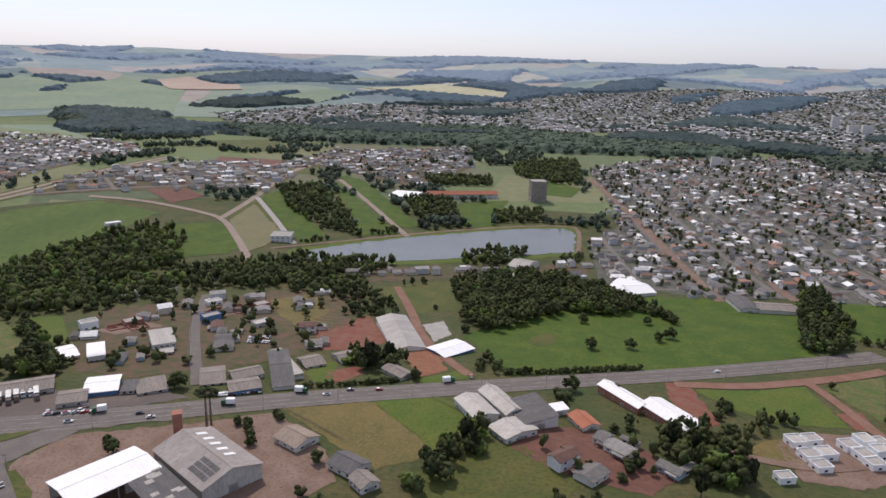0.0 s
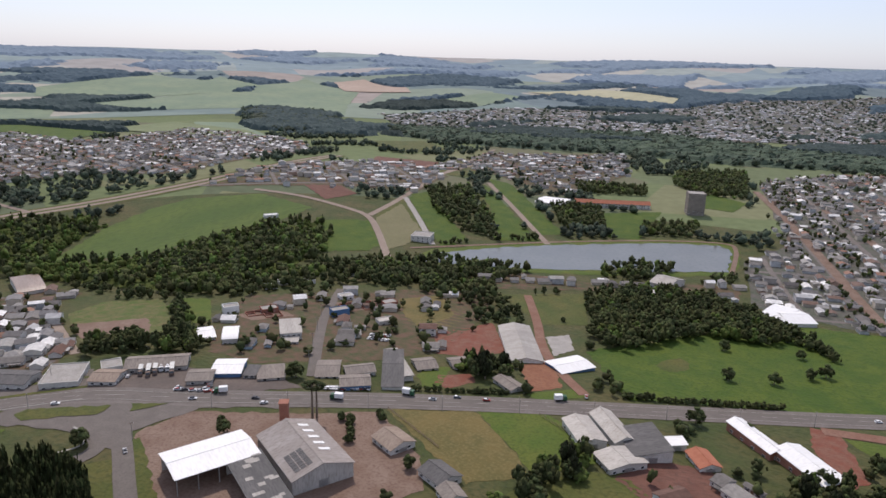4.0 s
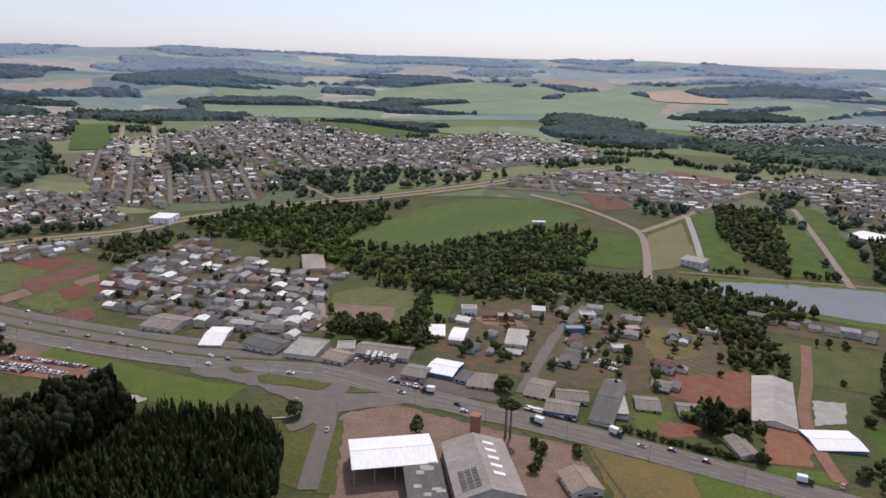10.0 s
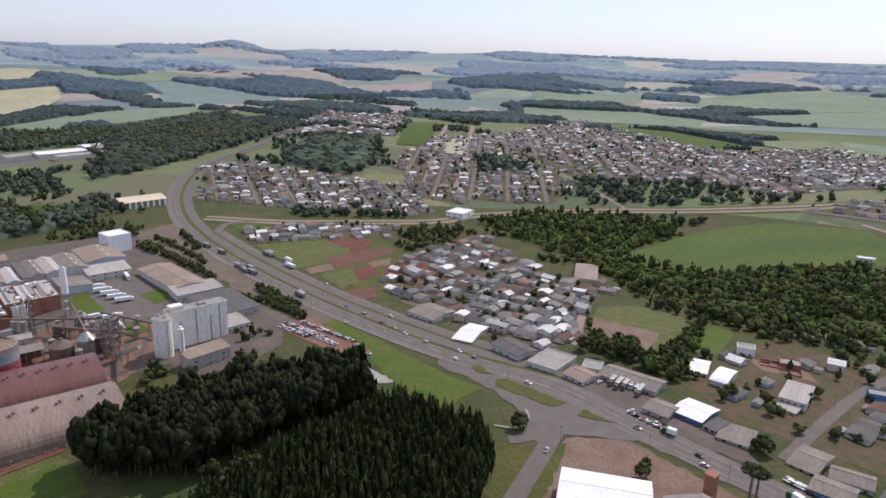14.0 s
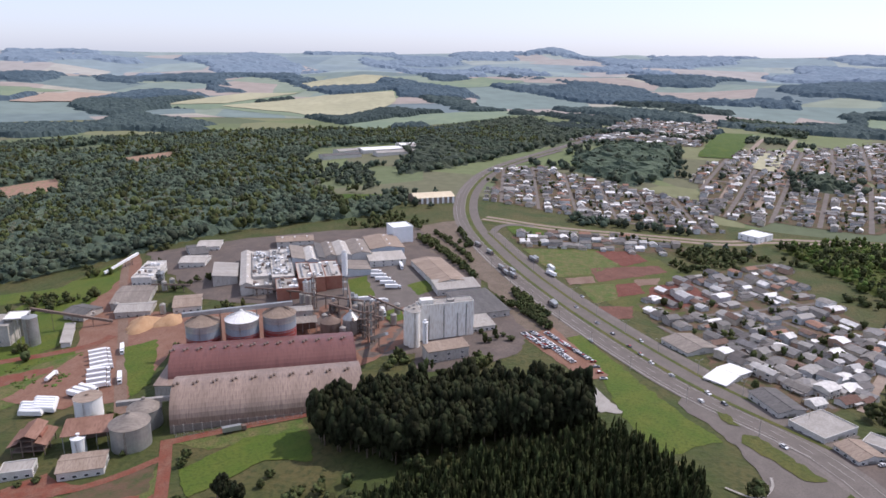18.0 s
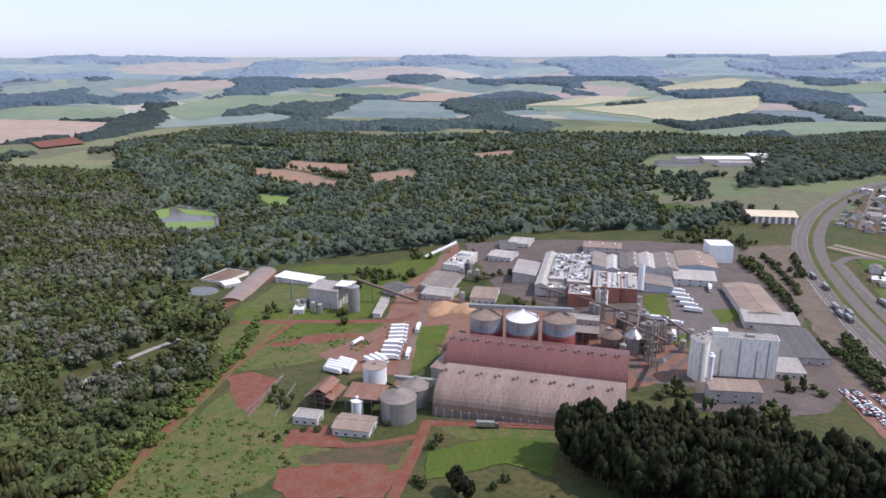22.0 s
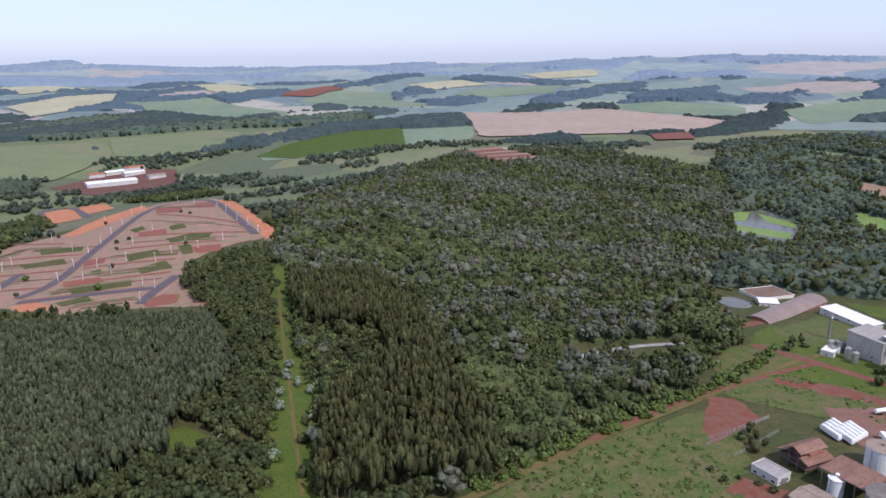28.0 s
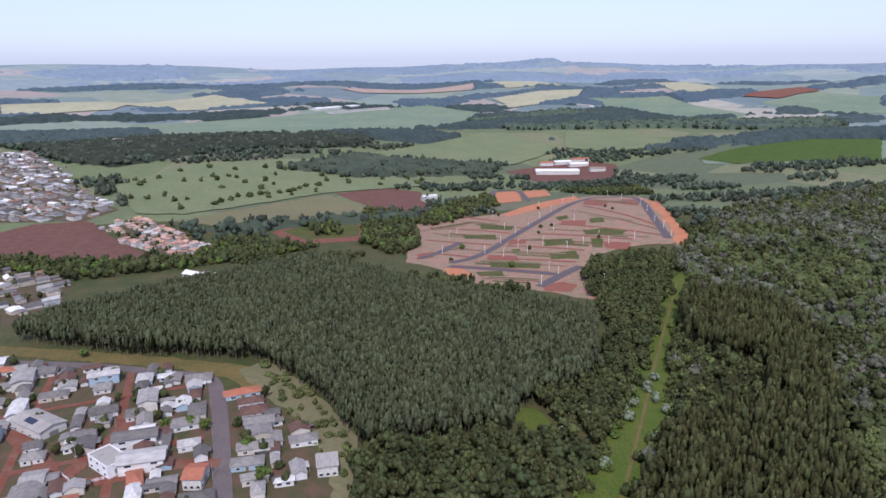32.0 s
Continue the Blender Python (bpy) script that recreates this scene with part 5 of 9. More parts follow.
stand("cutting_wood", scatter(EDGE, 7.0, 5, [CUT]), BROAD, LEAF, "green wood along the cleared strip", (7, 13), (3, 4.6), 0.35)
WEST = [(-235, -458), (-359, -465), (-449, -426), (-546, -339), (-633, -281), (-739, -124), (-833, -131), (-926, -299), (-1081, -355), (-1161, -171), (-1374, -12), (-1729, -91), (-1620, -611), (-1162, -1135), (-1026, -1638), (-690, -1506)]
REDCUTS = [[(-773, -1083), (-822, -998), (-827, -848), (-780, -827), (-750, -1014)], [(-866, -1065), (-923, -930), (-858, -880), (-819, -1021)], [(-878, -848), (-947, -783), (-864, -700), (-833, -768)], [(-1117, -786), (-1202, -737), (-1106, -669), (-1050, -718)]]
ALGAEPOND = [(-690, -940), (-720, -861), (-668, -806), (-664, -860)]
for p in REDCUTS:
    plot("red_clearing", PLOTSOIL, "bare reddish clearing in the forest", p, layer=3, free=True)
plot("algae_pond", ALGAE, "pond covered with bright green algae", ALGAEPOND, layer=3, category="pond", free=True)
CLEARINGS = [POND, ALGAEPOND, *REDCUTS, [(-873, -269), (-859, -250), (-775, -202), (-824, -156), (-873, -183), (-862, -226), (-1055, -298), (-1047, -314)], [(-1124, -420), (-1317, -467), (-1465, -248), (-1209, -148), (-1072, -234), (-1059, -345)], [(-817, -1395), (-927, -1183), (-898, -1142), (-783, -1311)], [(-1152, -1013), (-1253, -929), (-1211, -859), (-1124, -933)]]
understorey("forest_understorey", WEST, 8.0, 9.0, HAZEWEST, "closed forest roof behind the factory, blued for haze", 102, CLEARINGS + [FOREST])
west = scatter(WEST, 11.5, 6, CLEARINGS + [FOREST], 0.5)
wmood = np.sin(west[:, 0] / 47 + 1.5 * np.sin(west[:, 1] / 61)) * np.cos(west[:, 1] / 39 + np.sin(west[:, 0] / 83)) + np.random.RandomState(5).rand(len(west)) * 0.9
west, wmood = west[np.abs(wmood - 0.42) > 0.02], wmood[np.abs(wmood - 0.42) > 0.02]
for sel, mat, lab, tall, wide in ((wmood < 0.5, HAZEWEST, "wide bluish green forest behind the factory", (10, 16), (4.6, 8.2)), ((wmood >= 0.5) & (wmood < 1.15), LEAF, "dark green forest behind the factory", (10, 18), (4.0, 7.2)), (wmood >= 1.15, GREYHAZELEAF, "paler scrubby wood behind the factory", (8, 13), (3.8, 6.4))):
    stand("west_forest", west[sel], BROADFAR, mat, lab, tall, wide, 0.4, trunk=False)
VALLEY = [(-785, 301), (-816, 390), (-757, 492), (-659, 514), (-626, 432), (-592, 402), (-531, 456), (-526, 512), (-512, 609), (-480, 667), (-396, 557), (-394, 457), (-404, 394), (-490, 376), (-606, 356), (-676, 338)]
def mixed(name, pts, crowns, label, tall, wide, low=0.3, seed=0, bright=0.2):
    """A wood of dark trees with some brighter ones in clumps."""
    pick = np.random.RandomState(seed + 3).rand(len(pts)) + 0.35 * np.sin(pts[:, 0] / 17 + seed) * np.sin(pts[:, 1] / 21) > 1 - bright
    stand(name, pts[~pick], crowns, LEAF, label, tall, wide, low, seed=seed, trunk=False)
    if pick.any():
        stand(name, pts[pick], crowns, LEAFLIGHT, label.replace("dark ", "") + " in fresh leaf", (tall[0] * 0.8, tall[1] * 0.9), wide, low * 0.6, seed=seed + 1, trunk=False)


understorey("valley_wood", VALLEY, 5.0, 3.2, LEAFLIGHT, "bright green shrubs along the valley stream", 103)
mixed("valley_wood", scatter(VALLEY, 9.0, 7, (), 0.5), BROADMID, "dark green wood along the valley stream", (5, 15), (2.4, 5.6), 0.3, 7, 0.52)
LAKEWOOD = [(-411, 394), (-380, 547), (-311, 624), (-246, 635), (-246, 565), (-311, 496), (-343, 474), (-372, 411)]
mixed("lakeside_wood", scatter(LAKEWOOD, 8.5, 8, (), 0.5), BROADFAR, "dark trees along the lake outlet", (6, 12), (2.8, 5), 0.3, 8, 0.15)
GROVE = [(-131, 602), (-93, 645), (-44, 653), (-5, 610), (24, 575), (15, 547), (-30, 538), (-77, 465), (-101, 478)]
mixed("pasture_grove", scatter(GROVE, 7.5, 9, (), 0.5), BROAD, "dark grove at the edge of the pasture", (8, 15), (3.4, 5.8), 0.35, 9, 0.08)
EUCNEAR = [(-276.0, -10.6), (-302.2, 10.4), (-317.1, 57.7), (-322.6, 121.3), (-288.5, 122.6), (-278.2, 83.8), (-252.9, 43.0), (-263.2, -7.5)]
stand("eucalyptus_grove", scatter(EUCNEAR, 6.0, 10, (), 0.5), [crown(s + 80, 1.0, 24, 170, 1, 0.58, (0.17, 0.34), 0.17) for s in range(6)], LEAFEUC, "tall dark eucalyptus grove with rounded crowns", (21, 30), (4.6, 7.2), 0.32)
PINES = [(-220.5, 48.0), (-253.9, 86.5), (-285.3, 138.3), (-245.8, 172.8), (-221.6, 172.5), (-193.4, 155.7), (-176.2, 117.0), (-203.7, 38.3)]
stand("conifer_plantation", scatter(PINES, 3.7, 11, [EUCNEAR], 0.2), [crown(s + 60, 2.2, 3, 22, 1) for s in range(5)], LEAFPINE, "dense dark conifer plantation in straight rows", (17, 22), (1.5, 2.1), 0.3)


# ---- town districts ----
def gable_house(w, d, h, rise, over=0.5):
    """Walls and gable roof as faces: returns verts, faces, material of each (0 wall, 1 roof)."""
    x, y = w / 2, d / 2
    v = [(-x, -y, -2), (x, -y, -2), (x, y, -2), (-x, y, -2), (-x, -y, h), (x, -y, h), (x, y, h), (-x, y, h), (-x, 0, h + rise), (x, 0, h + rise)]
    f = [(0, 1, 5, 4), (2, 3, 7, 6), (1, 2, 6, 9, 5), (3, 0, 4, 8, 7)]
    X, Y, s = x + over, y + over, rise * over / y
    v += [(-X, -Y, h - s), (X, -Y, h - s), (X, 0, h + rise), (-X, 0, h + rise), (X, Y, h - s), (-X, Y, h - s)]
    v += [(a, b, c + 0.22) for a, b, c in v[10:16]]
    f += [(16, 17, 18, 19), (19, 18, 20, 21), (10, 16, 19, 13), (13, 19, 21, 15), (11, 12, 18, 17), (12, 14, 20, 18), (10, 11, 17, 16), (14, 15, 21, 20), (11, 10, 13, 12), (12, 13, 15, 14)]
    return v, f, [0] * 4 + [1] * 10


HOUSES, TOWNPOLYS = [], []


def district(name, poly, axis, label, lot=13.0, depth=27.0, street=10.0, cross=105.0, fill=0.9, size=1.0, road=None, seed=5, trees=0.55, wide_tree=(2.2, 3.6), loose=4.5, soil=YARDMIX):
    """Plots a quarter of houses on a street grid; keeps the houses for the near ones to be built singly."""
    g = random.Random(seed)
    (xa, ya), (xb, yb) = axis
    L = math.hypot(xb - xa, yb - ya)
    u, v = ((xb - xa) / L, (yb - ya) / L), (-(yb - ya) / L, (xb - xa) / L)
    at = lambda s, t: (xa + u[0] * s + v[0] * t, ya + u[1] * s + v[1] * t)  # noqa: E731
    S = [(p[0] - xa) * u[0] + (p[1] - ya) * u[1] for p in poly]
    T = [(p[0] - xa) * v[0] + (p[1] - ya) * v[1] for p in poly]
    pitch = 2 * depth + street
    ang = math.atan2(u[1], u[0])
    placed, woods = [], []
    grove_at = lambda x, y: 0.8 + 0.9 * math.sin(x / 37 + 2 * math.sin(y / 61)) * math.sin(y / 43 + seed)  # noqa: E731
    t = math.floor(min(T) / pitch) * pitch
    while t < max(T):
        for row, (off, face) in enumerate(((street / 2 + depth * 0.36, 0), (pitch - street / 2 - depth * 0.36, math.pi))):
            s = min(S) + g.uniform(0, 5)
            while s < max(S):
                near_cross = (s - min(S)) % cross < street
                x, y = at(s, t + off + g.uniform(-loose, loose))
                if not near_cross and bool(inside(poly, x, y)):
                    if g.random() < fill:
                        placed.append((x, y, ang + face + g.choice((0, 0, math.pi / 2)) + g.uniform(-0.09, 0.09), g.uniform(7, 14) * size, g.uniform(6, 10.5) * size, g.choice((2.9, 3.0, 3.1, 3.2, 5.6)), g.uniform(0.9, 2.0)))
                        if g.random() < 0.62:
                            x2, y2 = at(s + g.uniform(-5, 5), t + off + g.uniform(8.5, 12) * (1 if not row else -1))
                            placed.append((x2, y2, ang + g.choice((0, math.pi / 2)) + g.uniform(-0.1, 0.1), g.uniform(4, 8.5), g.uniform(3.5, 6.5), 2.6, 0.7))
                    for _ in range(int(max(0.0, trees * grove_at(x, y)) + g.random())):
                        woods.append(at(s + g.uniform(-7, 7), t + off + g.uniform(-7, 15) * (1 if not row else -1)))
                s += lot * g.uniform(0.85, 1.2)
        t += pitch
    if road:
        k = math.floor(min(T) / pitch) * pitch
        n = 0
        while k < max(T):
            for (s0, t0, s1, t1) in [(min(S), k, max(S), k)]:
                line = [at(s0 + (s1 - s0) * i / 60, t0) for i in range(61)]
                ins = inside(poly, [p[0] for p in line], [p[1] for p in line])
                run = [p for p, q in zip(line, ins) if q]
                if len(run) > 3:
                    ribbon(name + "_street", run, street * 0.6, road, label="street between the houses of the quarter", layer=2)
            k += pitch
        k = min(S)
        while k < max(S):
            line = [at(k + street / 2, min(T) + (max(T) - min(T)) * i / 60) for i in range(61)]
            ins = inside(poly, [p[0] for p in line], [p[1] for p in line])
            run = [p for p, q in zip(line, ins) if q]
            if len(run) > 3:
                ribbon(name + "_street", run, street * 0.55, road, label="cross street of the quarter", layer=2.5)
            k += cross
    sheet(name + "_ground", poly, soil, "trodden ground and gardens between the houses", layer=0, category="yard")
    HOUSES.append((name, placed, label))
    TOWNPOLYS.append(poly)
    if woods:
        stand(name + "_trees", np.array(woods), ROUNDED if name == "far_town" else BROADFAR, HAZEWEST if name == "far_town" else LEAF, "garden and street trees among the houses", (4.5, 8.5), wide_tree, 0.3, seed=seed, trunk=False)


district("hill_town", [(-52, 1281), (62, 1435), (563, 1695), (950, 1883), (352, 641), (232, 642), (166, 647), (107, 629), (59, 632), (-7, 649), (-25, 799), (12, 888)], ((-25, 1122), (95, 643)), "low houses of the town beyond the lake", road=STREET, seed=11, lot=11, depth=24, trees=1.4, loose=7, soil=GARDENMIX, cross=140)
district("far_town", [(-507, 2661), (-257, 3222), (1216, 3846), (1873, 3641), (1146, 2157), (597, 1806), (335, 1818), (-73, 1979), (-328, 1739), (-1121, 1838), (-1287, 2046), (-964, 2420)], ((-25, 1122), (95, 643)), "distant houses of the main town on the slope", lot=17, depth=29, street=12, size=1.55, fill=0.7, seed=12, trees=1.6, loose=13, soil=GARDENMIX, wide_tree=(4, 7))
district("lake_quarter", [(-559, 1018), (-570, 1321), (-323, 1481), (-252, 1245), (-287, 997), (-474, 1103)], ((-474, 1103), (-282, 1306)), "houses above the lake", seed=13, road=None, lot=12, depth=23)
district("crossing_quarter", [(-703, 676), (-724, 795), (-693, 961), (-611, 1087), (-491, 1007), (-469, 867), (-557, 820), (-639, 735)], ((-673, 713), (-497, 910)), "new houses beside the avenue", seed=14, road=STREET, trees=0.15, lot=12, depth=24)
district("north_quarter", [(-1409, 463), (-2072, 954), (-1293, 942), (-1372, 1291), (-968, 1233), (-824, 1074), (-764, 715), (-892, 650), (-994, 515), (-1143, 499)], ((-1889, 688), (-1095, 488)), "dense quarter of small houses on the plain", road=STREET, seed=15, lot=11, depth=22, street=9)
district("avenue_quarter", [(-1100, -61), (-1135, -4), (-1087, 56), (-1015, 178), (-981, 257), (-821, 245), (-837, 80), (-871, -28)], ((-1092, -1), (-872, 33)), "houses inside the bend of the highway", seed=16, road=STREET, lot=10.5, depth=20, street=8)
district("strip_quarter", [(-1140, 246), (-1392, 362), (-1419, 504), (-1094, 493), (-956, 500), (-857, 426), (-908, 325), (-879, 302), (-933, 249)], ((-947, 276), (-1525, 440)), "houses along red dirt streets", seed=17, road=STREET, fill=0.85, lot=11, depth=22)
district("hill_quarter", [(-1469, 7), (-2347, 192), (-2190, 408), (-1389, 281), (-1416, 127)], ((-1469, 7), (-1872, 317)), "houses and sheds on the far hill", seed=18, size=1.5, lot=20, depth=32)
district("highway_quarter", [(-533, 152), (-654, 214), (-725, 293), (-619, 301), (-526, 326), (-454, 311), (-375, 264), (-355, 247), (-423, 196), (-481, 164)], ((-481, 164), (-365, 252)), "crowded low houses by the highway", lot=11.5, depth=23, street=7, seed=19, road=ASPHALT)
district("fork_quarter", [(-697, 25), (-768, 98), (-747, 218), (-705, 173), (-687, 102), (-656, 43)], ((-685, 31), (-733, 202)), "houses at the fork of highway and avenue", seed=20, lot=11, depth=20)
district("construction_quarter", [(-351, 378), (-368, 418), (-314, 470), (-268, 494), (-239, 458), (-281, 413), (-308, 407)], ((-345, 383), (-257, 470)), "new houses on bare plots", seed=21, trees=0.3, fill=0.15)
district("shore_quarter", [(-242, 575), (-216, 631), (-143, 640), (-82, 686), (-20, 708), (-18, 666), (-132, 619), (-211, 568)], ((-229, 571), (-25, 685)), "small houses by the lake shore", seed=22, trees=0.8)
district("corner_quarter", [(-38.3, 298.3), (-24.9, 324.4), (-2.2, 329.2), (28.2, 315.6), (39.8, 293.5), (26.9, 275.4), (-9.9, 281.7)], ((-24.5, 321.3), (27.2, 284.5)), "old grey houses under trees by the highway", seed=24, trees=1.0, soil=PLOTEDGE)
district("plateau_quarter", [(470, 43), (370, -5), (292.9, -38.0), (250.6, -60.0), (222.7, -56.1), (140.2, -2.2), (123.8, 17.0), (236.2, 96.7)], ((126.5, 6.1), (218.3, -54.8)), "bungalows on red dirt streets", lot=11, depth=18.5, street=7, seed=25, cross=62, fill=0.98, trees=0.55, road=REDSOIL)
district("plateau_edge", [(208.3, -62.3), (190.5, -67.4), (156.1, -59.4), (126.3, -47.2), (106.2, -10.4), (120.3, 1.1)], ((123.2, -1.1), (209.0, -61.8)), "bungalows at the edge of the wood", lot=10.5, depth=16, street=5, fill=0.95, seed=26, cross=400, trees=0.5)
district("south_village", [(777, -286), (802, -339), (589, -318), (568, -261), (689, -254)], ((773, -291), (566, -295)), "village houses with pale terracotta roofs", seed=27, lot=12, depth=19, street=6)
district("south_town", [(1595, -306), (1448, -480), (975, -352), (848, -336), (818, -274), (934, -116)], ((1093, -296), (852, -330)), "dense pale town houses beyond the fields", seed=31, lot=13, depth=22, street=8, size=1.2, trees=0.4, road=STREET)
district("wood_village", [(655, -111), (613, -146), (555, -135), (482, -93), (459, -38)], ((569, -79), (564, -129)), "houses beside the plantation", seed=28)
district("roadside_quarter", [(-298, 309), (-331, 348), (-339, 389), (-318, 453), (-277, 509), (-228, 550), (-188, 512), (-175, 385), (-203, 350), (-236, 325), (-257, 307)], ((-219, 316), (-313, 470)), "scattered houses and sheds behind the highway", lot=15, depth=24, street=8, cross=90, fill=0.3, seed=29, trees=1.0, wide_tree=(2.0, 5.0))
district("hut_quarter", [(-479, 263), (-542, 333), (-538, 357), (-489, 358), (-482, 332), (-375, 270), (-354, 235), (-404, 193), (-454, 194), (-514, 240)], ((-414, 197), (-358, 255)), "crowded old houses near the sports hall", lot=11, depth=21, street=6, fill=0.9, seed=30, trees=0.7)
MEADOWTREES = scatter([(974, -396), (1038, -580), (961, -873), (802, -1014), (707, -824), (756, -621), (774, -394), (813, -341)], 34, 78, (), 0.5)
stand("pasture_trees", MEADOWTREES[np.random.RandomState(4).rand(len(MEADOWTREES)) < 0.45], BROADFAR, LEAF, "scattered round trees on the pasture", (6, 11), (4, 7.5), 0.2, seed=79, trunk=False)
GROVES = [
    ("grove", BROAD, 7.5, (8, 14), (3.2, 5.4), [[(172, 675), (190, 671), (188, 563), (164, 503), (138, 501)], [(33.2, 338.5), (52, 349), (76.6, 321.4), (71.0, 294.6), (53.7, 288.8), (33.6, 317.5)], [(-76.0, 249.5), (-68.8, 284.9), (-56.0, 316.6), (-47.5, 295.1), (-58.6, 265.4), (-67.9, 243.6)], [(-361, 263), (-378, 289), (-359, 306), (-332, 293), (-336, 273)], [(-326, 293), (-351, 329), (-327, 331), (-296, 302), (-310, 291)], [(-391, 362), (-397, 378), (-353, 347), (-342, 327)], [(-152, 372), (-145, 388), (-128, 391), (-126, 369), (-138, 360)]]),
    ("lakeside_grove", BROADFAR, 9, (7, 12), (3.6, 5.6), [[(-275, 599), (-247, 647), (-206, 636), (-223, 584), (-261, 567)], [(-151, 701), (-120, 737), (-83, 739), (-99, 680), (-142, 663)], [(-351, 543), (-314, 581), (-267, 581), (-208, 559), (-196, 515), (-238, 516), (-325, 518)], [(-188, 1298), (-78, 1380), (-51, 1113), (-114, 1115), (-169, 1174)], [(-157, 899), (-94, 938), (-89, 870), (-141, 851)], [(-289, 927), (-226, 956), (-188, 847), (-238, 825)], [(-471, 898), (-427, 955), (-325, 813), (-276, 724), (-335, 748), (-386, 778)], [(-310, 1103), (-199, 1123), (-188, 1063), (-278, 1025)], [(-502, 454), (-532, 551), (-482, 595), (-444, 637), (-408, 565), (-413, 484), (-385, 418), (-430, 385)]]),
    ("field_wood", BROADFAR, 8.5, (7, 13), (3.6, 5.8), [[(750, -93), (604, -199), (558, -255), (624, -352), (567, -375), (503, -398), (507, -296), (526, -216), (559, -137), (664, -114)], [(633, -606), (553, -631), (394, -448), (400, -403), (477, -438)], [(499, -566), (543, -666), (541, -809), (472, -737), (463, -602), (469, -560)], [(614, -475), (592, -513), (540, -472), (557, -439)], [(490, -949), (377, -1045), (305, -937), (392, -914)]]),
    ("ridge_wood", BROADFAR, 14, (10, 16), (6, 10), [[(-1089, 1728), (-372, 1966), (-50, 1766), (295, 1721), (288, 1543), (-106, 1451), (-329, 1484), (-603, 1446), (-891, 1508)], [(380, 1622), (590, 1783), (485, 1445), (377, 1427)], [(-1615, 1713), (-1446, 1919), (-1117, 1638), (-1109, 1347), (-1342, 1454)], [(-1243, 40), (-1397, 126), (-1373, 256), (-1121, 225), (-1032, 146), (-1108, 56)], [(-1190, 396), (-1161, 473), (-1054, 469), (-1055, 372)], [(-2346, 431), (-2238, 659), (-1704, 540), (-1995, 462)], [(-1659, -375), (-2073, -139), (-1642, 109), (-1317, -15), (-1113, -121), (-1007, -206)], [(1654, -494), (1496, -608), (1258, -974), (1226, -1354), (1036, -1019), (1104, -700), (1096, -461), (1229, -427)], [(1278, -1754), (1142, -2208), (598, -2119), (247, -2391), (187, -1988), (598, -1865), (1007, -1606)], [(933, -674), (977, -923), (760, -1216), (703, -1082), (787, -760)], [(712, -362), (642, -517), (534, -641), (495, -592), (605, -483), (647, -351)]]),
]
for nm, kinds, sp, tall, wide, polys in GROVES:
    for k, p in enumerate(polys):
        if sp > 10:
            understorey(nm, p, 10.0, 10.5, HAZEWEST, "dark green roof of a broadleaf wood", 60 + k)
            stand(nm, scatter(p, sp * 1.6, 40 + k, (), 0.5), kinds, HAZEWEST, "dark green grove of broadleaf trees", tall, wide, 0.3, seed=40 + k, trunk=False)
        else:
            mixed(nm, scatter(p, sp * 0.9, 40 + k, (), 0.5), kinds, "dark green grove of broadleaf trees", (tall[0] * 0.8, tall[1]), (wide[0] * 0.8, wide[1]), 0.3, 40 + k, 0.14)


def clumps_of(pts):
    """Keeps points in loose patches."""
    return np.sin(pts[:, 0] / 8 + 2 * np.sin(pts[:, 1] / 13)) * np.sin(pts[:, 1] / 6) > 0.25


def tree_row(name, line, step, tall, wide, label, leaves=LEAF):
    pts = np.array(subdivided(line, step)) + np.random.RandomState(len(line)).uniform(-0.3, 0.3, (len(subdivided(line, step)), 2)) * step
    stand(name, pts, BROAD, leaves, label, tall, wide, 0.2, trunk=False, category="hedge")


tree_row("hedge", [(-54, 388), (-19, 403), (25, 426)], 3.0, (3, 5.5), (1.8, 2.8), "dark ragged hedge along the highway")
tree_row("hedge", [(-158, 327), (-139, 337), (-114, 352)], 3.0, (2.5, 4.5), (1.6, 2.6), "dark hedge on the road bank")
tree_row("tree_row", [(-8, 619), (19, 569), (52, 552)], 7.0, (7, 11), (3.5, 5), "row of trees across the pasture")
tree_row("tree_row", [(-517, 54), (-498, 68), (-471, 86)], 5.0, (5, 8), (3, 4), "row of dark round trees by the works entrance")
tree_row("tree_row", [(790, -456), (808, -505), (797, -562), (798, -660)], 16.0, (7, 10), (5, 7), "row of trees in the pasture")
tree_row("tree_row", [(-245.8, -89.9), (-190.3, -140.0)], 9.0, (2, 4), (1.6, 2.6), "low bushes")
tree_row("tree_row", [(-467, -226), (-488, -217), (-492, -209)], 6.0, (5, 8), (3, 4), "row of dark trees inside the works")
tree_row("tree_row", [(-647, -62), (-612, -33), (-570, -1), (-542, 17)], 6.0, (5, 9), (3, 4.6), "dark trees along the works approach")
tree_row("tree_row", [(-491, 45), (-480, 64), (-445, 89)], 5.0, (5, 8), (3, 4.4), "dense dark trees beside the truck park")
tree_row("tree_row", [(-32, 630), (-6, 630), (15, 602), (38, 575), (55, 538)], 6.0, (7, 12), (3.5, 5.5), "row of dark trees down the pasture edge")
tree_row("tree_row", [(-654, -57), (-615, -28), (-572, -1)], 6.0, (4, 7), (2.4, 3.6), "rows of dark trees in the truck park")
tree_row("tree_row", [(-674, -53), (-633, -23), (-587, 6)], 6.0, (4, 7), (2.4, 3.6), "rows of dark trees in the truck park")
tree_row("tree_row", [(-692, -31), (-666, -19), (-637, -6)], 5.0, (5, 8), (3, 4), "dark trees at the works gate")
tree_row("tree_row", [(-510, 57), (-487, 70), (-459, 85)], 3.5, (4, 6.5), (3, 4.2), "thick dark hedge of trees by the car park")
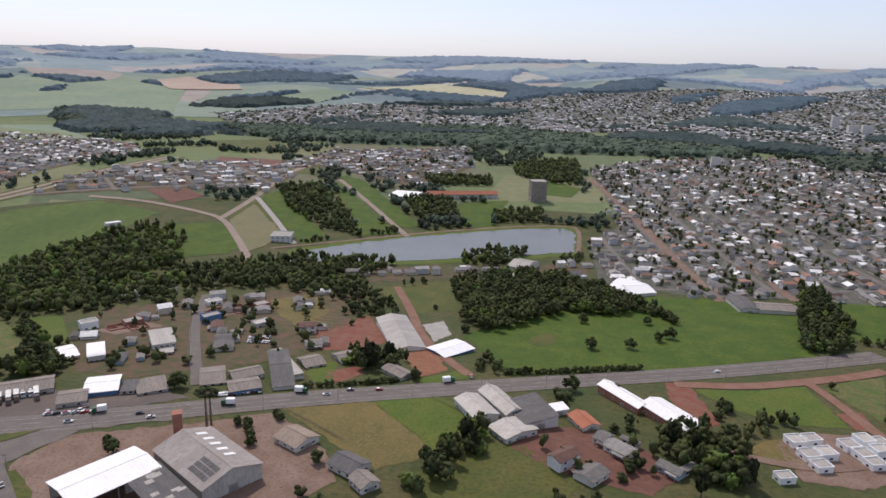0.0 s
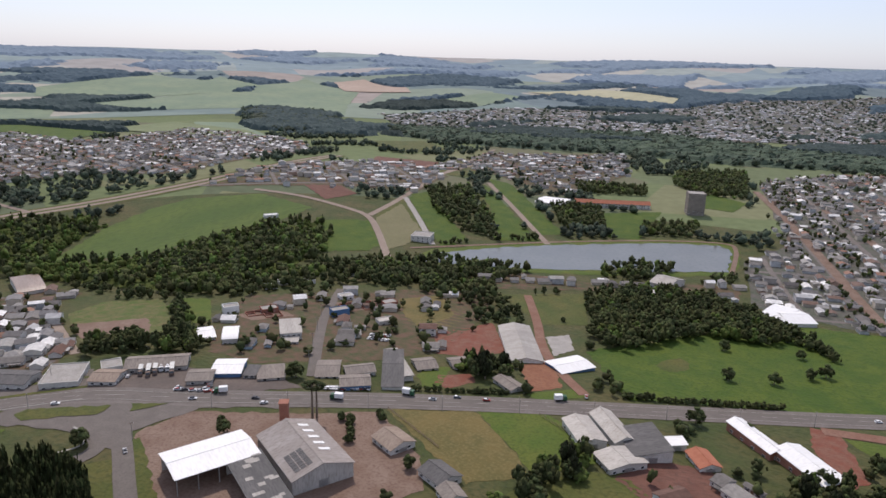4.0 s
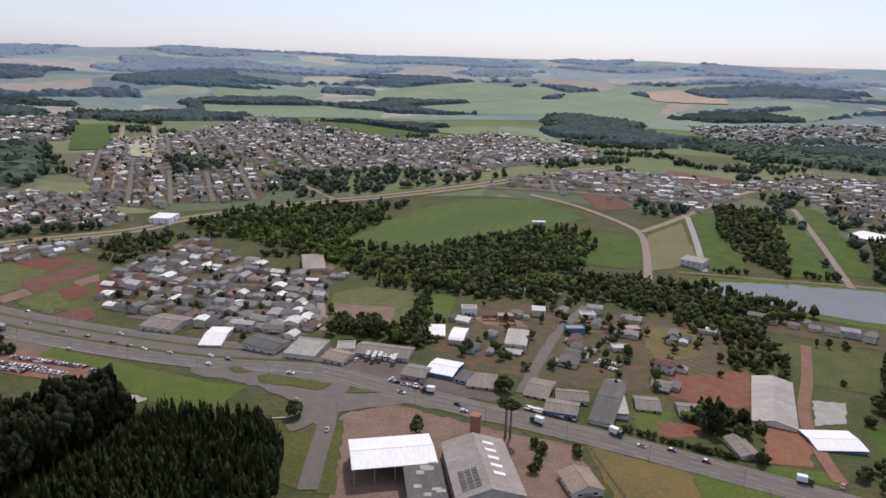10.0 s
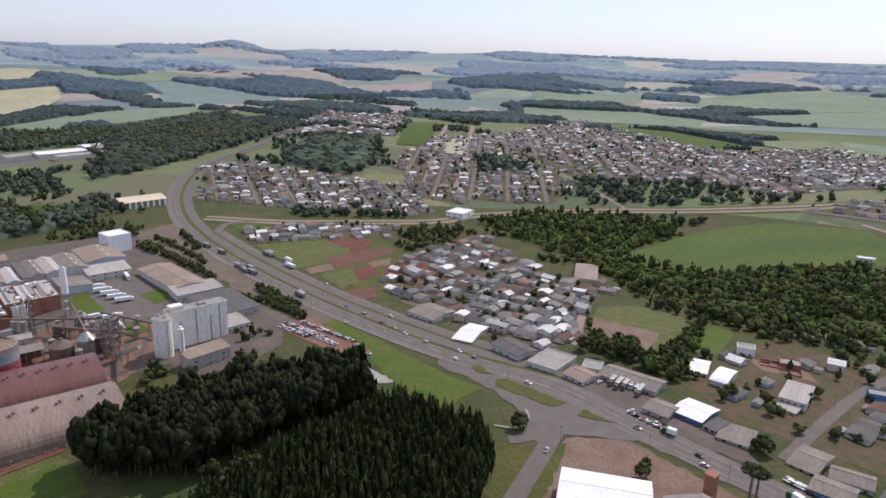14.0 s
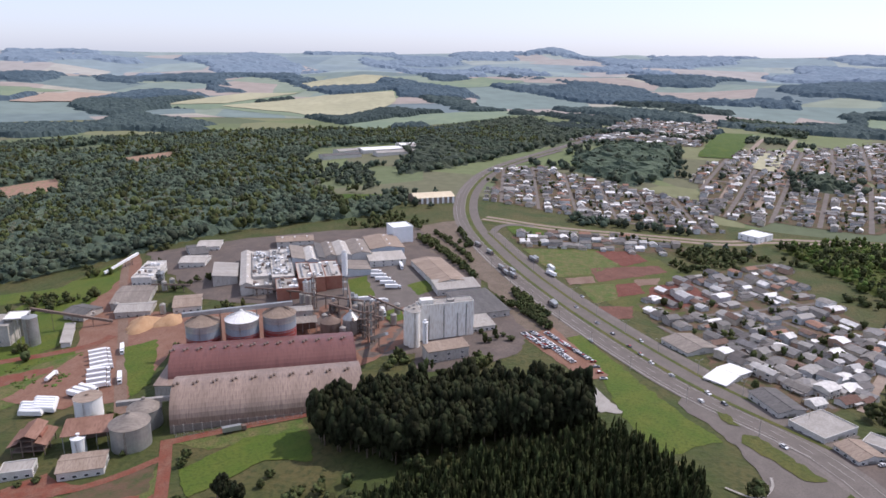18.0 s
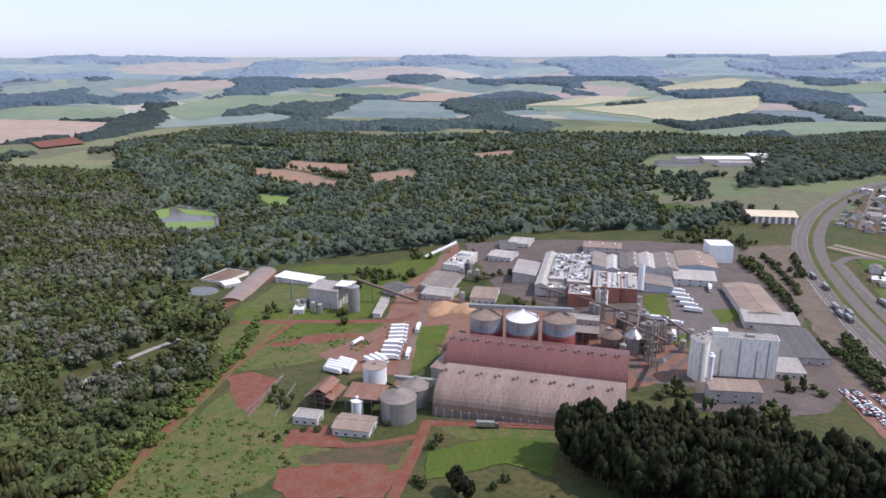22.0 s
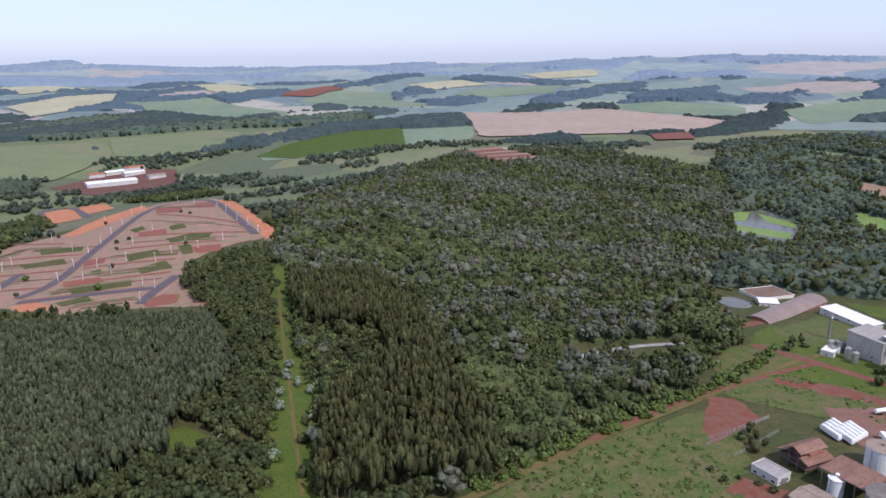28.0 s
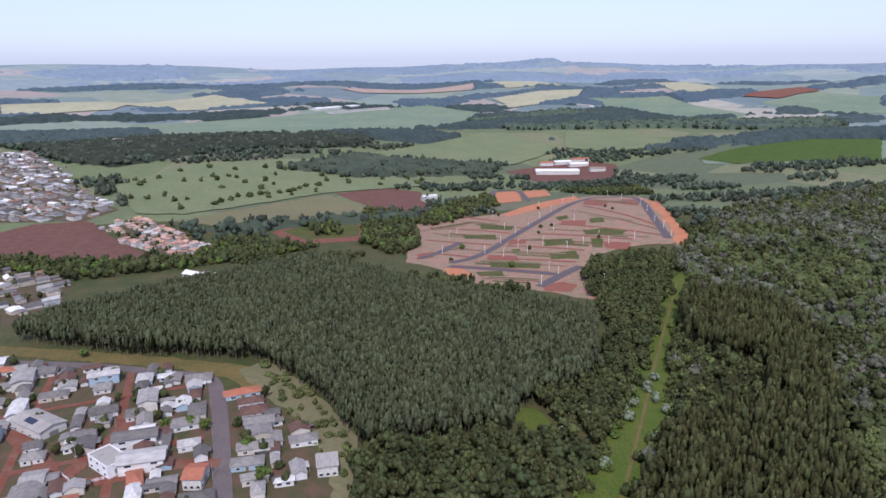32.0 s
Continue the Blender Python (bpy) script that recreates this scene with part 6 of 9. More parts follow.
hem = np.array(subdivided([(-70, -108), (-127, -162), (-178, -202), (-240, -249), (-290, -300)], 3.2))
hem = hem + np.random.RandomState(71).uniform(-1, 1, hem.shape) * 4.5 + (-3.5, -5)
stand("edge_bushes", hem, BROAD, LEAFLIGHT, "fresh green growth along the forest edge", (2.5, 7), (2.0, 4.2), 0.05, seed=72, trunk=False, category="bushes")
ROUGH = scatter([(-76.1, -103.5), (-119.7, -149.0), (-175.1, -187.1), (-195.7, -162.1), (-196.7, -131.0), (-181.0, -102.9)], 4.2, 91, (), 0.5)
tuft = np.random.RandomState(9).rand(len(ROUGH)) + 0.35 * np.sin(ROUGH[:, 0] / 9) * np.sin(ROUGH[:, 1] / 7)
stand("meadow_bushes", ROUGH[tuft < 0.42], BROADFAR, LEAFLIGHT, "low green bushes on the rough meadow", (0.4, 1.5), (1.0, 2.8), 0.0, seed=92, trunk=False, category="bushes")
stand("meadow_bushes", ROUGH[tuft > 0.92], BROADFAR, LEAFOLIVE, "dry olive tussocks on the rough meadow", (0.5, 2.2), (0.9, 2.4), 0.0, seed=93, trunk=False, category="bushes")
WORKSGRASS = scatter([(-239, -278), (-307, -270), (-350, -212), (-316, -190), (-268, -201), (-227, -226)], 5.0, 97, (), 0.5)
stand("meadow_bushes", WORKSGRASS[clumps_of(WORKSGRASS)], BROADFAR, LEAFLIGHT, "low weeds on the works meadow", (0.4, 1.3), (1.0, 2.6), 0.0, seed=98, trunk=False, category="bushes")
FRINGE = [(231.2, -95.4), (197.5, -95.1), (141.1, -76.2), (105.4, -59.3), (81.8, -31.0), (111.4, -42.0), (156.1, -59.4), (189.3, -68.4)]
brush = scatter(FRINGE, 5.5, 95, (), 0.5)
stand("fringe_bushes", brush[np.random.RandomState(5).rand(len(brush)) < 0.45], BROAD, LEAFOLIVE, "bushes between the bungalows and the wood", (1.5, 5), (1.4, 3.2), 0.05, seed=96, trunk=False, category="bushes")


# ---- single buildings ----
def box(w, d, z0, z1, x=0.0, y=0.0):
    a, b = w / 2, d / 2
    v = [(x - a, y - b, z0), (x + a, y - b, z0), (x + a, y + b, z0), (x - a, y + b, z0), (x - a, y - b, z1), (x + a, y - b, z1), (x + a, y + b, z1), (x - a, y + b, z1)]
    return v, [(3, 2, 1, 0), (4, 5, 6, 7), (0, 1, 5, 4), (1, 2, 6, 5), (2, 3, 7, 6), (3, 0, 4, 7)]


def merged(*pieces):
    v, f = [], []
    for a, b in pieces:
        f += [tuple(i + len(v) for i in q) for q in b]
        v += list(a)
    return v, f


def part(name, geo, material, parent, label=""):
    return link_mesh(name, geo[0], geo[1], material, parent, label)


def root(name, x, y, turn, label, category, group="", z=None):
    ob = new(name)
    ob.empty_display_size = 0.5
    ob.matrix_world = Matrix.Translation((x, y, float(gz(x, y)) if z is None else z)) @ Matrix.Rotation(turn, 4, "Z")
    return tagged(ob, label if len(label.split()) > 3 else label + " beside the yard", category, group)


def tube(r0, r1, z0, z1, n=16, x=0.0, y=0.0, cap=True):
    v, f = [], []
    for r, z in ((r0, z0), (r1, z1)):
        v += [(x + r * math.cos(6.2832 * i / n), y + r * math.sin(6.2832 * i / n), z) for i in range(n)]
    f = [(i, (i + 1) % n, n + (i + 1) % n, n + i) for i in range(n)]
    if cap:
        f += [tuple(range(n, 2 * n)), tuple(range(n - 1, -1, -1))]
    return v, f


def beam(p, q, w=0.4, h=0.4):
    """A straight bar between two points."""
    p, q = Vector(p), Vector(q)
    t = (q - p).normalized()
    s = t.cross(Vector((0, 0, 1)))
    s = s.normalized() * w / 2 if s.length > 1e-3 else Vector((w / 2, 0, 0))
    u = s.cross(t).normalized() * h / 2
    v = [tuple(o + a * s + b * u) for o in (p, q) for a, b in ((-1, -1), (1, -1), (1, 1), (-1, 1))]
    return v, [(0, 1, 2, 3), (7, 6, 5, 4), (0, 4, 5, 1), (1, 5, 6, 2), (2, 6, 7, 3), (3, 7, 4, 0)]


def sheetroof(L, W, h, rise, kind, over=0.6, t=0.25):
    """Roof of a hall whose ridge runs along x."""
    n = 12 if kind == "arch" else 2
    X, Y = L / 2 + over, W / 2 + over
    v, f = [], []
    for sx in (-X, X):
        for i in range(n + 1):
            u = -1 + 2 * i / n
            z = h + (rise * (1 - abs(u)) if kind == "gable" else rise * (u + 1) / 2 if kind == "mono" else rise * math.sqrt(max(0.0, 1 - u * u * 0.97)) - rise * 0.15 if kind == "arch" else 0.0)
            v += [(sx, u * Y, z), (sx, u * Y, z + t)]
    m = 2 * (n + 1)
    for i in range(n):
        a, b, c, d = 2 * i, 2 * i + 2, m + 2 * i + 2, m + 2 * i
        f += [(a + 1, d + 1, c + 1, b + 1), (a, b, c, d), (a, a + 1, b + 1, b), (d, c, c + 1, d + 1)]
    f += [(0, m, m + 1, 1), (2 * n, 2 * n + 1, m + 2 * n + 1, m + 2 * n)]
    return v, f


METAL = surf("grey metal sheet roof", (0.31, 0.285, 0.255), (0.41, 0.38, 0.34), (0.235, 0.21, 0.185), 6, 0.6, rough=0.6, stretch=(1, 0.15, 1))
WHITEMETAL = surf("white painted sheet roof", (0.78, 0.77, 0.75), (0.84, 0.83, 0.81), (0.7, 0.68, 0.65), 8, 0.8, rough=0.55, stretch=(1, 0.15, 1))
PALEROOF = surf("dull pale sheet roof", (0.4, 0.365, 0.32), (0.5, 0.465, 0.42), (0.28, 0.245, 0.21), 5, 0.6, rough=0.6, stretch=(1, 0.15, 1))
OLDROOF = surf("stained fibre cement roof", (0.21, 0.18, 0.155), (0.29, 0.25, 0.215), (0.155, 0.13, 0.11), 5, 0.7, stretch=(1, 0.2, 1))
DARKROOF = surf("dark weathered roof", (0.11, 0.105, 0.1), (0.15, 0.14, 0.135), (0.08, 0.075, 0.075), 5, 0.7, stretch=(1, 0.2, 1))
TANROOF = surf("brown stained roof", (0.26, 0.2, 0.155), (0.34, 0.27, 0.215), (0.2, 0.145, 0.11), 5, 0.6, stretch=(1, 0.2, 1))
RUSTROOF = surf("rust red sheet roof", (0.14, 0.052, 0.042), (0.172, 0.07, 0.057), (0.11, 0.043, 0.036), 10, 0.7, rough=0.42, spec=0.55, stretch=(0.7, 0.1, 0.1))
STAINROOF = surf("grey brown stained arched roof", (0.23, 0.165, 0.125), (0.31, 0.225, 0.175), (0.15, 0.1, 0.078), 5, 0.5, rough=0.42, spec=0.6, stretch=(0.8, 0.1, 0.1))
REDTILE = surf("orange red clay tile roof", (0.36, 0.13, 0.075), (0.42, 0.17, 0.1), (0.28, 0.1, 0.06), 3, 0.4)
PLASTER = surf("white rendered wall", (0.55, 0.53, 0.49), (0.64, 0.62, 0.58), (0.44, 0.41, 0.37), 5, 0.6)
GREYWALL = surf("stained grey wall", (0.42, 0.395, 0.36), (0.52, 0.49, 0.45), (0.3, 0.27, 0.235), 6, 0.7, stretch=(1, 1, 0.25))
PALEWALL = surf("pale grey concrete tower wall", (0.8, 0.77, 0.7), (0.86, 0.84, 0.78), (0.6, 0.53, 0.43), 9, 0.9, stretch=(1, 1, 0.2))
BRICK = surf("red brick wall", (0.3, 0.13, 0.09), (0.36, 0.17, 0.12), (0.24, 0.1, 0.07), 4, 0.4)
BLUEWALL = surf("blue painted front", (0.08, 0.16, 0.3), (0.1, 0.19, 0.34), (0.06, 0.12, 0.24), 3, 0.4)
STEEL = surf("galvanised steel", (0.36, 0.365, 0.36), (0.45, 0.45, 0.44), (0.28, 0.28, 0.27), 3, 0.4, rough=0.45, metal=0.6)
RUST = surf("rusty brown steel", (0.17, 0.125, 0.1), (0.22, 0.165, 0.135), (0.12, 0.085, 0.065), 3, 0.4)
WHITEPAINT = surf("white paint", (0.8, 0.8, 0.79), (0.86, 0.86, 0.86), (0.72, 0.72, 0.7), 4, 0.5, rough=0.5)
SILOBLUE = surf("blue grey painted silo sheet", (0.25, 0.29, 0.33), (0.31, 0.35, 0.39), (0.21, 0.235, 0.26), 4, 0.5, rough=0.5)
BANDRED = surf("dark red silo paint", (0.26, 0.05, 0.045), (0.3, 0.075, 0.065), (0.2, 0.045, 0.04), 4, 0.5, rough=0.5)
RUBBER = surf("black rubber", (0.02, 0.02, 0.02), (0.03, 0.03, 0.03), (0.015, 0.015, 0.015), 1, 0.2)


SIZES = {}


def windows(ob, L, W, h, n, sides=(0, 2), storey=3.2):
    """Framed panes on the long sides (0, 2) and ends (1, 3)."""
    for side in sides:
        length, off = (L, W / 2) if side in (0, 2) else (W, L / 2)
        k = n if side in (0, 2) else max(1, int(n * W / L))
        for s in range(max(1, int((h + 0.4) // storey))):
            for i in range(k):
                x = -length / 2 + length * (i + 0.5) / k
                w, z = min(1.8, length / k * 0.55), storey * s + 1.1
                turn = Matrix.Rotation(math.pi / 2 * side, 4, "Z")
                gv, gf = merged(box(w + 0.2, 0.14, z - 0.1, z, x, -off - 0.05), box(w + 0.2, 0.14, z + 1.2, z + 1.3, x, -off - 0.05), box(0.1, 0.14, z, z + 1.2, x - w / 2 - 0.05, -off - 0.05), box(0.1, 0.14, z, z + 1.2, x + w / 2 + 0.05, -off - 0.05), box(w, 0.06, z, z + 1.2, x, -off - 0.03))
                f = link_mesh("window", gv, gf, [WHITEPAINT, GLASS], ob, index=[0] * 24 + [1] * 6)
                f.matrix_local = turn


def hall(name, abc, h, label, roof="gable", rise=2.0, wall=PLASTER, cover=METAL, n=4, category="building", door=True, across=False, open_sides=False, group="", vents=0):
    """A building from three corners of its eaves: ridge along the first side, or across it."""
    a, b, c = [Vector(p) for p in abc[:3]]
    u = (b - a).normalized()
    v = Vector((-u.y, u.x))
    W = (c - b).dot(v)
    L = (b - a).length
    mid = (a + b) / 2 + v * W / 2
    if W < 0:
        W = -W
    turn = math.atan2(u.y, u.x)
    if across:
        L, W, turn = W, L, turn + math.pi / 2
    z = min(float(gz(*p)) for p in (a, b, c, tuple(mid)))
    SPOTS.append((mid.x, mid.y, 0.5 * math.hypot(L, W)))
    ob = root(name, mid.x, mid.y, turn, label, category, group, z=z)
    SIZES[ob.name] = (L, W)
    if open_sides:
        for i in range(5):
            for s in (-1, 1):
                part("post", box(0.35, 0.35, -1.5, h, -L / 2 + 0.4 + (L - 0.8) * i / 4, s * (W / 2 - 0.3)), STEEL, ob)
        part("back_wall", box(L - 0.6, 0.2, -1.5, h - 0.1, 0, W / 2 - 0.7), wall, ob)
    else:
        pieces = [box(L, W, -3, h)]
        if roof in ("gable", "arch", "mono"):
            k = 12 if roof == "arch" else 2
            for s in (-1, 1):
                x = s * L / 2
                prof = []
                for i in range(k + 1):
                    q = -1 + 2 * i / k
                    prof.append((q * W / 2, h - 0.05 + (rise * (1 - abs(q)) if roof == "gable" else rise * (q + 1) / 2 if roof == "mono" else max(0.0, rise * math.sqrt(max(0.0, 1 - q * q)) - rise * 0.15))))
                vv = [(x - s * 0.2 * t, p[0], p[1]) for t in (0, 1) for p in [(-W / 2, h - 0.2)] + prof + [(W / 2, h - 0.2)]]
                m = len(vv) // 2
                ff = [tuple(range(m)), tuple(range(2 * m - 1, m - 1, -1))] + [(i, i + m, (i + 1) % m + m, (i + 1) % m) for i in range(m)]
                pieces.append((vv, ff))
        part("wall", merged(*pieces), wall, ob)
        if n:
            windows(ob, L, W, min(h, 9.0), min(n, 4), (0, 1, 2, 3) if L < 25 else (0, 2))
        if door:
            dw, dh = min(4.0, W * 0.4), min(h * 0.75, 3.8)
            part("door", merged(box(0.16, dw, -0.5, dh, L / 2 + 0.06, 0), box(0.24, 0.15, -0.5, dh + 0.15, L / 2 + 0.06, dw / 2 + 0.07), box(0.24, 0.15, -0.5, dh + 0.15, L / 2 + 0.06, -dw / 2 - 0.07)), STEEL, ob, "grey metal door")
    if roof == "flat":
        part("roof", merged(box(L - 0.3, W - 0.3, h, h + 0.15)), cover, ob)
        part("parapet", merged(box(L + 0.2, 0.3, h - 0.2, h + 0.7, 0, W / 2), box(L + 0.2, 0.3, h - 0.2, h + 0.7, 0, -W / 2), box(0.3, W - 0.32, h - 0.2, h + 0.7, L / 2, 0), box(0.3, W - 0.32, h - 0.2, h + 0.7, -L / 2, 0)), wall, ob)
    else:
        r = part("roof", sheetroof(L, W, h, rise, roof), cover, ob)
        if roof == "gable":
            part("ridge_cap", box(L + 1.3, 0.6, h + rise + 0.2, h + rise + 0.36), cover, ob)
        for i in range(vents):
            x = -L / 2 + L * (i + 0.5) / vents
            g = part("roof_vent", merged(tube(0.55, 0.55, h + rise * 0.8, h + rise * 0.86 + 0.8, 10, x, -W * 0.1), tube(0.9, 0.2, h + rise * 0.86 + 0.8, h + rise * 0.86 + 1.3, 10, x, -W * 0.1)), WHITEPAINT, ob)
    return ob


def silo(x, y, r, h, label, cone_h=4.0, lower=None, body=STEEL, cap=STEEL, name="silo", group=""):
    ob = root(name, x, y, 0.4, label, "silo", group)
    SPOTS.append((x, y, r))
    if lower:
        part("base_band", tube(r + 0.03, r + 0.03, -2, h * 0.6, 32), lower, ob, "dark red painted band")
    rings = [tube(r + 0.06, r + 0.06, h * k / 9 - 0.12, h * k / 9 + 0.12, 32) for k in range(1, 10)]
    part("body", tube(r, r, -2, h, 32), body, ob)
    if lower:
        part("top_band", tube(r + 0.03, r + 0.03, h * 0.8, h, 32), STEEL, ob, "bare grey top band")
    for hoop in rings[: 9 if lower else 3]:
        part("hoop", hoop, body, ob)
    part("roof", tube(r + 0.4, 0.9, h, h + cone_h, 32), cap, ob)
    for a in [i * 6.2832 / 20 for i in range(20 if lower else 0)]:
        part("roof_rib", beam((math.cos(a) * (r + 0.3), math.sin(a) * (r + 0.3), h + 0.25), (math.cos(a), math.sin(a), h + cone_h + 0.1), 0.25, 0.2), cap, ob)
    part("roof_cap", tube(1.1, 0.9, h + cone_h - 0.2, h + cone_h + 1.0, 12), cap, ob)
    part("ladder", merged(beam((r + 0.5, -0.3, 0), (r + 0.5, -0.3, h), 0.1, 0.1), beam((r + 0.5, 0.3, 0), (r + 0.5, 0.3, h), 0.1, 0.1), *[beam((r + 0.5, -0.3, k), (r + 0.5, 0.3, k), 0.08, 0.08) for k in range(1, int(h))]), RUST, ob)
    return ob


def conveyor(p, q, label, w=2.2, legs=4, cover=STEEL):
    """A covered belt bridge on trestles between two points (x, y, height over ground)."""
    a, b = Vector((p[0], p[1], float(gz(p[0], p[1])) + p[2])), Vector((q[0], q[1], float(gz(q[0], q[1])) + q[2]))
    ob = root("conveyor", p[0], p[1], 0, label, "conveyor")
    o = Vector(ob.matrix_world.translation)
    part("gallery", beam(a - o, b - o, w, w), cover, ob)
    for i in range(1, legs + 1):
        c = a.lerp(b, i / (legs + 1)) - o
        g = float(gz(c.x + o.x, c.y + o.y)) - o.z
        if c.z - g > 2.5:
            part("trestle", merged(beam((c.x - 1.2, c.y - 1.2, g - 0.5), (c.x - 0.4, c.y - 0.4, c.z - 0.8), 0.35, 0.35), beam((c.x + 1.2, c.y + 1.2, g - 0.5), (c.x + 0.4, c.y + 0.4, c.z - 0.8), 0.35, 0.35), beam((c.x - 0.9, c.y - 0.9, (g + c.z) / 2), (c.x + 0.9, c.y + 0.9, (g + c.z) / 2), 0.25, 0.25)), RUST, ob)
    return ob


def lattice(x, y, w, h, label, material=RUST, floors=5, name="process_tower"):
    ob = root(name, x, y, 0.5, label, "tower")
    for sx in (-1, 1):
        for sy in (-1, 1):
            part("leg", beam((sx * w / 2, sy * w / 2, -1), (sx * w / 2, sy * w / 2, h), 0.35, 0.35), material, ob)
    for k in range(1, floors + 1):
        z = h * k / floors
        part("platform", merged(box(w + 0.8, w + 0.8, z - 0.15, z), beam((-w / 2, -w / 2, z - h / floors), (w / 2, -w / 2, z), 0.2, 0.2), beam((-w / 2, w / 2, z), (w / 2, w / 2, z - h / floors), 0.2, 0.2), beam((-w / 2, -w / 2, z), (-w / 2, w / 2, z - h / floors), 0.2, 0.2)), material, ob)
    part("elevator_leg", box(w * 0.35, w * 0.35, -1, h + 2.5), STEEL, ob)
    return ob


# ---- factory ----


def arched_store(ridge_a, ridge_b, half, h, label, cover, vents=10):
    """A long barrel-roofed store, from its ridge line."""
    a, b = Vector(ridge_a), Vector(ridge_b)
    u = (b - a).normalized()
    m = (a + b) / 2
    L = (b - a).length
    SPOTS.extend([(a.x + (b.x - a.x) * i / 8, a.y + (b.y - a.y) * i / 8, half) for i in range(9)])
    ob = root("storage_shed", m.x, m.y, math.atan2(u.y, u.x), label, "shed")
    n, t = 20, 0.35
    prof = [(-half * math.cos(math.pi * i / n), 2.5 + (h - 2.5) * math.sin(math.pi * i / n) ** 0.8) for i in range(n + 1)]
    v, f = [], []
    for x in (-L / 2, L / 2):
        for y, z in prof:
            v += [(x, y, z), (x, y * 0.985, z - t)]
    k = 2 * (n + 1)
    for i in range(n):
        p, q = 2 * i, 2 * i + 2
        f += [(p, q, q + k, p + k), (p + 1, p + k + 1, q + k + 1, q + 1), (p, p + 1, q + 1, q), (p + k, q + k, q + k + 1, p + k + 1)]
    part("roof", (v, f), cover, ob)
    for j in range(17):
        x = -L / 2 + 0.5 + (L - 1) * j / 16
        rv, rf = [], []
        for y, z in prof[1:-1]:
            rv += [(x - 0.12, y * 1.003, z + 0.02), (x + 0.12, y * 1.003, z + 0.02), (x + 0.12, y * 1.003, z + 0.07), (x - 0.12, y * 1.003, z + 0.07)]
        for k2 in range(len(prof) - 3):
            rf += [(4 * k2 + q, 4 * k2 + (q + 1) % 4, 4 * k2 + 4 + (q + 1) % 4, 4 * k2 + 4 + q) for q in range(4)]
        part("rib", (rv, rf), cover, ob)
    for s in (-1, 1):
        part("side_wall", box(L, 0.4, -4, 2.6, 0, s * (half - 0.1)), OLDROOF, ob)
        e = [(s * (L / 2 - 0.4), y * 0.98, z - 0.3) for y, z in prof] + [(s * (L / 2 - 0.4), half * 0.98, -4), (s * (L / 2 - 0.4), -half * 0.98, -4)]
        part("end_wall", (e + [(x - s * 0.3, y, z) for x, y, z in e], [tuple(range(len(e))), tuple(range(2 * len(e) - 1, len(e) - 1, -1))]), GREYWALL, ob)
    for i in range(22):
        part("buttress", box(0.5, 0.9, -3, 2.9, -L / 2 + 2 + (L - 4) * i / 21, -half - 0.4), CONCRETE, ob)
    for i in range(vents):
        x = -L / 2 + L * (i + 0.5) / vents
        for y in (-2.2, -4.0):
            part("roof_vent", merged(tube(0.6, 0.6, h - 0.6, h + 0.7, 10, x + y, y), tube(1.0, 0.2, h + 0.7, h + 1.3, 10, x + y, y)), RUST, ob)
    return ob


arched_store((-281.1, -96.1), (-327.8, -5.9), 21.0, 17.0, "long barrel-roofed store with stained grey brown sheets", STAINROOF)
arched_store((-321.5, -125.0), (-371, -27), 21.0, 17.0, "long barrel-roofed store with rust red sheets", RUSTROOF, 14)
for p, cap in (((-358, -127), TANROOF), ((-368, -104), WHITEMETAL), ((-380, -83), TANROOF)):
    silo(*p, 10.8, 23.0, "corrugated blue grey silo with dark red base band", 5.0, BANDRED, SILOBLUE, cap, group="silos behind the store")
conveyor((*(-353, -138), 29.0), (*(-384, -75), 29.0), "long grey conveyor bridge over the silos", 2.6, 5)
hall("concrete_mill", [(-401, 8), (-421, 41), (-431, 41)], 25.0, "tall pale concrete mill block with stained walls", "flat", 0, PALEWALL, CONCRETE, 0, "building", door=False)
mill = next(o for o in bpy.data.objects if o.name == "concrete_mill")
mill_l, mill_w = SIZES[mill.name]
for i, x in enumerate((-0.32, -0.05, 0.2, 0.36)):
    for side in (-1, 1):
        part("downpipe", box(0.5, 0.4, 0, 24 if i % 2 else 18, mill_l * x, side * (mill_w / 2 + 0.25)), STEEL, mill)
part("roof_house", box(mill_l * 0.22, mill_w * 0.7, 25, 28.5, -mill_l * 0.34), PALEWALL, mill)
part("roof_house", box(mill_l * 0.12, mill_w * 0.4, 25, 26.8, mill_l * 0.1), CONCRETE, mill)
part("rail", merged(beam((-mill_l * 0.48, mill_w * 0.46, 26.6), (mill_l * 0.48, mill_w * 0.46, 26.6), 0.15, 0.15), beam((-mill_l * 0.48, -mill_w * 0.46, 26.6), (mill_l * 0.48, -mill_w * 0.46, 26.6), 0.15, 0.15)), STEEL, mill)
for p in ((-396, 3), (-400, 5), (-393, 7)):
    silo(*p, 4.0, 25.0, "slim pale concrete silo beside the mill", 1.2, None, PALEWALL, CONCRETE, group="slim silos at the mill")
silo(*(-377, 19), 1.6, 24.0, "white exhaust stack", 0.6, None, WHITEPAINT, WHITEPAINT, name="exhaust_stack")
hall("loading_roof", [(-367, 24), (-383, 46), (-393, 41)], 8.0, "low brown-roofed loading building by the mill", "mono", 1.5, GREYWALL, TANROOF, 3)
silo(*(-404, -57), 7.0, 9.0, "rusty round tank with conical roof", 4.0, None, RUST, RUST, name="round_tank")
silo(*(-407, -43), 5.5, 11.0, "grey hopper tank", 5.0, None, STEEL, STEEL, name="round_tank")
for p, w, h in (((-393, -23), 4, 28), ((-400, -30), 3, 24), ((-446, -88), 3.2, 26), ((-417, -28), 3.2, 20)):
    lattice(*p, w, h, "steel process tower with platforms and elevator leg", STEEL if h > 35 else RUST)
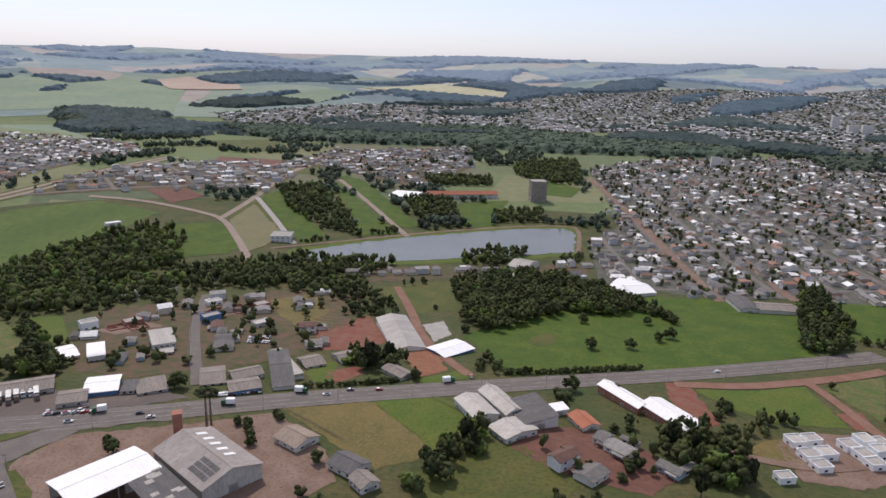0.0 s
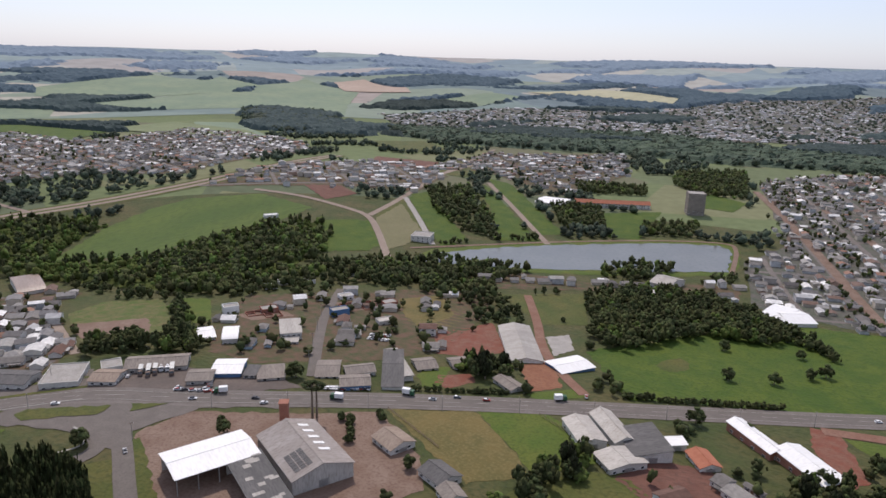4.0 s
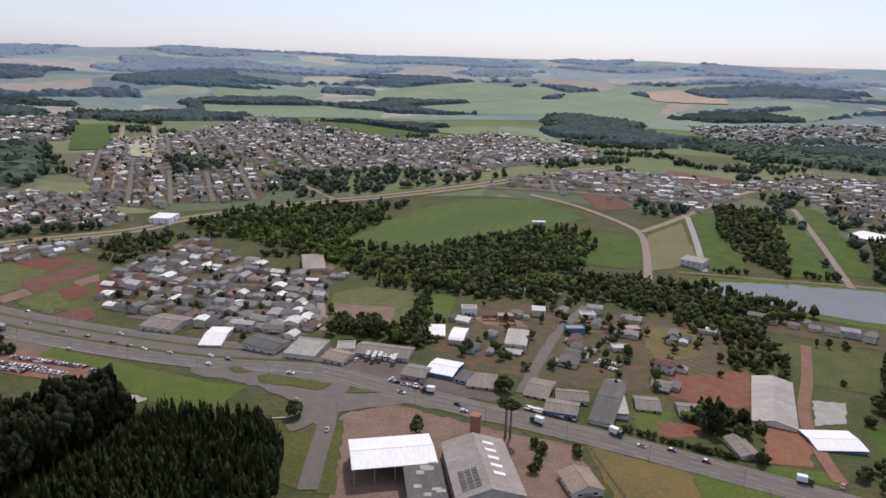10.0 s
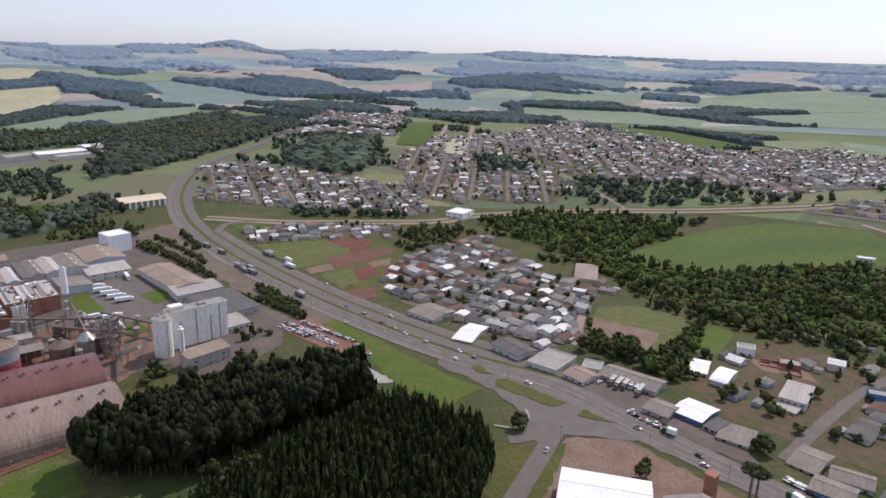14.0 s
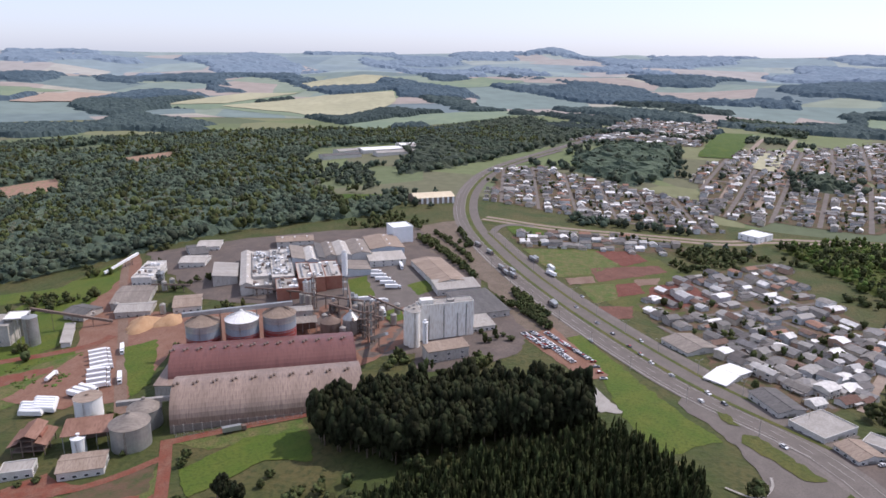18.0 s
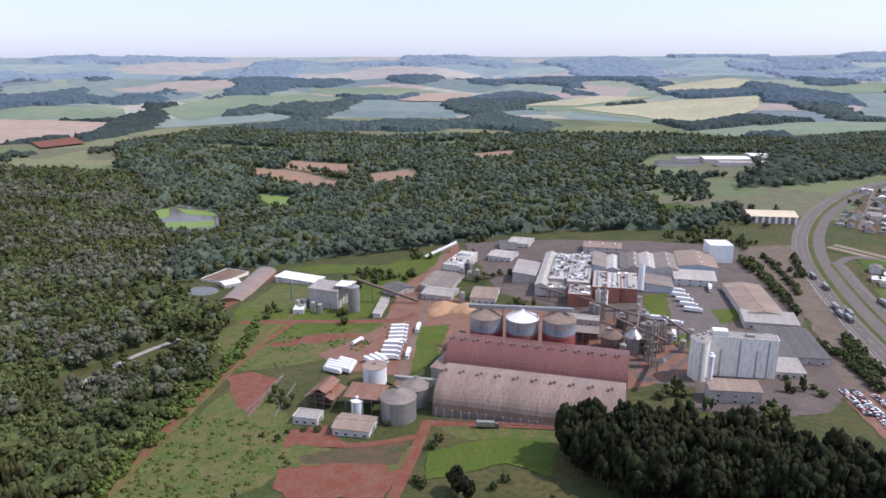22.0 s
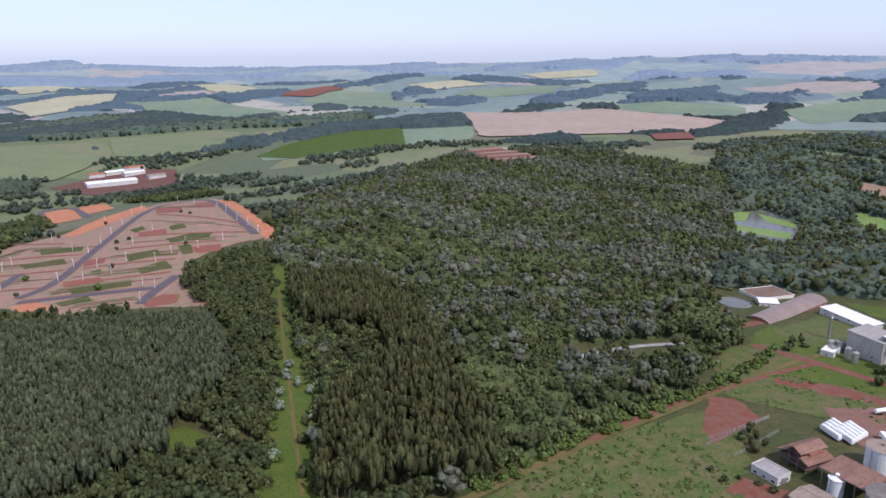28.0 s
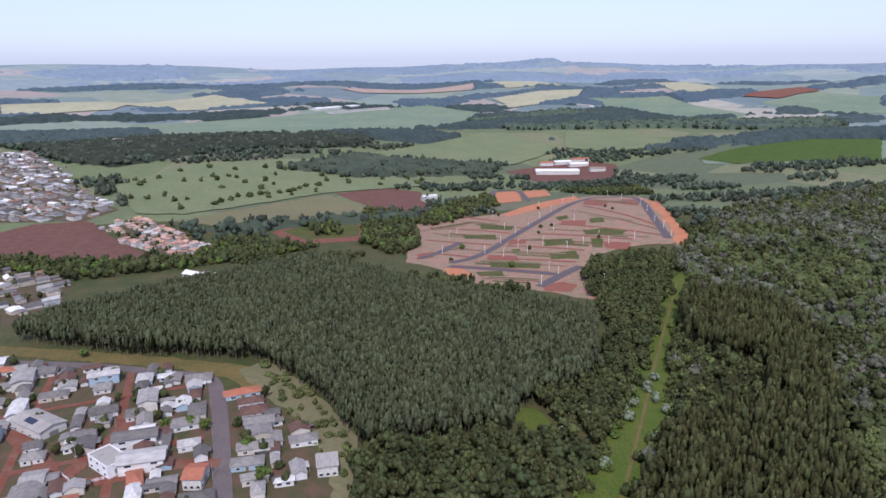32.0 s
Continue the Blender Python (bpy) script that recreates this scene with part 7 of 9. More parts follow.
conveyor((*(-393, -23), 3.0), (*(-364, -2), 20.0), "steep conveyor at the mill", 1.8, 1)
conveyor((*(-374, -280), 19.0), (*(-397, -230), 2.0), "inclined wood chip conveyor", 1.8, 3, RUST)
conveyor((*(-267.0, -121.4), 12.0), (*(-278.6, -95.7), 12.0), "conveyor bridge to the store", 2.4, 2, CONCRETE)

hall("boiler_house", [(-340, -302), (-350, -277), (-365, -288)], 17.0, "grey boiler house with ducts and pipes", "mono", 2.0, GREYWALL, METAL, 2, "building")
hall("boiler_bay", [(-351, -282), (-357, -270), (-370, -280)], 19.0, "open white-roofed boiler bay", "flat", 0, GREYWALL, WHITEMETAL, 0, "building", open_sides=True)
silo(*(-355, -262), 4.8, 21.0, "silver process silo on the boiler house", 1.5, None, STEEL, STEEL)
silo(*(-344, -332), 0.9, 17.0, "slim steel chimney", 0.5, None, STEEL, STEEL, name="chimney")
for dx, h in ((0, 6), (5, 8), (10, 5), (-5, 4)):
    p = (-342, -309)
    hall("duct_unit", [(p[0] + dx, p[1] + dx * 0.6), (p[0] + dx + 4, p[1] + dx * 0.6 + 1), (p[0] + dx + 3, p[1] + dx * 0.6 + 5)], h, "silver filter and duct unit", "flat", 0, STEEL, METAL, 0, "machine", door=False)
hall("container_hut", [(-320, -297), (-326, -291), (-335, -301)], 4.0, "white container hut on the gravel", "flat", 0, PLASTER, WHITEMETAL, 1)
hall("canteen", [(-368, -393), (-382, -349), (-394, -363)], 6.0, "long white-roofed building with open front", "mono", 1.0, PLASTER, WHITEMETAL, 6)
hall("arched_workshop", [(-315, -365), (-388, -421), (-390, -448)], 4.0, "long arched workshop with tan roof", "arch", 5, BRICK, STAINROOF, 3, "shed")
hall("settling_house", [(-326, -456), (-361, -467), (-370, -441)], 4.0, "open concrete treatment tanks with low walls", "flat", 0, PALEWALL, PALESOIL, 0)
hall("office_block", [(-327, -414), (-342, -411), (-356, -423)], 4.0, "small white office by the tanks", "gable", 1.2, PLASTER, WHITEMETAL, 3)
hall("flat_store", [(-352, -236), (-383, -259), (-385, -253)], 4.0, "narrow flat-roofed store", "mono", 0.8, PLASTER, METAL, 3)
hall("dark_store", [(-400, -277), (-398, -257), (-419, -272)], 6.0, "dark-roofed store", "gable", 2.0, GREYWALL, DARKROOF, 2)
silo(*(-272.1, -144.2), 7.2, 12.0, "white round storage tank with tan lid", 0.8, None, WHITEPAINT, TANROOF, name="storage_tank")
drying = root("drying_house", -236.5, -147.0, math.atan2(16, -7.4), "open timber works with rust brown stepped roofs", "works")
SPOTS.append((-236.5, -147, 11))
BROWNROOF = surf("rust brown sheet roof", (0.2, 0.105, 0.07), (0.28, 0.16, 0.115), (0.15, 0.075, 0.05), 4, 0.6, rough=0.7, stretch=(1, 0.2, 1))
for px in (-7.5, -2.5, 2.5, 7.5):
    for py in (-8, 0, 8):
        part("post", box(0.4, 0.4, -2, 10 if abs(px) < 5 else 6.2, px, py), RUST, drying)
for z, w, d in ((3.2, 15, 16), (6.0, 15, 16), (9.0, 7, 16)):
    part("floor", box(w, d, z - 0.25, z), RUST, drying, "dark timber floor")
part("brick_core", box(8, 9, -2, 9.5, 1.5, 1), BRICK, drying, "red brick core wall")
v, f = sheetroof(17, 8.5, 10.0, 2.2, "gable")
part("upper_roof", ([(b, a, c) for a, b, c in v], [q[::-1] for q in f]), BROWNROOF, drying)
for sx in (-1, 1):
    part("lower_roof", ([(sx * x, y, z) for x, y, z in ((4.0, -9, 8.2), (9.2, -9, 6.3), (9.2, 9, 6.3), (4.0, 9, 8.2), (4.0, -9, 8.45), (9.2, -9, 6.55), (9.2, 9, 6.55), (4.0, 9, 8.45))], [(3, 2, 1, 0), (4, 5, 6, 7), (0, 1, 5, 4), (1, 2, 6, 5), (2, 3, 7, 6), (3, 0, 4, 7)]), BROWNROOF, drying)
hall("press_house", [(-234.1, -127.3), (-244.6, -108.9), (-256.6, -118.0)], 10.0, "dark open works with brown stained roof", "mono", 1.5, RUST, BROWNROOF, 0, open_sides=True)
silo(*(-238.1, -121.1), 3.4, 8.5, "small white tank", 1.0, None, WHITEPAINT, WHITEPAINT, name="small_tank")
silo(*(-249.0, -99.2), 9.6, 13.0, "grey grain silo with conical roof", 5.0, None, STEEL, OLDROOF)
silo(*(-268.5, -105.4), 8.5, 11.0, "grey grain silo with conical roof", 4.5, None, STEEL, OLDROOF)
hall("white_hut", [(-207.3, -138.8), (-214.5, -126.7), (-221.6, -133.4)], 4.2, "small white hut with grey roof", "flat", 0, PLASTER, METAL, 3)
hall("tool_shed", [(-212.8, -111.7), (-223.0, -94.4), (-235.8, -103.3)], 4.5, "low white shed with tan sheet roof", "gable", 1.6, PLASTER, TANROOF, 4)
hall("lean_shed", [(-296.0, -119.6), (-298.9, -108.9), (-325.0, -128.2)], 9.0, "half-round lean-to at the store", "mono", 3, GREYWALL, STAINROOF, 0)

DIRTYWHITE = surf("grimy white sheet roof", (0.5, 0.47, 0.425), (0.62, 0.59, 0.545), (0.27, 0.24, 0.21), 3, 0.6, rough=0.6, stretch=(1, 0.2, 1))
PALEBLUE = surf("pale blue grey sheet wall", (0.46, 0.5, 0.55), (0.54, 0.58, 0.62), (0.38, 0.42, 0.46), 5, 0.6)
ALONG = Vector((math.cos(math.radians(119)), math.sin(math.radians(119))))


def block(u, v):
    """A point of the works from its place along the brick front and behind it."""
    return (-454.5 + ALONG.x * u - ALONG.y * v, -123.9 + ALONG.y * u + ALONG.x * v)


def clutter(ob, h, q, units, pipes):
    """Fans, boxes and pipe runs on a flat roof."""
    L, W = SIZES[ob.name]
    for i in range(units):
        w, d, t = q.uniform(1.2, 4.5), q.uniform(1.2, 3.5), q.uniform(0.7, 2.6)
        part("roof_unit", box(w, d, h + 0.1, h + t, q.uniform(-0.42, 0.42) * L, q.uniform(-0.42, 0.42) * W), q.choice((STEEL, WHITEPAINT, WHITEPAINT, CONCRETE, RUST)), ob)
    for i in range(pipes):
        y = q.uniform(-0.42, 0.42) * W
        part("pipe", merged(beam((-L * 0.42, y, h + 1.2), (L * 0.42, y, h + 1.2), 0.5, 0.5), *[box(0.25, 0.25, h, h + 1.1, L * z, y) for z in (-0.4, -0.15, 0.15, 0.4)]), STEEL, ob)


# u from, u to, v from, v to, eaves, roof shape, cover, wall, roof units
WORKS = [
    (-51, -31, 55, 95, 8, "mono", METAL, GREYWALL, 0), (-28, -18.5, 23, 122, 9, "gable", PALEROOF, PLASTER, 0), (-18, -3, 20, 37, 8, "flat", METAL, GREYWALL, 5),
    (-18, -3, 37.5, 115, 10, "flat", DIRTYWHITE, GREYWALL, 26), (-2.5, 15.5, 27, 112, 11, "flat", DIRTYWHITE, GREYWALL, 30), (0, 17.5, 0, 26, 10, "flat", METAL, BRICK, 14),
    (18, 28.5, 12, 58, 12, "flat", PALEROOF, BRICK, 7), (29, 39.5, 10, 52, 12.4, "flat", DIRTYWHITE, BRICK, 5), (40, 53, 13, 58, 11, "flat", PALEROOF, BRICK, 6),
    (16, 27, 69, 112, 11, "mono", OLDROOF, PALEBLUE, 0), (28, 38.5, 68, 110, 9, "gable", DIRTYWHITE, PALEBLUE, 0), (39, 45.5, 70, 120, 9, "mono", DARKROOF, GREYWALL, 0),
    (46, 55.5, 74, 120, 9, "gable", OLDROOF, GREYWALL, 0), (56, 68.5, 73, 119, 9.3, "gable", PALEROOF, PLASTER, 0), (69, 87, 74, 122, 9, "gable", OLDROOF, PLASTER, 0),
    (88, 120, 84, 131, 9, "gable", TANROOF, PALEBLUE, 0), (58, 81, 38, 65, 6, "mono", OLDROOF, PALEBLUE, 0), (83, 116, 58, 79, 6, "mono", PALEROOF, PLASTER, 0),
    (5, 41, 149, 171, 6, "gable", TANROOF, PLASTER, 0), (19, 50, 59, 66, 7, "flat", PALEROOF, GREYWALL, 8),
]
for k, (u0, u1, v0, v1, h, kind, cover, wall, units) in enumerate(WORKS):
    deep = v1 - v0 > u1 - u0
    corners = [block(u0, v0), block(u0, v1), block(u1, v1)] if deep else [block(u0, v0), block(u1, v0), block(u1, v1)]
    ob = hall("works_hall", corners, float(h), "works hall with %s, %s" % (cover.name, wall.name), kind, 2.2, wall, cover, 4, "hall", group="halls of the works", vents=3 if kind == "gable" else 0)
    if units:
        clutter(ob, h, random.Random(k), units, max(2, units // 6))
SIDE_ROOFS = [
    ([(-558, -41), (-510, -9), (-527, 8)], TANROOF, PLASTER, "gable", 6), ([(-508, -9), (-523, 17), (-508, 24)], METAL, PLASTER, "mono", 5),
    ([(-480, 10), (-496, 33), (-459, 47)], DARKROOF, GREYWALL, "mono", 5), ([(-438, 32), (-446, 44), (-433, 51)], METAL, PLASTER, "mono", 4),
    ([(-571, -282), (-580, -272), (-554, -256)], DARKROOF, GREYWALL, "gable", 5), ([(-590, -276), (-597, -259), (-579, -248)], PALEROOF, PLASTER, "gable", 5),
    ([(-541, -261), (-547, -242), (-530, -231)], PALEROOF, PLASTER, "gable", 5), ([(-507, -278), (-512, -265), (-477, -239)], DIRTYWHITE, PLASTER, "flat", 10),
    ([(-456, -264), (-466, -243), (-437, -220)], OLDROOF, GREYWALL, "gable", 6), ([(-442, -205), (-451, -190), (-432, -176)], TANROOF, PLASTER, "gable", 5),
    ([(-425, -241), (-434, -221), (-418, -210)], METAL, GREYWALL, "gable", 5),
]
for k, (abc, cover, wall, kind, h) in enumerate(SIDE_ROOFS):
    mid_ac = ((abc[0][0] + abc[2][0]) / 2, (abc[0][1] + abc[2][1]) / 2)
    abc = [(mid_ac[0] + 1.18 * (p[0] - mid_ac[0]), mid_ac[1] + 1.18 * (p[1] - mid_ac[1])) for p in abc]
    ob = hall("side_building", abc, float(h), "works building with %s, %s" % (cover.name, wall.name), kind, 2.0, wall, cover, 4, "hall", group="side buildings of the works")
    if kind == "flat":
        clutter(ob, h, random.Random(k), 12, 3)
stilt = root("stilted_tank", -477.2, -75.4, 0.5, "tall slim white tank on a steel frame", "tank")
for sx in (-1.6, 1.6):
    for sy in (-1.6, 1.6):
        part("leg", beam((sx, sy, -1), (sx, sy, 17), 0.4, 0.4), STEEL, stilt)
for z in (5, 11, 16.8):
    part("platform", box(4.2, 4.2, z, z + 0.2), STEEL, stilt)
part("tank", tube(2.3, 2.3, 17, 36, 20), WHITEPAINT, stilt)
part("lid", tube(2.4, 0.5, 36, 37, 20), STEEL, stilt)
for u in (23, 28):
    silo(*block(u, 5), 2.4, 12.0, "small pale upright tank at the brick front", 0.8, None, PALEWALL, STEEL, name="upright_tank")
hall("gear_house", [(-394, -84), (-403, -67), (-411, -72)], 9.0, "open rusty gear house between the silos", "mono", 1.0, RUST, OLDROOF, 0, open_sides=True)
hall("pump_house", [(-423, -104), (-433, -84), (-442, -89)], 5.0, "low pump house with blue grey sheet roof", "gable", 1.2, GREYWALL, METAL, 2)
conveyor((-496, -318, 3.5), (-536, -312, 9.0), "long white covered conveyor at the forest edge", 2.0, 4, WHITEPAINT)
hall("cold_store", [(-623, -82), (-636, -66), (-657, -73)], 16.0, "tall white cold store box", "flat", 0, WHITEPAINT, WHITEMETAL, 0)
CREAM = surf("cream sheet roof", (0.62, 0.52, 0.36), (0.7, 0.6, 0.44), (0.54, 0.44, 0.3), 8, 0.8, rough=0.6)
ware = hall("cream_warehouse", [(-839, -133), (-868, -89), (-836, -78)], 8.0, "cream warehouse with pitched roof and white piers", "gable", 4.0, TANROOF, CREAM, 0, "warehouse")
for i in range(8):
    for side in (-1, 1):
        part("pier", box(2.6, 0.5, -2, 7.9, -SIZES[ware.name][0] / 2 + 2 + (SIZES[ware.name][0] - 4) * i / 7, side * (SIZES[ware.name][1] / 2 + 0.2)), WHITEPAINT, ware, "white painted pier")
for a, b, d, cover in (((-1239, -344), (-1292, -282), 40, WHITEMETAL), ((-1318, -291), (-1360, -234), 45, WHITEMETAL), ((-1153, -389), (-1201, -334), 30, DARKROOF), ((-1206, -304), (-1266, -232), 28, METAL), ((-1220, -386), (-1251, -357), 30, METAL)):
    k = d / math.hypot(b[0] - a[0], b[1] - a[1])
    hall("far_works", [a, b, (b[0] - (b[1] - a[1]) * k, b[1] + (b[0] - a[0]) * k)], 7.0, "distant factory hall in the forest with %s" % cover.name, "gable", 2.0, PLASTER, cover, 0, "factory")
# ---- buildings along the highway ----
hall("white_shed", [(-210.6, 198.7), (-195.0, 230.8), (-174.4, 220.5)], 8.0, "big white sheet-roofed shed on a dirt yard", "gable", 1.6, GREYWALL, WHITEMETAL, 0, "shed", open_sides=True)
shed_front = root("shed_lean_to", -200.5, 213.5, math.atan2(32.1, 15.6), "low cream sheet lean-to along the white shed", "lean-to")
part("roof", ([(-12, -3.2, 5.6), (12, -3.2, 5.6), (12, 3.0, 7.6), (-12, 3.0, 7.6), (-12, -3.2, 5.8), (12, -3.2, 5.8), (12, 3.0, 7.8), (-12, 3.0, 7.8)], [(3, 2, 1, 0), (4, 5, 6, 7), (0, 1, 5, 4), (1, 2, 6, 5), (2, 3, 7, 6), (3, 0, 4, 7)]), CREAM, shed_front)
for x in (-11.5, -4, 4, 11.5):
    part("post", box(0.3, 0.3, -1.5, 5.7, x, -2.9), STEEL, shed_front)
hall("patched_shed", [(-184.3, 210.3), (-177.0, 223.4), (-138.7, 204.5)], 7.0, "dark shed roof patched with pale sheets", "mono", 1.0, GREYWALL, DARKROOF, 0, "shed", open_sides=True)
SAWROOF = surf("weathered brownish sheet roof", (0.27, 0.235, 0.21), (0.34, 0.305, 0.28), (0.2, 0.16, 0.14), 7, 0.8, rough=0.65, stretch=(1, 0.15, 1))
hall("sawmill_hall", [(-186.4, 232.6), (-149.4, 212.6), (-137.8, 238.0)], 7.0, "large hall with weathered grey brown pitched roof", "gable", 4.5, GREYWALL, SAWROOF, 0, "hall", vents=0)
st = root("brick_stack", *(-189.2, 254.5), 0.6, "square red brick stack behind the hall", "chimney")
part("shaft", box(4.2, 4.2, -2, 13.5), BRICK, st)
part("rim", merged(box(4.8, 4.8, 13.5, 14.1)), BRICK, st)
ROADSIDE = [
    ("truck_depot", [(-310, 258), (-284, 280), (-297, 291)], 3.7, "long grey-roofed truck depot with parked lorries", "gable", 2.2, GREYWALL, OLDROOF, 6),
    ("tyre_shop", [(-314, 238), (-301, 245), (-314, 255)], 3.1, "low workshop with tan sheet roof", "gable", 1.8, PLASTER, TANROOF, 3),
    ("flat_house", [(-321, 252), (-315, 261), (-324, 269)], 3.7, "flat grey house behind the depot", "flat", 0, PLASTER, CONCRETE, 3),
    ("fuel_canopy", [(-263, 278), (-249, 287), (-261, 302)], 3.7, "white-roofed service canopy", "gable", 1.2, BLUEWALL, WHITEMETAL, 0),
    ("dark_workshop", [(-267, 264), (-256, 272), (-267, 282)], 3.1, "dark-roofed workshop", "gable", 1.6, GREYWALL, OLDROOF, 2),
    ("scrap_shed", [(-247, 287), (-241, 290), (-249, 299)], 2.5, "small sheet shed", "mono", 1, GREYWALL, DARKROOF, 2),
    ("scrap_shed", [(-237, 288), (-226, 298), (-237, 309)], 2.5, "open scrap shed with mixed sheets", "mono", 1, GREYWALL, OLDROOF, 2),
    ("terraced_house", [(-272, 348), (-262, 357), (-277, 375)], 6.8, "tall white house with grey roof", "mono", 1, PLASTER, METAL, 4),
    ("terraced_house", [(-267, 342), (-258, 348), (-270, 363)], 3.1, "lower white wing of the tall house", "mono", 0.6, PLASTER, METAL, 3),
    ("white_block", [(-298, 322), (-291, 328), (-306, 343)], 5.0, "white two-storey block with arched roof", "arch", 2, PLASTER, WHITEMETAL, 3),
    ("white_block", [(-314, 318), (-308, 326), (-321, 341)], 3.7, "white house with sheet roof", "gable", 1.4, PLASTER, WHITEMETAL, 3),
    ("roadside_house", [(-213, 309), (-202, 316), (-215, 334)], 2.5, "roadside house with grey hipped roof", "gable", 2, PLASTER, OLDROOF, 3),
    ("car_showroom", [(-191, 303), (-178, 313), (-185, 325)], 3.7, "car showroom with pale canopy and blue glass", "gable", 1.5, BLUEWALL, OLDROOF, 5),
    ("roadside_house", [(-199, 320), (-187, 332), (-194, 342)], 3.1, "grey-roofed house behind the showroom", "gable", 2, PLASTER, OLDROOF, 3),
    ("long_warehouse", [(-163, 323), (-173, 317), (-202, 359)], 5.0, "long dark warehouse with stained roof", "gable", 2, PLASTER, DARKROOF, 5),
    ("warehouse_wing", [(-165, 338), (-170, 333), (-194, 368)], 5.0, "pale wing of the dark warehouse", "mono", 1, PLASTER, METAL, 3),
    ("garden_house", [(-170, 352), (-161, 361), (-172, 372)], 2.5, "small grey house in a garden", "gable", 2, GREYWALL, OLDROOF, 2),
    ("garden_house", [(-153, 367), (-145, 375), (-156, 386)], 2.5, "small timber house with grey roof", "gable", 2, GREYWALL, OLDROOF, 2),
    ("grey_warehouse", [(-131, 401), (-161, 453), (-145, 469)], 6.8, "new grey metal warehouse on red soil", "gable", 2.5, PALEWALL, METAL, 0),
    ("white_canopy", [(-96, 401), (-81, 421), (-92, 438)], 3.7, "white-roofed shed with dark blue front", "gable", 1, BLUEWALL, WHITEMETAL, 0),
    ("hay_house", [(-145.4, 265.7), (-131.3, 259.6), (-126.2, 272.7)], 3.1, "farmhouse with faded tan roof", "gable", 2.6, PLASTER, TANROOF, 3),
    ("yard_hut", [(-126, 364), (-111, 355), (-109, 365)], 2.5, "dark hut with pale lean-to", "gable", 1.4, GREYWALL, OLDROOF, 2),
    ("grey_house", [(-112.6, 252.6), (-99.0, 246.9), (-93.1, 257.8)], 3.1, "old house with dark tile roof", "gable", 2.4, PLASTER, DARKROOF, 3),
    ("grey_house", [(-99.2, 244.4), (-91.2, 238.3), (-86.6, 246.2)], 3.1, "old house with grey roof", "gable", 2.2, PLASTER, OLDROOF, 3),
    # PALEROOF on mill_shop: white sheets dulled in colour for their backlit slopes.
    ("mill_shop", [(-73.5, 332.8), (-58.3, 314.2), (-52.1, 328.3)], 4.3, "white workshop with sheet roof", "gable", 2, PLASTER, PALEROOF, 3),
    ("mill_shop", [(-63, 346), (-43.8, 323.4), (-40.0, 336.5)], 5.0, "white and grey hall roof", "gable", 3, PLASTER, PALEROOF, 2),
    ("mill_shop", [(-48.0, 336.8), (-33.2, 315.6), (-21.1, 332.1)], 5.0, "dark grey hall roof", "mono", 2, PLASTER, DARKROOF, 2),
    ("mill_shop", [(-50.6, 309.6), (-40.1, 299.8), (-34.2, 321.6)], 3.7, "white workshop with bright roof", "gable", 1.5, PLASTER, PALEROOF, 3),
    ("small_canopy", [(-25.6, 344.5), (-21.8, 337.9), (-15.3, 346.1)], 3.1, "small white canopy", "mono", 0.6, PLASTER, WHITEMETAL, 0),
    ("brick_store", [(1, 379), (23, 356), (28, 364)], 5.0, "long brick store with white roof", "gable", 2, BRICK, WHITEMETAL, 4),
    ("brick_store", [(24, 360), (46.3, 335.6), (57, 346)], 5.0, "long brick store with white roof", "gable", 2, BRICK, WHITEMETAL, 4),
    ("tiled_cottage", [(-13.1, 337.4), (-4.7, 325.5), (1.2, 335.3)], 2.5, "cottage with rust tile roof", "gable", 2, PLASTER, REDTILE, 2),
    ("round_hall", [(-529, 330), (-521, 348), (-561, 374)], 4.3, "sports hall with pale arched roof", "arch", 3.5, PLASTER, STAINROOF, 0),
    ("gable_store", [(-383, 187), (-375, 198), (-399, 216)], 3.1, "store with bright white pitched roof", "gable", 2, PLASTER, WHITEMETAL, 2),
    ("strip_shop", [(-441, 166), (-421, 181), (-438, 199)], 3.7, "long grey-roofed shop", "gable", 2, PLASTER, OLDROOF, 4),
    ("strip_shop", [(-363, 208), (-341, 219), (-358, 229)], 4.3, "shop row with dark roof", "gable", 1.5, PLASTER, DARKROOF, 4),
    ("corner_shop", [(-333, 222), (-318, 235), (-343, 247)], 4.3, "two-storey white corner shop", "flat", 0, PLASTER, CONCRETE, 5),
    ("avenue_store", [(-816, 269), (-800, 288), (-831, 297)], 6.8, "white store at the avenue", "flat", 0, WHITEPAINT, WHITEMETAL, 3),
    ("lake_villa", [(-358, 663), (-337, 669), (-346, 689)], 6.8, "white lakeside building with terraces", "flat", 0, PLASTER, CONCRETE, 5),
    ("parish_hall", [(-97, 662), (-78, 656), (-76, 688)], 5.0, "large grey hall by the lake", "gable", 4, PLASTER, METAL, 3),
    ("town_hall_roof", [(2, 617), (20, 612), (20, 653)], 4.3, "white market hall", "arch", 2.5, PLASTER, WHITEMETAL, 0),
    ("town_hall_roof", [(24, 609), (44, 620), (40, 653)], 4.3, "white market hall", "gable", 2.5, PLASTER, WHITEMETAL, 0),
    ("black_hall", [(103, 622), (110, 591), (124, 607)], 4.3, "dark-roofed hall at the edge of town", "gable", 2, PLASTER, DARKROOF, 0),
    ("black_hall", [(126, 593), (157, 597), (161, 617)], 3.7, "long brown-roofed hall", "gable", 2, PLASTER, OLDROOF, 0),
    ("plant_kiosk", [(-311, 925), (-272, 926), (-281, 969)], 3.7, "white building above the lake", "gable", 1.4, PLASTER, WHITEMETAL, 3),
]
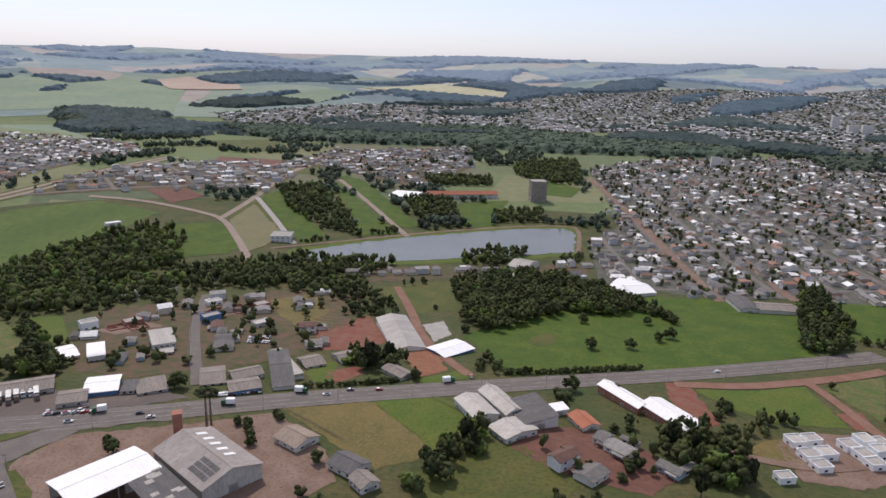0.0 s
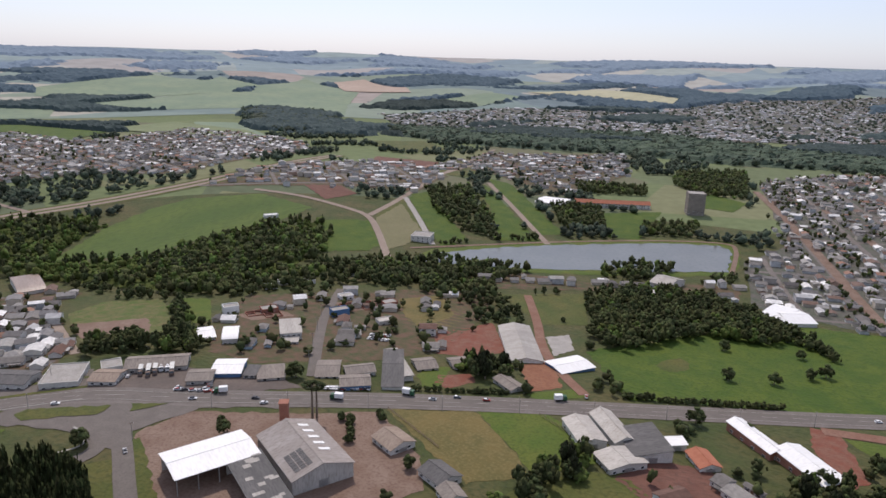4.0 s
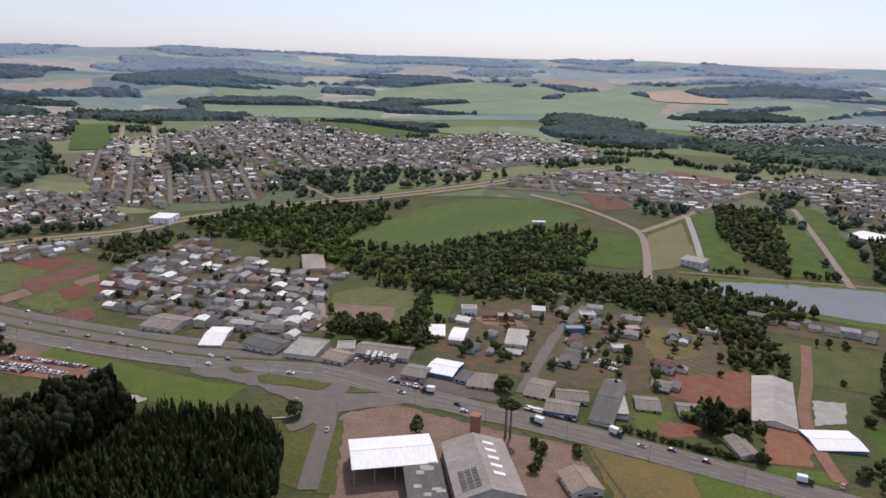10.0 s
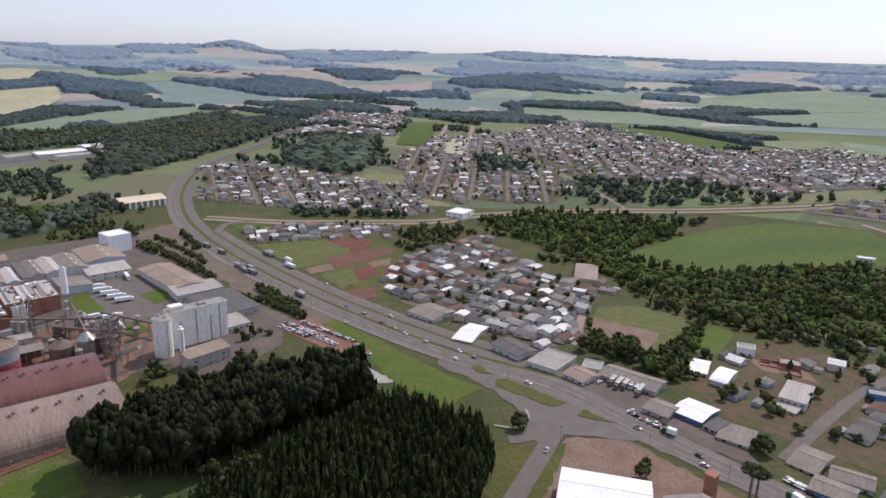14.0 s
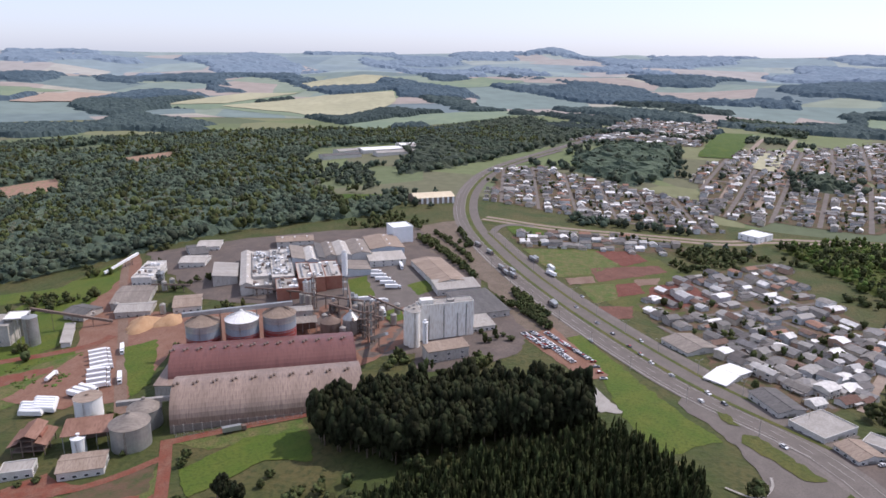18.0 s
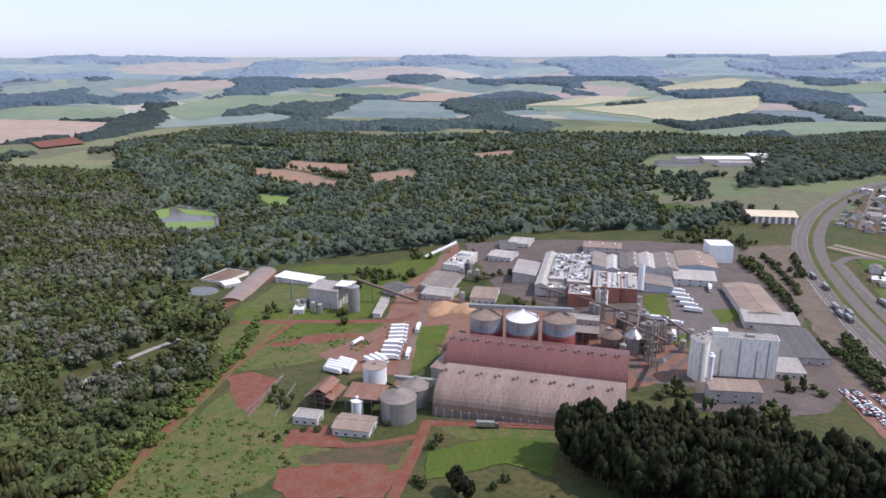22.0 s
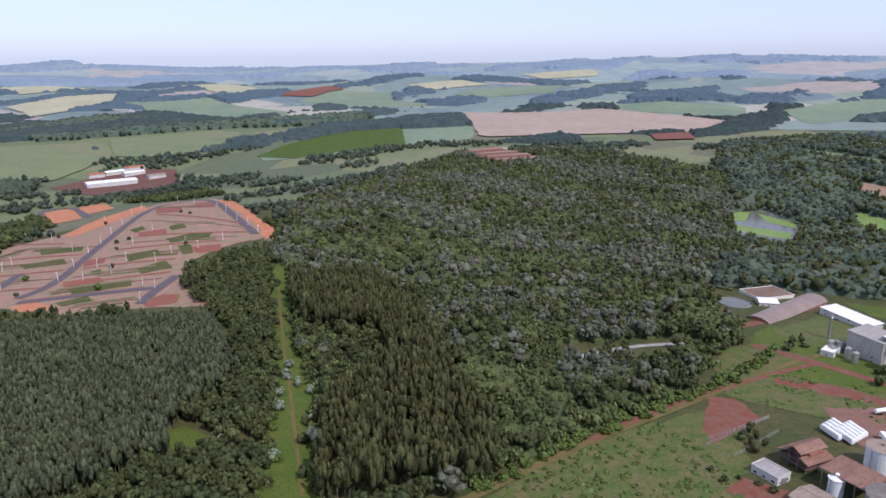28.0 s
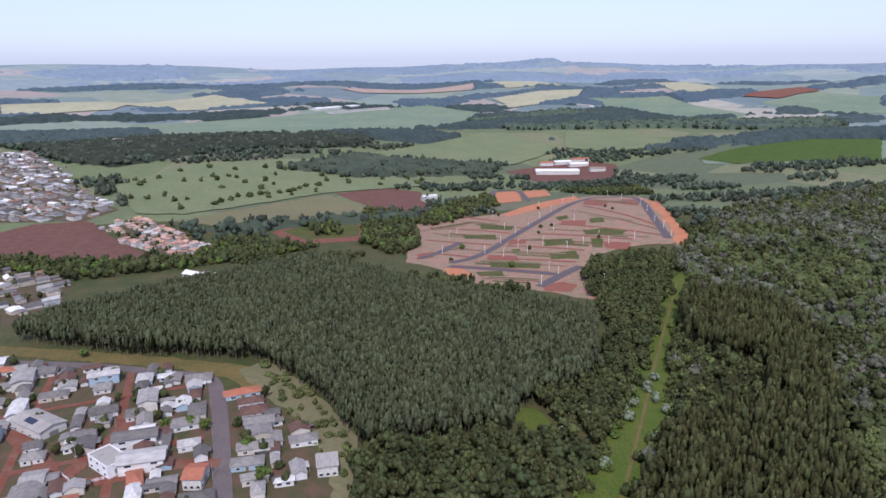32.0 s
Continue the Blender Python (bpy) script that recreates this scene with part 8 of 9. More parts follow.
for name, abc, h, label, kind, rise, wall, cover, n in ROADSIDE:
    hall(name, abc, float(h), label, kind, rise, wall, cover, n, "building")
for k in range(9):
    a, b = (-258, 942), (-163, 982)
    x, y = a[0] + (b[0] - a[0]) * k / 9, a[1] + (b[1] - a[1]) * k / 9
    hall("terrace_house", [(x, y), (x + (b[0] - a[0]) / 10, y + (b[1] - a[1]) / 10), (x + (b[0] - a[0]) / 10 - 2, y + (b[1] - a[1]) / 10 + 14)], 6.0, "terraced house with orange red roof above the lake", "gable", 4, PLASTER, REDTILE, 2, "house", group="red-roofed terrace")


def square_on(x, y, w, d, turn):
    """Three eaves corners of a building from its middle."""
    c, q = math.cos(turn), math.sin(turn)
    return [(x + a * c - b * q, y + a * q + b * c) for a, b in ((-w / 2, -d / 2), (w / 2, -d / 2), (w / 2, d / 2))]


for k, (x, y, w, d, h) in enumerate([(100, 349, 8, 8, 3.4), (108.5, 353.5, 8, 7, 3.4), (103.5, 336, 8.5, 8, 3.2), (112, 340, 8, 8, 3.6), (106.5, 326, 8, 7, 3.2), (126, 353.5, 8, 8, 3.4), (134, 358.5, 7.5, 8, 5.4), (142, 362, 8, 7, 3.4), (130.5, 345.5, 8, 8, 3.4), (138.5, 349.5, 8, 7, 5.2), (133, 337.5, 8, 7, 3.4), (87, 309, 8, 6, 3.2)]):
    hall("estate_house", square_on(x, y, w, d, 0.42), h, "new white house with flat parapet roof on bare soil", "flat", 0, WHITEPAINT, METAL if k % 3 else PALEROOF, 1, "house", group="new white estate houses")
for x, y, w, d, h, wall, cover, lab in ((-346, 378, 11, 8, 5.6, WHITEPAINT, CONCRETE, "new white two-storey house with flat roof"), (-323, 394, 12, 9, 4.0, BRICK, CONCRETE, "unfinished pinkish brick house without roof tiles"), (-275, 417, 13, 8, 5.8, BLUEWALL, CONCRETE, "dark blue modern house with flat roof"), (-260, 463, 11, 9, 4.0, BRICK, CONCRETE, "unfinished brick house shell"), (-298, 457, 11, 8, 3.8, WHITEPAINT, METAL, "small white house on bare plots"), (-368, 446, 10, 8, 3.4, PLASTER, WHITEMETAL, "white house at the edge of the wood"), (-367, 463, 10, 8, 3.4, PLASTER, OLDROOF, "grey-roofed house at the edge of the wood"), (-353, 477, 12, 8, 3.4, PLASTER, OLDROOF, "long grey house below the wood"), (-237, 421, 12, 8, 3.6, PLASTER, PALEROOF, "white flat house above the scrap yard"), (-536, 638, 16, 8, 3.6, PLASTER, WHITEMETAL, "white farm shed in the crop field")):
    hall("plot_house", square_on(x, y, w, d, 0.98), h, lab, "flat", 0, wall, cover, 2, "house")


def foundation(x, y, turn, label):
    """Low brick walls of a house begun on a raw plot."""
    ob = root("foundation", x, y, turn, label, "foundation", "house foundations")
    for u, v, w, d in ((0, -5, 12, 0.3), (0, 5, 12, 0.3), (-6, 0, 0.3, 10.3), (6, 0, 0.3, 10.3), (0, 0, 0.3, 9.7), (-3, 1, 5.7, 0.3)):
        part("low_wall", box(w, d, -1, 1.1 + 0.06 * abs(u + v), u, v), BRICK, ob, "raw red brick wall")
    return ob


for x, y in ((-327, 383), (-314, 388), (-275, 452), (-284, 440), (-268, 447)):
    foundation(x, y, 0.98, "low red brick walls of a house begun on bare soil")
tw = hall("tower_block", [(-115, 978), (-94, 985), (-95, 1007)], 29.0, "unfinished dark concrete tower block", "flat", 0, OLDROOF, CONCRETE, 5, "tower", door=False)
for p, w, h in (((661, 2526), 22, 38), ((666, 2359), 30, 26), ((699, 2340), 30, 28), ((170, 1382), 16, 20), ((241, 1959), 26, 16)):
    hall("apartment_block", [(p[0], p[1]), (p[0] + w, p[1] + 2), (p[0] + w - 2, p[1] + w * 0.7)], float(h), "white apartment tower in the distant town", "flat", 0, PLASTER, CONCRETE, 4, "tower", door=False)
hall("corner_villa", [(197.5, 22.8), (180.3, 22.8), (187.2, 12.7)], 6.0, "modern white corner house with flat roof", "flat", 0, WHITEPAINT, METAL, 3, "house")
hall("red_house", [(147.8, 7.9), (141.6, 3.1), (152.0, -3.3)], 5.5, "house with bright red orange roof", "gable", 1.8, PLASTER, REDTILE, 3, "house")
hall("solar_house", [(264.1, 28.4), (239.2, 25.5), (251.2, 13.7)], 5.5, "white house with solar panels on grey roof", "gable", 1.6, PLASTER, METAL, 4, "house")
hall("lone_house", [(110.6, -33.9), (104.9, -40.5), (111.4, -46.5)], 5.5, "two-storey house with pale roof at the wood", "mono", 1.0, PLASTER, METAL, 3, "house")


def slope_panel(ob, x, y0, y1, w, h, rise, W, material, name, label=""):
    """A sheet lying on one slope of a gable roof."""
    up = lambda y: h + rise * (1 - abs(y) / (W / 2 + 0.6)) + 0.3  # noqa: E731
    v = [(x - w / 2, y0, up(y0)), (x + w / 2, y0, up(y0)), (x + w / 2, y1, up(y1)), (x - w / 2, y1, up(y1))]
    v += [(a, b, c + 0.12) for a, b, c in v]
    part(name, (v, [(3, 2, 1, 0), (4, 5, 6, 7), (0, 1, 5, 4), (1, 2, 6, 5), (2, 3, 7, 6), (3, 0, 4, 7)]), material, ob, label)


SOLAR = surf("dark blue solar panel", (0.02, 0.03, 0.06), (0.03, 0.04, 0.08), (0.015, 0.02, 0.045), 2, 0.3, rough=0.2, spec=0.5)
for ob in list(scene.objects):
    if ob.parent is None and ob.name in SIZES:
        L, W = SIZES[ob.name]
        if ob.name.startswith("sawmill_hall"):
            for i in range(5):
                slope_panel(ob, -L * 0.35 + i * L * 0.14, W * 0.12, W * 0.3, 2.2, 7.0, 4.5, W, WHITEMETAL, "skylight", "pale translucent roof sheet")
            for i in range(6):
                for j in range(3):
                    slope_panel(ob, L * 0.12 + i * 2.3, -W * 0.12 - j * W * 0.1, -W * 0.2 - j * W * 0.1, 2.0, 7.0, 4.5, W, DARKROOF, "solar_panel", "dark grey solar panel")
        if ob.name.startswith("solar_house"):
            for i in range(5):
                slope_panel(ob, -4 + i * 1.6, -W * 0.1, -W * 0.35, 1.4, 5.5, 1.6, W, SOLAR, "solar_panel", "dark solar panel")
        if ob.name.startswith("patched_shed"):
            q = random.Random(3)
            for i in range(14):
                x, y = q.uniform(-0.42, 0.42) * L, q.uniform(-0.42, 0.42) * W
                z = 7.0 + 1.0 * (y / (W + 1.2) + 0.5)
                part("pale_sheet", box(q.uniform(2, 5), q.uniform(1.5, 3), z + 0.27, z + 0.36, x, y), METAL, ob, "pale patch sheet")


# ---- houses: the near ones singly, the far ones as quarters ----
def house_kind(w, d, h, rise, label, hip=False, porch=False, cover=HOUSEROOF):
    ob = root("house", 0, 0, 0, label, "house", "town houses", z=0)
    v, f, m = gable_house(w, d, h, rise)
    wv, wf = v[:10], f[:4]
    if hip:
        x, y, o = w / 2, d / 2, 0.5
        k = min(x, y)
        part("wall", box(w, d, -3, h), HOUSEWALL, ob)
        rv = [(-x - o, -y - o, h - 0.2), (x + o, -y - o, h - 0.2), (x + o, y + o, h - 0.2), (-x - o, y + o, h - 0.2), (-x + k, 0, h + rise), (x - k, 0, h + rise)]
        part("roof", (rv, [(0, 1, 5, 4), (1, 2, 5), (2, 3, 4, 5), (3, 0, 4), (3, 2, 1, 0)]), cover, ob)
    else:
        part("wall", (wv, wf), HOUSEWALL, ob)
        part("roof", ([p for p in v[10:]], [tuple(i - 10 for i in q) for q in f[4:]]), cover, ob)
    for x, y, r in ((-w * 0.28, -d / 2, 0), (w * 0.3, -d / 2, 0), (-w * 0.2, d / 2, math.pi), (w * 0.25, d / 2, math.pi)):
        for z in ((1.0, 4.0) if h > 5 else (1.0,)):
            s = -1 if r == 0 else 1
            wv2, wf2 = merged(box(1.5, 0.12, z - 0.08, z, x, y + s * 0.05), box(1.5, 0.12, z + 1.1, z + 1.2, x, y + s * 0.05), box(0.1, 0.12, z, z + 1.1, x - 0.7, y + s * 0.05), box(0.1, 0.12, z, z + 1.1, x + 0.7, y + s * 0.05), box(1.3, 0.05, z, z + 1.1, x, y + s * 0.03))
            link_mesh("window", wv2, wf2, [WHITEPAINT, GLASS], ob, index=[0] * 24 + [1] * 6)
    part("door", merged(box(0.9, 0.1, -0.4, 2.1, 0, -d / 2 - 0.04), box(1.1, 0.16, 2.1, 2.2, 0, -d / 2 - 0.05)), DOORWOOD, ob)
    if porch:
        part("porch_roof", merged(box(w * 0.5, 2.6, 2.5, 2.68, w * 0.2, -d / 2 - 1.3), box(0.2, 0.2, -1, 2.5, w * 0.42, -d / 2 - 2.4), box(0.2, 0.2, -1, 2.5, -w * 0.02, -d / 2 - 2.4)), cover, ob)
    return ob


KINDS = [
    (house_kind(9.5, 8, 3.0, 1.6, "white rendered bungalow with grey gable roof", porch=True), 3.0, 9.5, 8),
    (house_kind(10.5, 8.5, 3.1, 1.9, "rendered bungalow with weathered hipped roof", hip=True), 3.0, 10.5, 8.5),
    (house_kind(8.5, 7.5, 5.9, 1.3, "two-storey house with low pitched roof"), 5.6, 8.5, 7.5),
    (house_kind(11, 9, 3.0, 1.4, "wide bungalow with fibre cement roof", porch=True), 3.0, 11, 9),
    (house_kind(5.5, 5, 2.6, 0.7, "small outbuilding with sheet roof"), 2.6, 5.5, 5),
    (house_kind(9, 9, 3.0, 2.1, "bungalow with clay tile roof", hip=True, cover=REDTILE), 3.0, 9, 9),
]
CENTRE = (-20, 80)
every = sorted((math.hypot(p[0] - CENTRE[0], p[1] - CENTRE[1]), k, i) for k, (_, ps, _) in enumerate(HOUSES) for i, p in enumerate(ps))
single = {(k, i) for _, k, i in every[:222]}
g = random.Random(4)
used = set()
for k, (name, ps, label) in enumerate(HOUSES):
    verts, faces, mats = [], [], []
    for i, (x, y, a, w, d, h, rise) in enumerate(ps):
        z = float(gz(x, y))
        if any((x - a) ** 2 + (y - b) ** 2 < (r + 4) ** 2 for a, b, r in SPOTS):
            continue
        if (k, i) in single:
            pick = 4 if h < 2.8 else 2 if h > 5 else g.choice((0, 0, 1, 1, 3, 3, 5)) if g.random() < 0.35 else g.choice((0, 1, 3))
            ob, _, bw, bd = KINDS[pick]
            m = Matrix.Translation((x, y, z)) @ Matrix.Rotation(a, 4, "Z") @ Matrix.Diagonal((w / bw, d / bd, 1, 1))
            if pick not in used:
                used.add(pick)
                ob.matrix_world = m
            else:
                copy_thing(ob, m)
            continue
        v, f, mi = gable_house(w, d, h, rise)
        c, s = math.cos(a), math.sin(a)
        o = len(verts)
        verts += [(x + p[0] * c - p[1] * s, y + p[0] * s + p[1] * c, z + p[2]) for p in v]
        faces += [tuple(q + o for q in t) for t in f]
        mats += mi
    if verts:
        ob = link_mesh(name + "_houses", verts, faces, [TOWNWALL, PINKROOF if name == "south_village" else HAZEROOF if name == "far_town" else TOWNROOF], index=mats)
        tagged(ob, label, "houses", kind="stuff")
for n, (ob, *_r) in enumerate(KINDS):
    if n not in used:
        for o in [*ob.children_recursive, ob]:
            bpy.data.objects.remove(o)



# ---- where nothing stands yet ----
CELL, HALF = 5.0, 1700.0
axis = np.arange(-HALF, HALF, CELL)
mx, my = np.meshgrid(axis + CELL / 2, axis + CELL / 2, indexing="ij")
FULL = np.zeros(mx.shape, bool)
WOODS = [p for g4 in GROVES for p in g4[5]] + [FOREST, EUC, PLANT, MIXED, EDGE, WEST, VALLEY, LAKEWOOD, GROVE, EUCNEAR, PINES]


def fill(poly):
    a = np.array(poly)
    lo, hi = np.clip(((a.min(0) + HALF) / CELL).astype(int), 0, len(axis)), np.clip(((a.max(0) + HALF) / CELL).astype(int) + 1, 0, len(axis))
    if (hi > lo).all():
        box_ = (slice(lo[0], hi[0]), slice(lo[1], hi[1]))
        FULL[box_] |= inside(list(poly), mx[box_], my[box_])


def disc(x, y, r):
    i, j, k = int((x + HALF) / CELL), int((y + HALF) / CELL), int(r / CELL) + 1
    FULL[max(0, i - k) : max(0, i + k + 1), max(0, j - k) : max(0, j + k + 1)] = True


for p in OCCUPIED + WOODS:
    fill(p)
for p, w in TRACKS:
    for x, y in p:
        disc(x, y, w)
for x, y, r in SPOTS:
    disc(x, y, r)
for _, ps, _ in HOUSES:
    for x, y, *_r in ps:
        disc(x, y, 6)


def free(pts):
    i = np.clip(((pts + HALF) / CELL).astype(int), 0, len(axis) - 1)
    return ~FULL[i[:, 0], i[:, 1]]


def clumps(pts, wave, cut, seed=0.0):
    """Keeps points where a wide wavy pattern is high, so that scrub grows in patches."""
    x, y = pts[:, 0] / wave, pts[:, 1] / wave
    s = np.sin(x + 1.7 * np.sin(y * 0.8 + seed)) + np.sin(y * 1.1 + 1.3 * np.sin(x * 0.9 + 2 * seed)) + 0.7 * np.sin(2.3 * x - 1.9 * y + seed)
    return s > cut


def ring_points(r0, r1, spacing, seed):
    g = np.random.RandomState(seed)
    n = int(math.pi * (r1 * r1 - r0 * r0) / spacing**2)
    r, a = np.sqrt(g.uniform(r0 * r0, r1 * r1, n)), g.uniform(0, 6.2832, n)
    pts = np.stack([-20 + r * np.cos(a), 60 + r * np.sin(a)], 1)
    away = (pts[:, 0] > 250) & (pts[:, 1] > -150) & (pts[:, 1] < pts[:, 0] * 1.2)
    return pts[~away]


near = ring_points(120, 750, 7.5, 31)
near = near[free(near) & clumps(near, 30, 0.35, 0.4)]
stand("scrub_trees", near, BROADMID, LEAF, "scattered trees and bushes on rough ground", (3.5, 9), (1.8, 4.0), 0.25, trunk=False)
mid = ring_points(750, 1650, 13, 32)
mid = mid[free(mid) & clumps(mid, 70, 0.2, 1.4)]
stand("hillside_trees", mid, BROADFAR, HAZEWEST, "tree belts on the far hillsides", (7, 13), (4.5, 7.5), 0.25, trunk=False)
FARPOLYS = [p for p in OCCUPIED if math.hypot(*p[0]) > 1200]
TOWNS = [q for q in TOWNPOLYS if max(math.hypot(*p) for p in q) > 1600]


def wavy(x, y, wave, seed):
    """A wide wavy pattern: woods stand where it is high."""
    x, y = x / wave, y / wave
    s = np.sin(x + 1.7 * np.sin(y * 0.8 + seed)) + np.sin(y * 1.1 + 1.3 * np.sin(x * 0.9 + 2 * seed)) + 0.7 * np.sin(2.3 * x - 1.9 * y + seed)
    return s + 0.35 * np.sin(5.1 * x + 2.0 * np.sin(3.7 * y)) * np.sin(4.3 * y + seed) + 0.2 * np.sin(13 * x + 9 * y) * np.sin(11 * y - 7 * x)


for name, r0, r1, step, wave, cut, tall, material, seed in (("far_woods", 1650, 2700, 8.5, 130, 0.2, 13, FARHAZELEAF, 33), ("horizon_woods", 2700, 3650, 13, 170, 0.25, 14, HAZELEAF, 34), ("skyline_woods", 3650, 4900, 19, 200, 0.25, 15, RIMHAZELEAF, 35)):
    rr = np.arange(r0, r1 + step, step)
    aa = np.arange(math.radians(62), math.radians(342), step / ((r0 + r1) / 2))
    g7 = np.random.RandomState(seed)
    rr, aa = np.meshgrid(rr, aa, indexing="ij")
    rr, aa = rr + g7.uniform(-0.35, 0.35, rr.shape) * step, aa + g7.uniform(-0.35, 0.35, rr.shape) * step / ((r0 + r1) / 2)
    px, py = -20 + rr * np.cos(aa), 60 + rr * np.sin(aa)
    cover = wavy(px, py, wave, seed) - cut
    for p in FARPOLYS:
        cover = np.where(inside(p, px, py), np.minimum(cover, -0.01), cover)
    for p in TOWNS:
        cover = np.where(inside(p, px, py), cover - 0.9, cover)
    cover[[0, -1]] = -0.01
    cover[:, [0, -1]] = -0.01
    canopy(name, px, py, cover, tall, material, "green woods far across the farmland, blued for haze", seed)


# ---- single trees ----
def tree_kind(label, tall, wide, leaves, seed, low=0.3, araucaria=False):
    ob = root("tree", 0, 0, 0, label, "tree", "single trees", z=0)
    limbs = [tube(0.035 * tall, 0.02 * tall, -0.5, tall * max(low, 0.35) + 0.6, 8)]
    g = random.Random(seed)
    for k in range(5):
        a = k * 1.26 + g.uniform(-0.3, 0.3)
        limbs.append(beam((0, 0, tall * low), (math.cos(a) * wide * 0.6, math.sin(a) * wide * 0.6, tall * (low + 0.3)), 0.02 * tall, 0.02 * tall))
    if araucaria:
        limbs = [tube(0.8, 0.5, -0.5, tall * 0.93, 8)] + [beam((0, 0, tall * 0.86), (math.cos(k * 0.63) * wide, math.sin(k * 0.63) * wide, tall * 0.95), 0.25, 0.25) for k in range(10)]
    part("trunk", merged(*limbs), BARK, ob)
    if araucaria:
        vs, fs = [], []
        for k in range(14):
            v, f = crown(seed + k, 0.6, 2, 10, 1)
            a, r = k * 0.63, wide * (0.95 if k < 10 else 0.4)
            o = len(vs)
            vs += [(p[0] * 2.1 + math.cos(a) * r, p[1] * 2.1 + math.sin(a) * r, p[2] * 1.7 + tall * (0.93 if k < 10 else 0.98)) for p in v]
            fs += [tuple(int(i) + o for i in q) for q in f]
        part("crown", (vs, fs), leaves, ob)
    else:
        v, f = crown(seed, 0.95, 16, 150, 1, 0.66, (0.18, 0.38), 0.17)
        top = v[:, 2].max()
        part("crown", ([(p[0] * wide, p[1] * wide, tall * low + (p[2] / top) * tall * (1 - low)) for p in v], [tuple(int(i) for i in q) for q in f]), leaves, ob)
    return ob


TREES = {
    "round": tree_kind("broad dark green tree with rounded crown", 11, 5.0, LEAF, 5),
    "light": tree_kind("bright green leafy tree", 8, 4.2, LEAFLIGHT, 6),
    "small": tree_kind("small dark bushy tree", 6, 3.2, LEAF, 7, 0.2),
    "tall": tree_kind("tall slender dark tree", 17, 4.6, LEAFEUC, 8, 0.3),
    "araucaria": tree_kind("tall parana pine with candelabra crown", 23, 4.8, LEAFPINE, 9, araucaria=True),
}
PLACED = {
    "araucaria": [(-182.2, 270.8), (-183.2, 268.5)],
    "round": [(20, 466), (-6, 456), (40, 490), (34, 530), (49, 500), (-15, 517), (-209.8, 235.2), (-223, 304), (-55.3, 288.6), (-64.4, 276.9), (-119.2, 255.5), (-59.9, 260.2), (-54.2, 287.2), (-70.7, 248.7), (-258.7, 194.8), (-226, 304), (12, 378), (-14, 377), (-123, 374), (-144, 379), (-355, 275), (-340, 288), (-321, 300), (-341, 307), (-305, 303), (-282, 325), (-380, 355), (-344, 328)],
    "light": [(345, -463), (253, -420), (183.0, -27.3), (282.8, -34.4), (-123, 380), (198.6, -15.7), (331.6, -39.7), (126.9, -17.0), (152.1, -28.9), (191.4, -24.4)],
    "small": [(419, -650), (318, -591), (310, -603), (305, -563), (276, -493), (231, -569), (322, -412), (455, -592), (391, -711), (306, -749), (288, -732), (221, -368), (-131, 510), (-159.6, 267.6), (-154.6, 259.5), (-152.7, 286.0), (-166.9, 277.6), (-216.8, 239.9), (-207.5, -40.7), (-226.7, -15.0), (-208.6, -44.5), (-243.5, -64.0), (-208.6, -45.9), (-190.6, -128.8), (-164.4, 275.2), (-157.6, 265.7), (-157.1, 290.5), (221.2, 18.8), (245.4, 22.4), (289.7, 7.9), (270.4, -19.8), (245.5, -27.4), (239.8, -11.8), (180.9, 10.4), (173.2, -38.3), (128.5, -27.6), (142.0, -16.6), (235.6, -29.9), (-170.2, 275.1), (-154.3, 287.9), (-163.0, 271.5), (-235.7, -61.7), (-234.7, -14.7), (-424, 46), (-633, -11), (-670, -51), (-617, -31), (-648, -33), (-469, 77), (-485, 67), (-491, 58), (-479, 79), (-499, 70), (-515, 63), (-645, -20), (-656, -32), (-331, 288), (-475, 81), (-491, 71)],
    "tall": [(-137, 379), (-127, 383), (48.4, 282.6), (62.4, 301.2), (69.3, 298.7), (39.3, 325.3), (49.8, 323.1), (-138, 369), (-132, 366), (-212.7, -23.7), (-215.4, -29.9), (-213.3, -24.9), (-212.4, -17.8), (-52.9, 287.6), (-58.5, 294.1)],
}
for kind, spots in PLACED.items():
    first = True
    for k, (x, y) in enumerate(spots):
        s = 0.8 + 0.4 * ((k * 37) % 10) / 10
        m = Matrix.Translation((x, y, float(gz(x, y)))) @ Matrix.Rotation(k * 2.4, 4, "Z") @ Matrix.Diagonal((s, s, s, 1))
        if first:
            TREES[kind].matrix_world = m
            first = False
        else:
            copy_thing(TREES[kind], m)


# ---- vehicles ----
CARPAINT = palette("car paint", [(0.75, 0.75, 0.75), (0.8, 0.8, 0.8), (0.45, 0.46, 0.47), (0.05, 0.05, 0.055), (0.3, 0.04, 0.03), (0.6, 0.6, 0.6), (0.12, 0.13, 0.15)], "object", 0.3, 2, 0.05)


def extruded(profile, w):
    n = len(profile)
    v = [(x, s * w / 2, z) for s in (-1, 1) for x, z in profile]
    return v, [tuple(range(n - 1, -1, -1)), tuple(range(n, 2 * n))] + [(i, (i + 1) % n, (i + 1) % n + n, i + n) for i in range(n)]


def wheel(x, y, r=0.32, w=0.22):
    n = 12
    v = [(x + r * math.cos(6.2832 * i / n), y + s * w / 2, r + r * math.sin(6.2832 * i / n)) for s in (-1, 1) for i in range(n)]
    return v, [tuple(range(n - 1, -1, -1)), tuple(range(n, 2 * n))] + [(i, (i + 1) % n, (i + 1) % n + n, i + n) for i in range(n)]


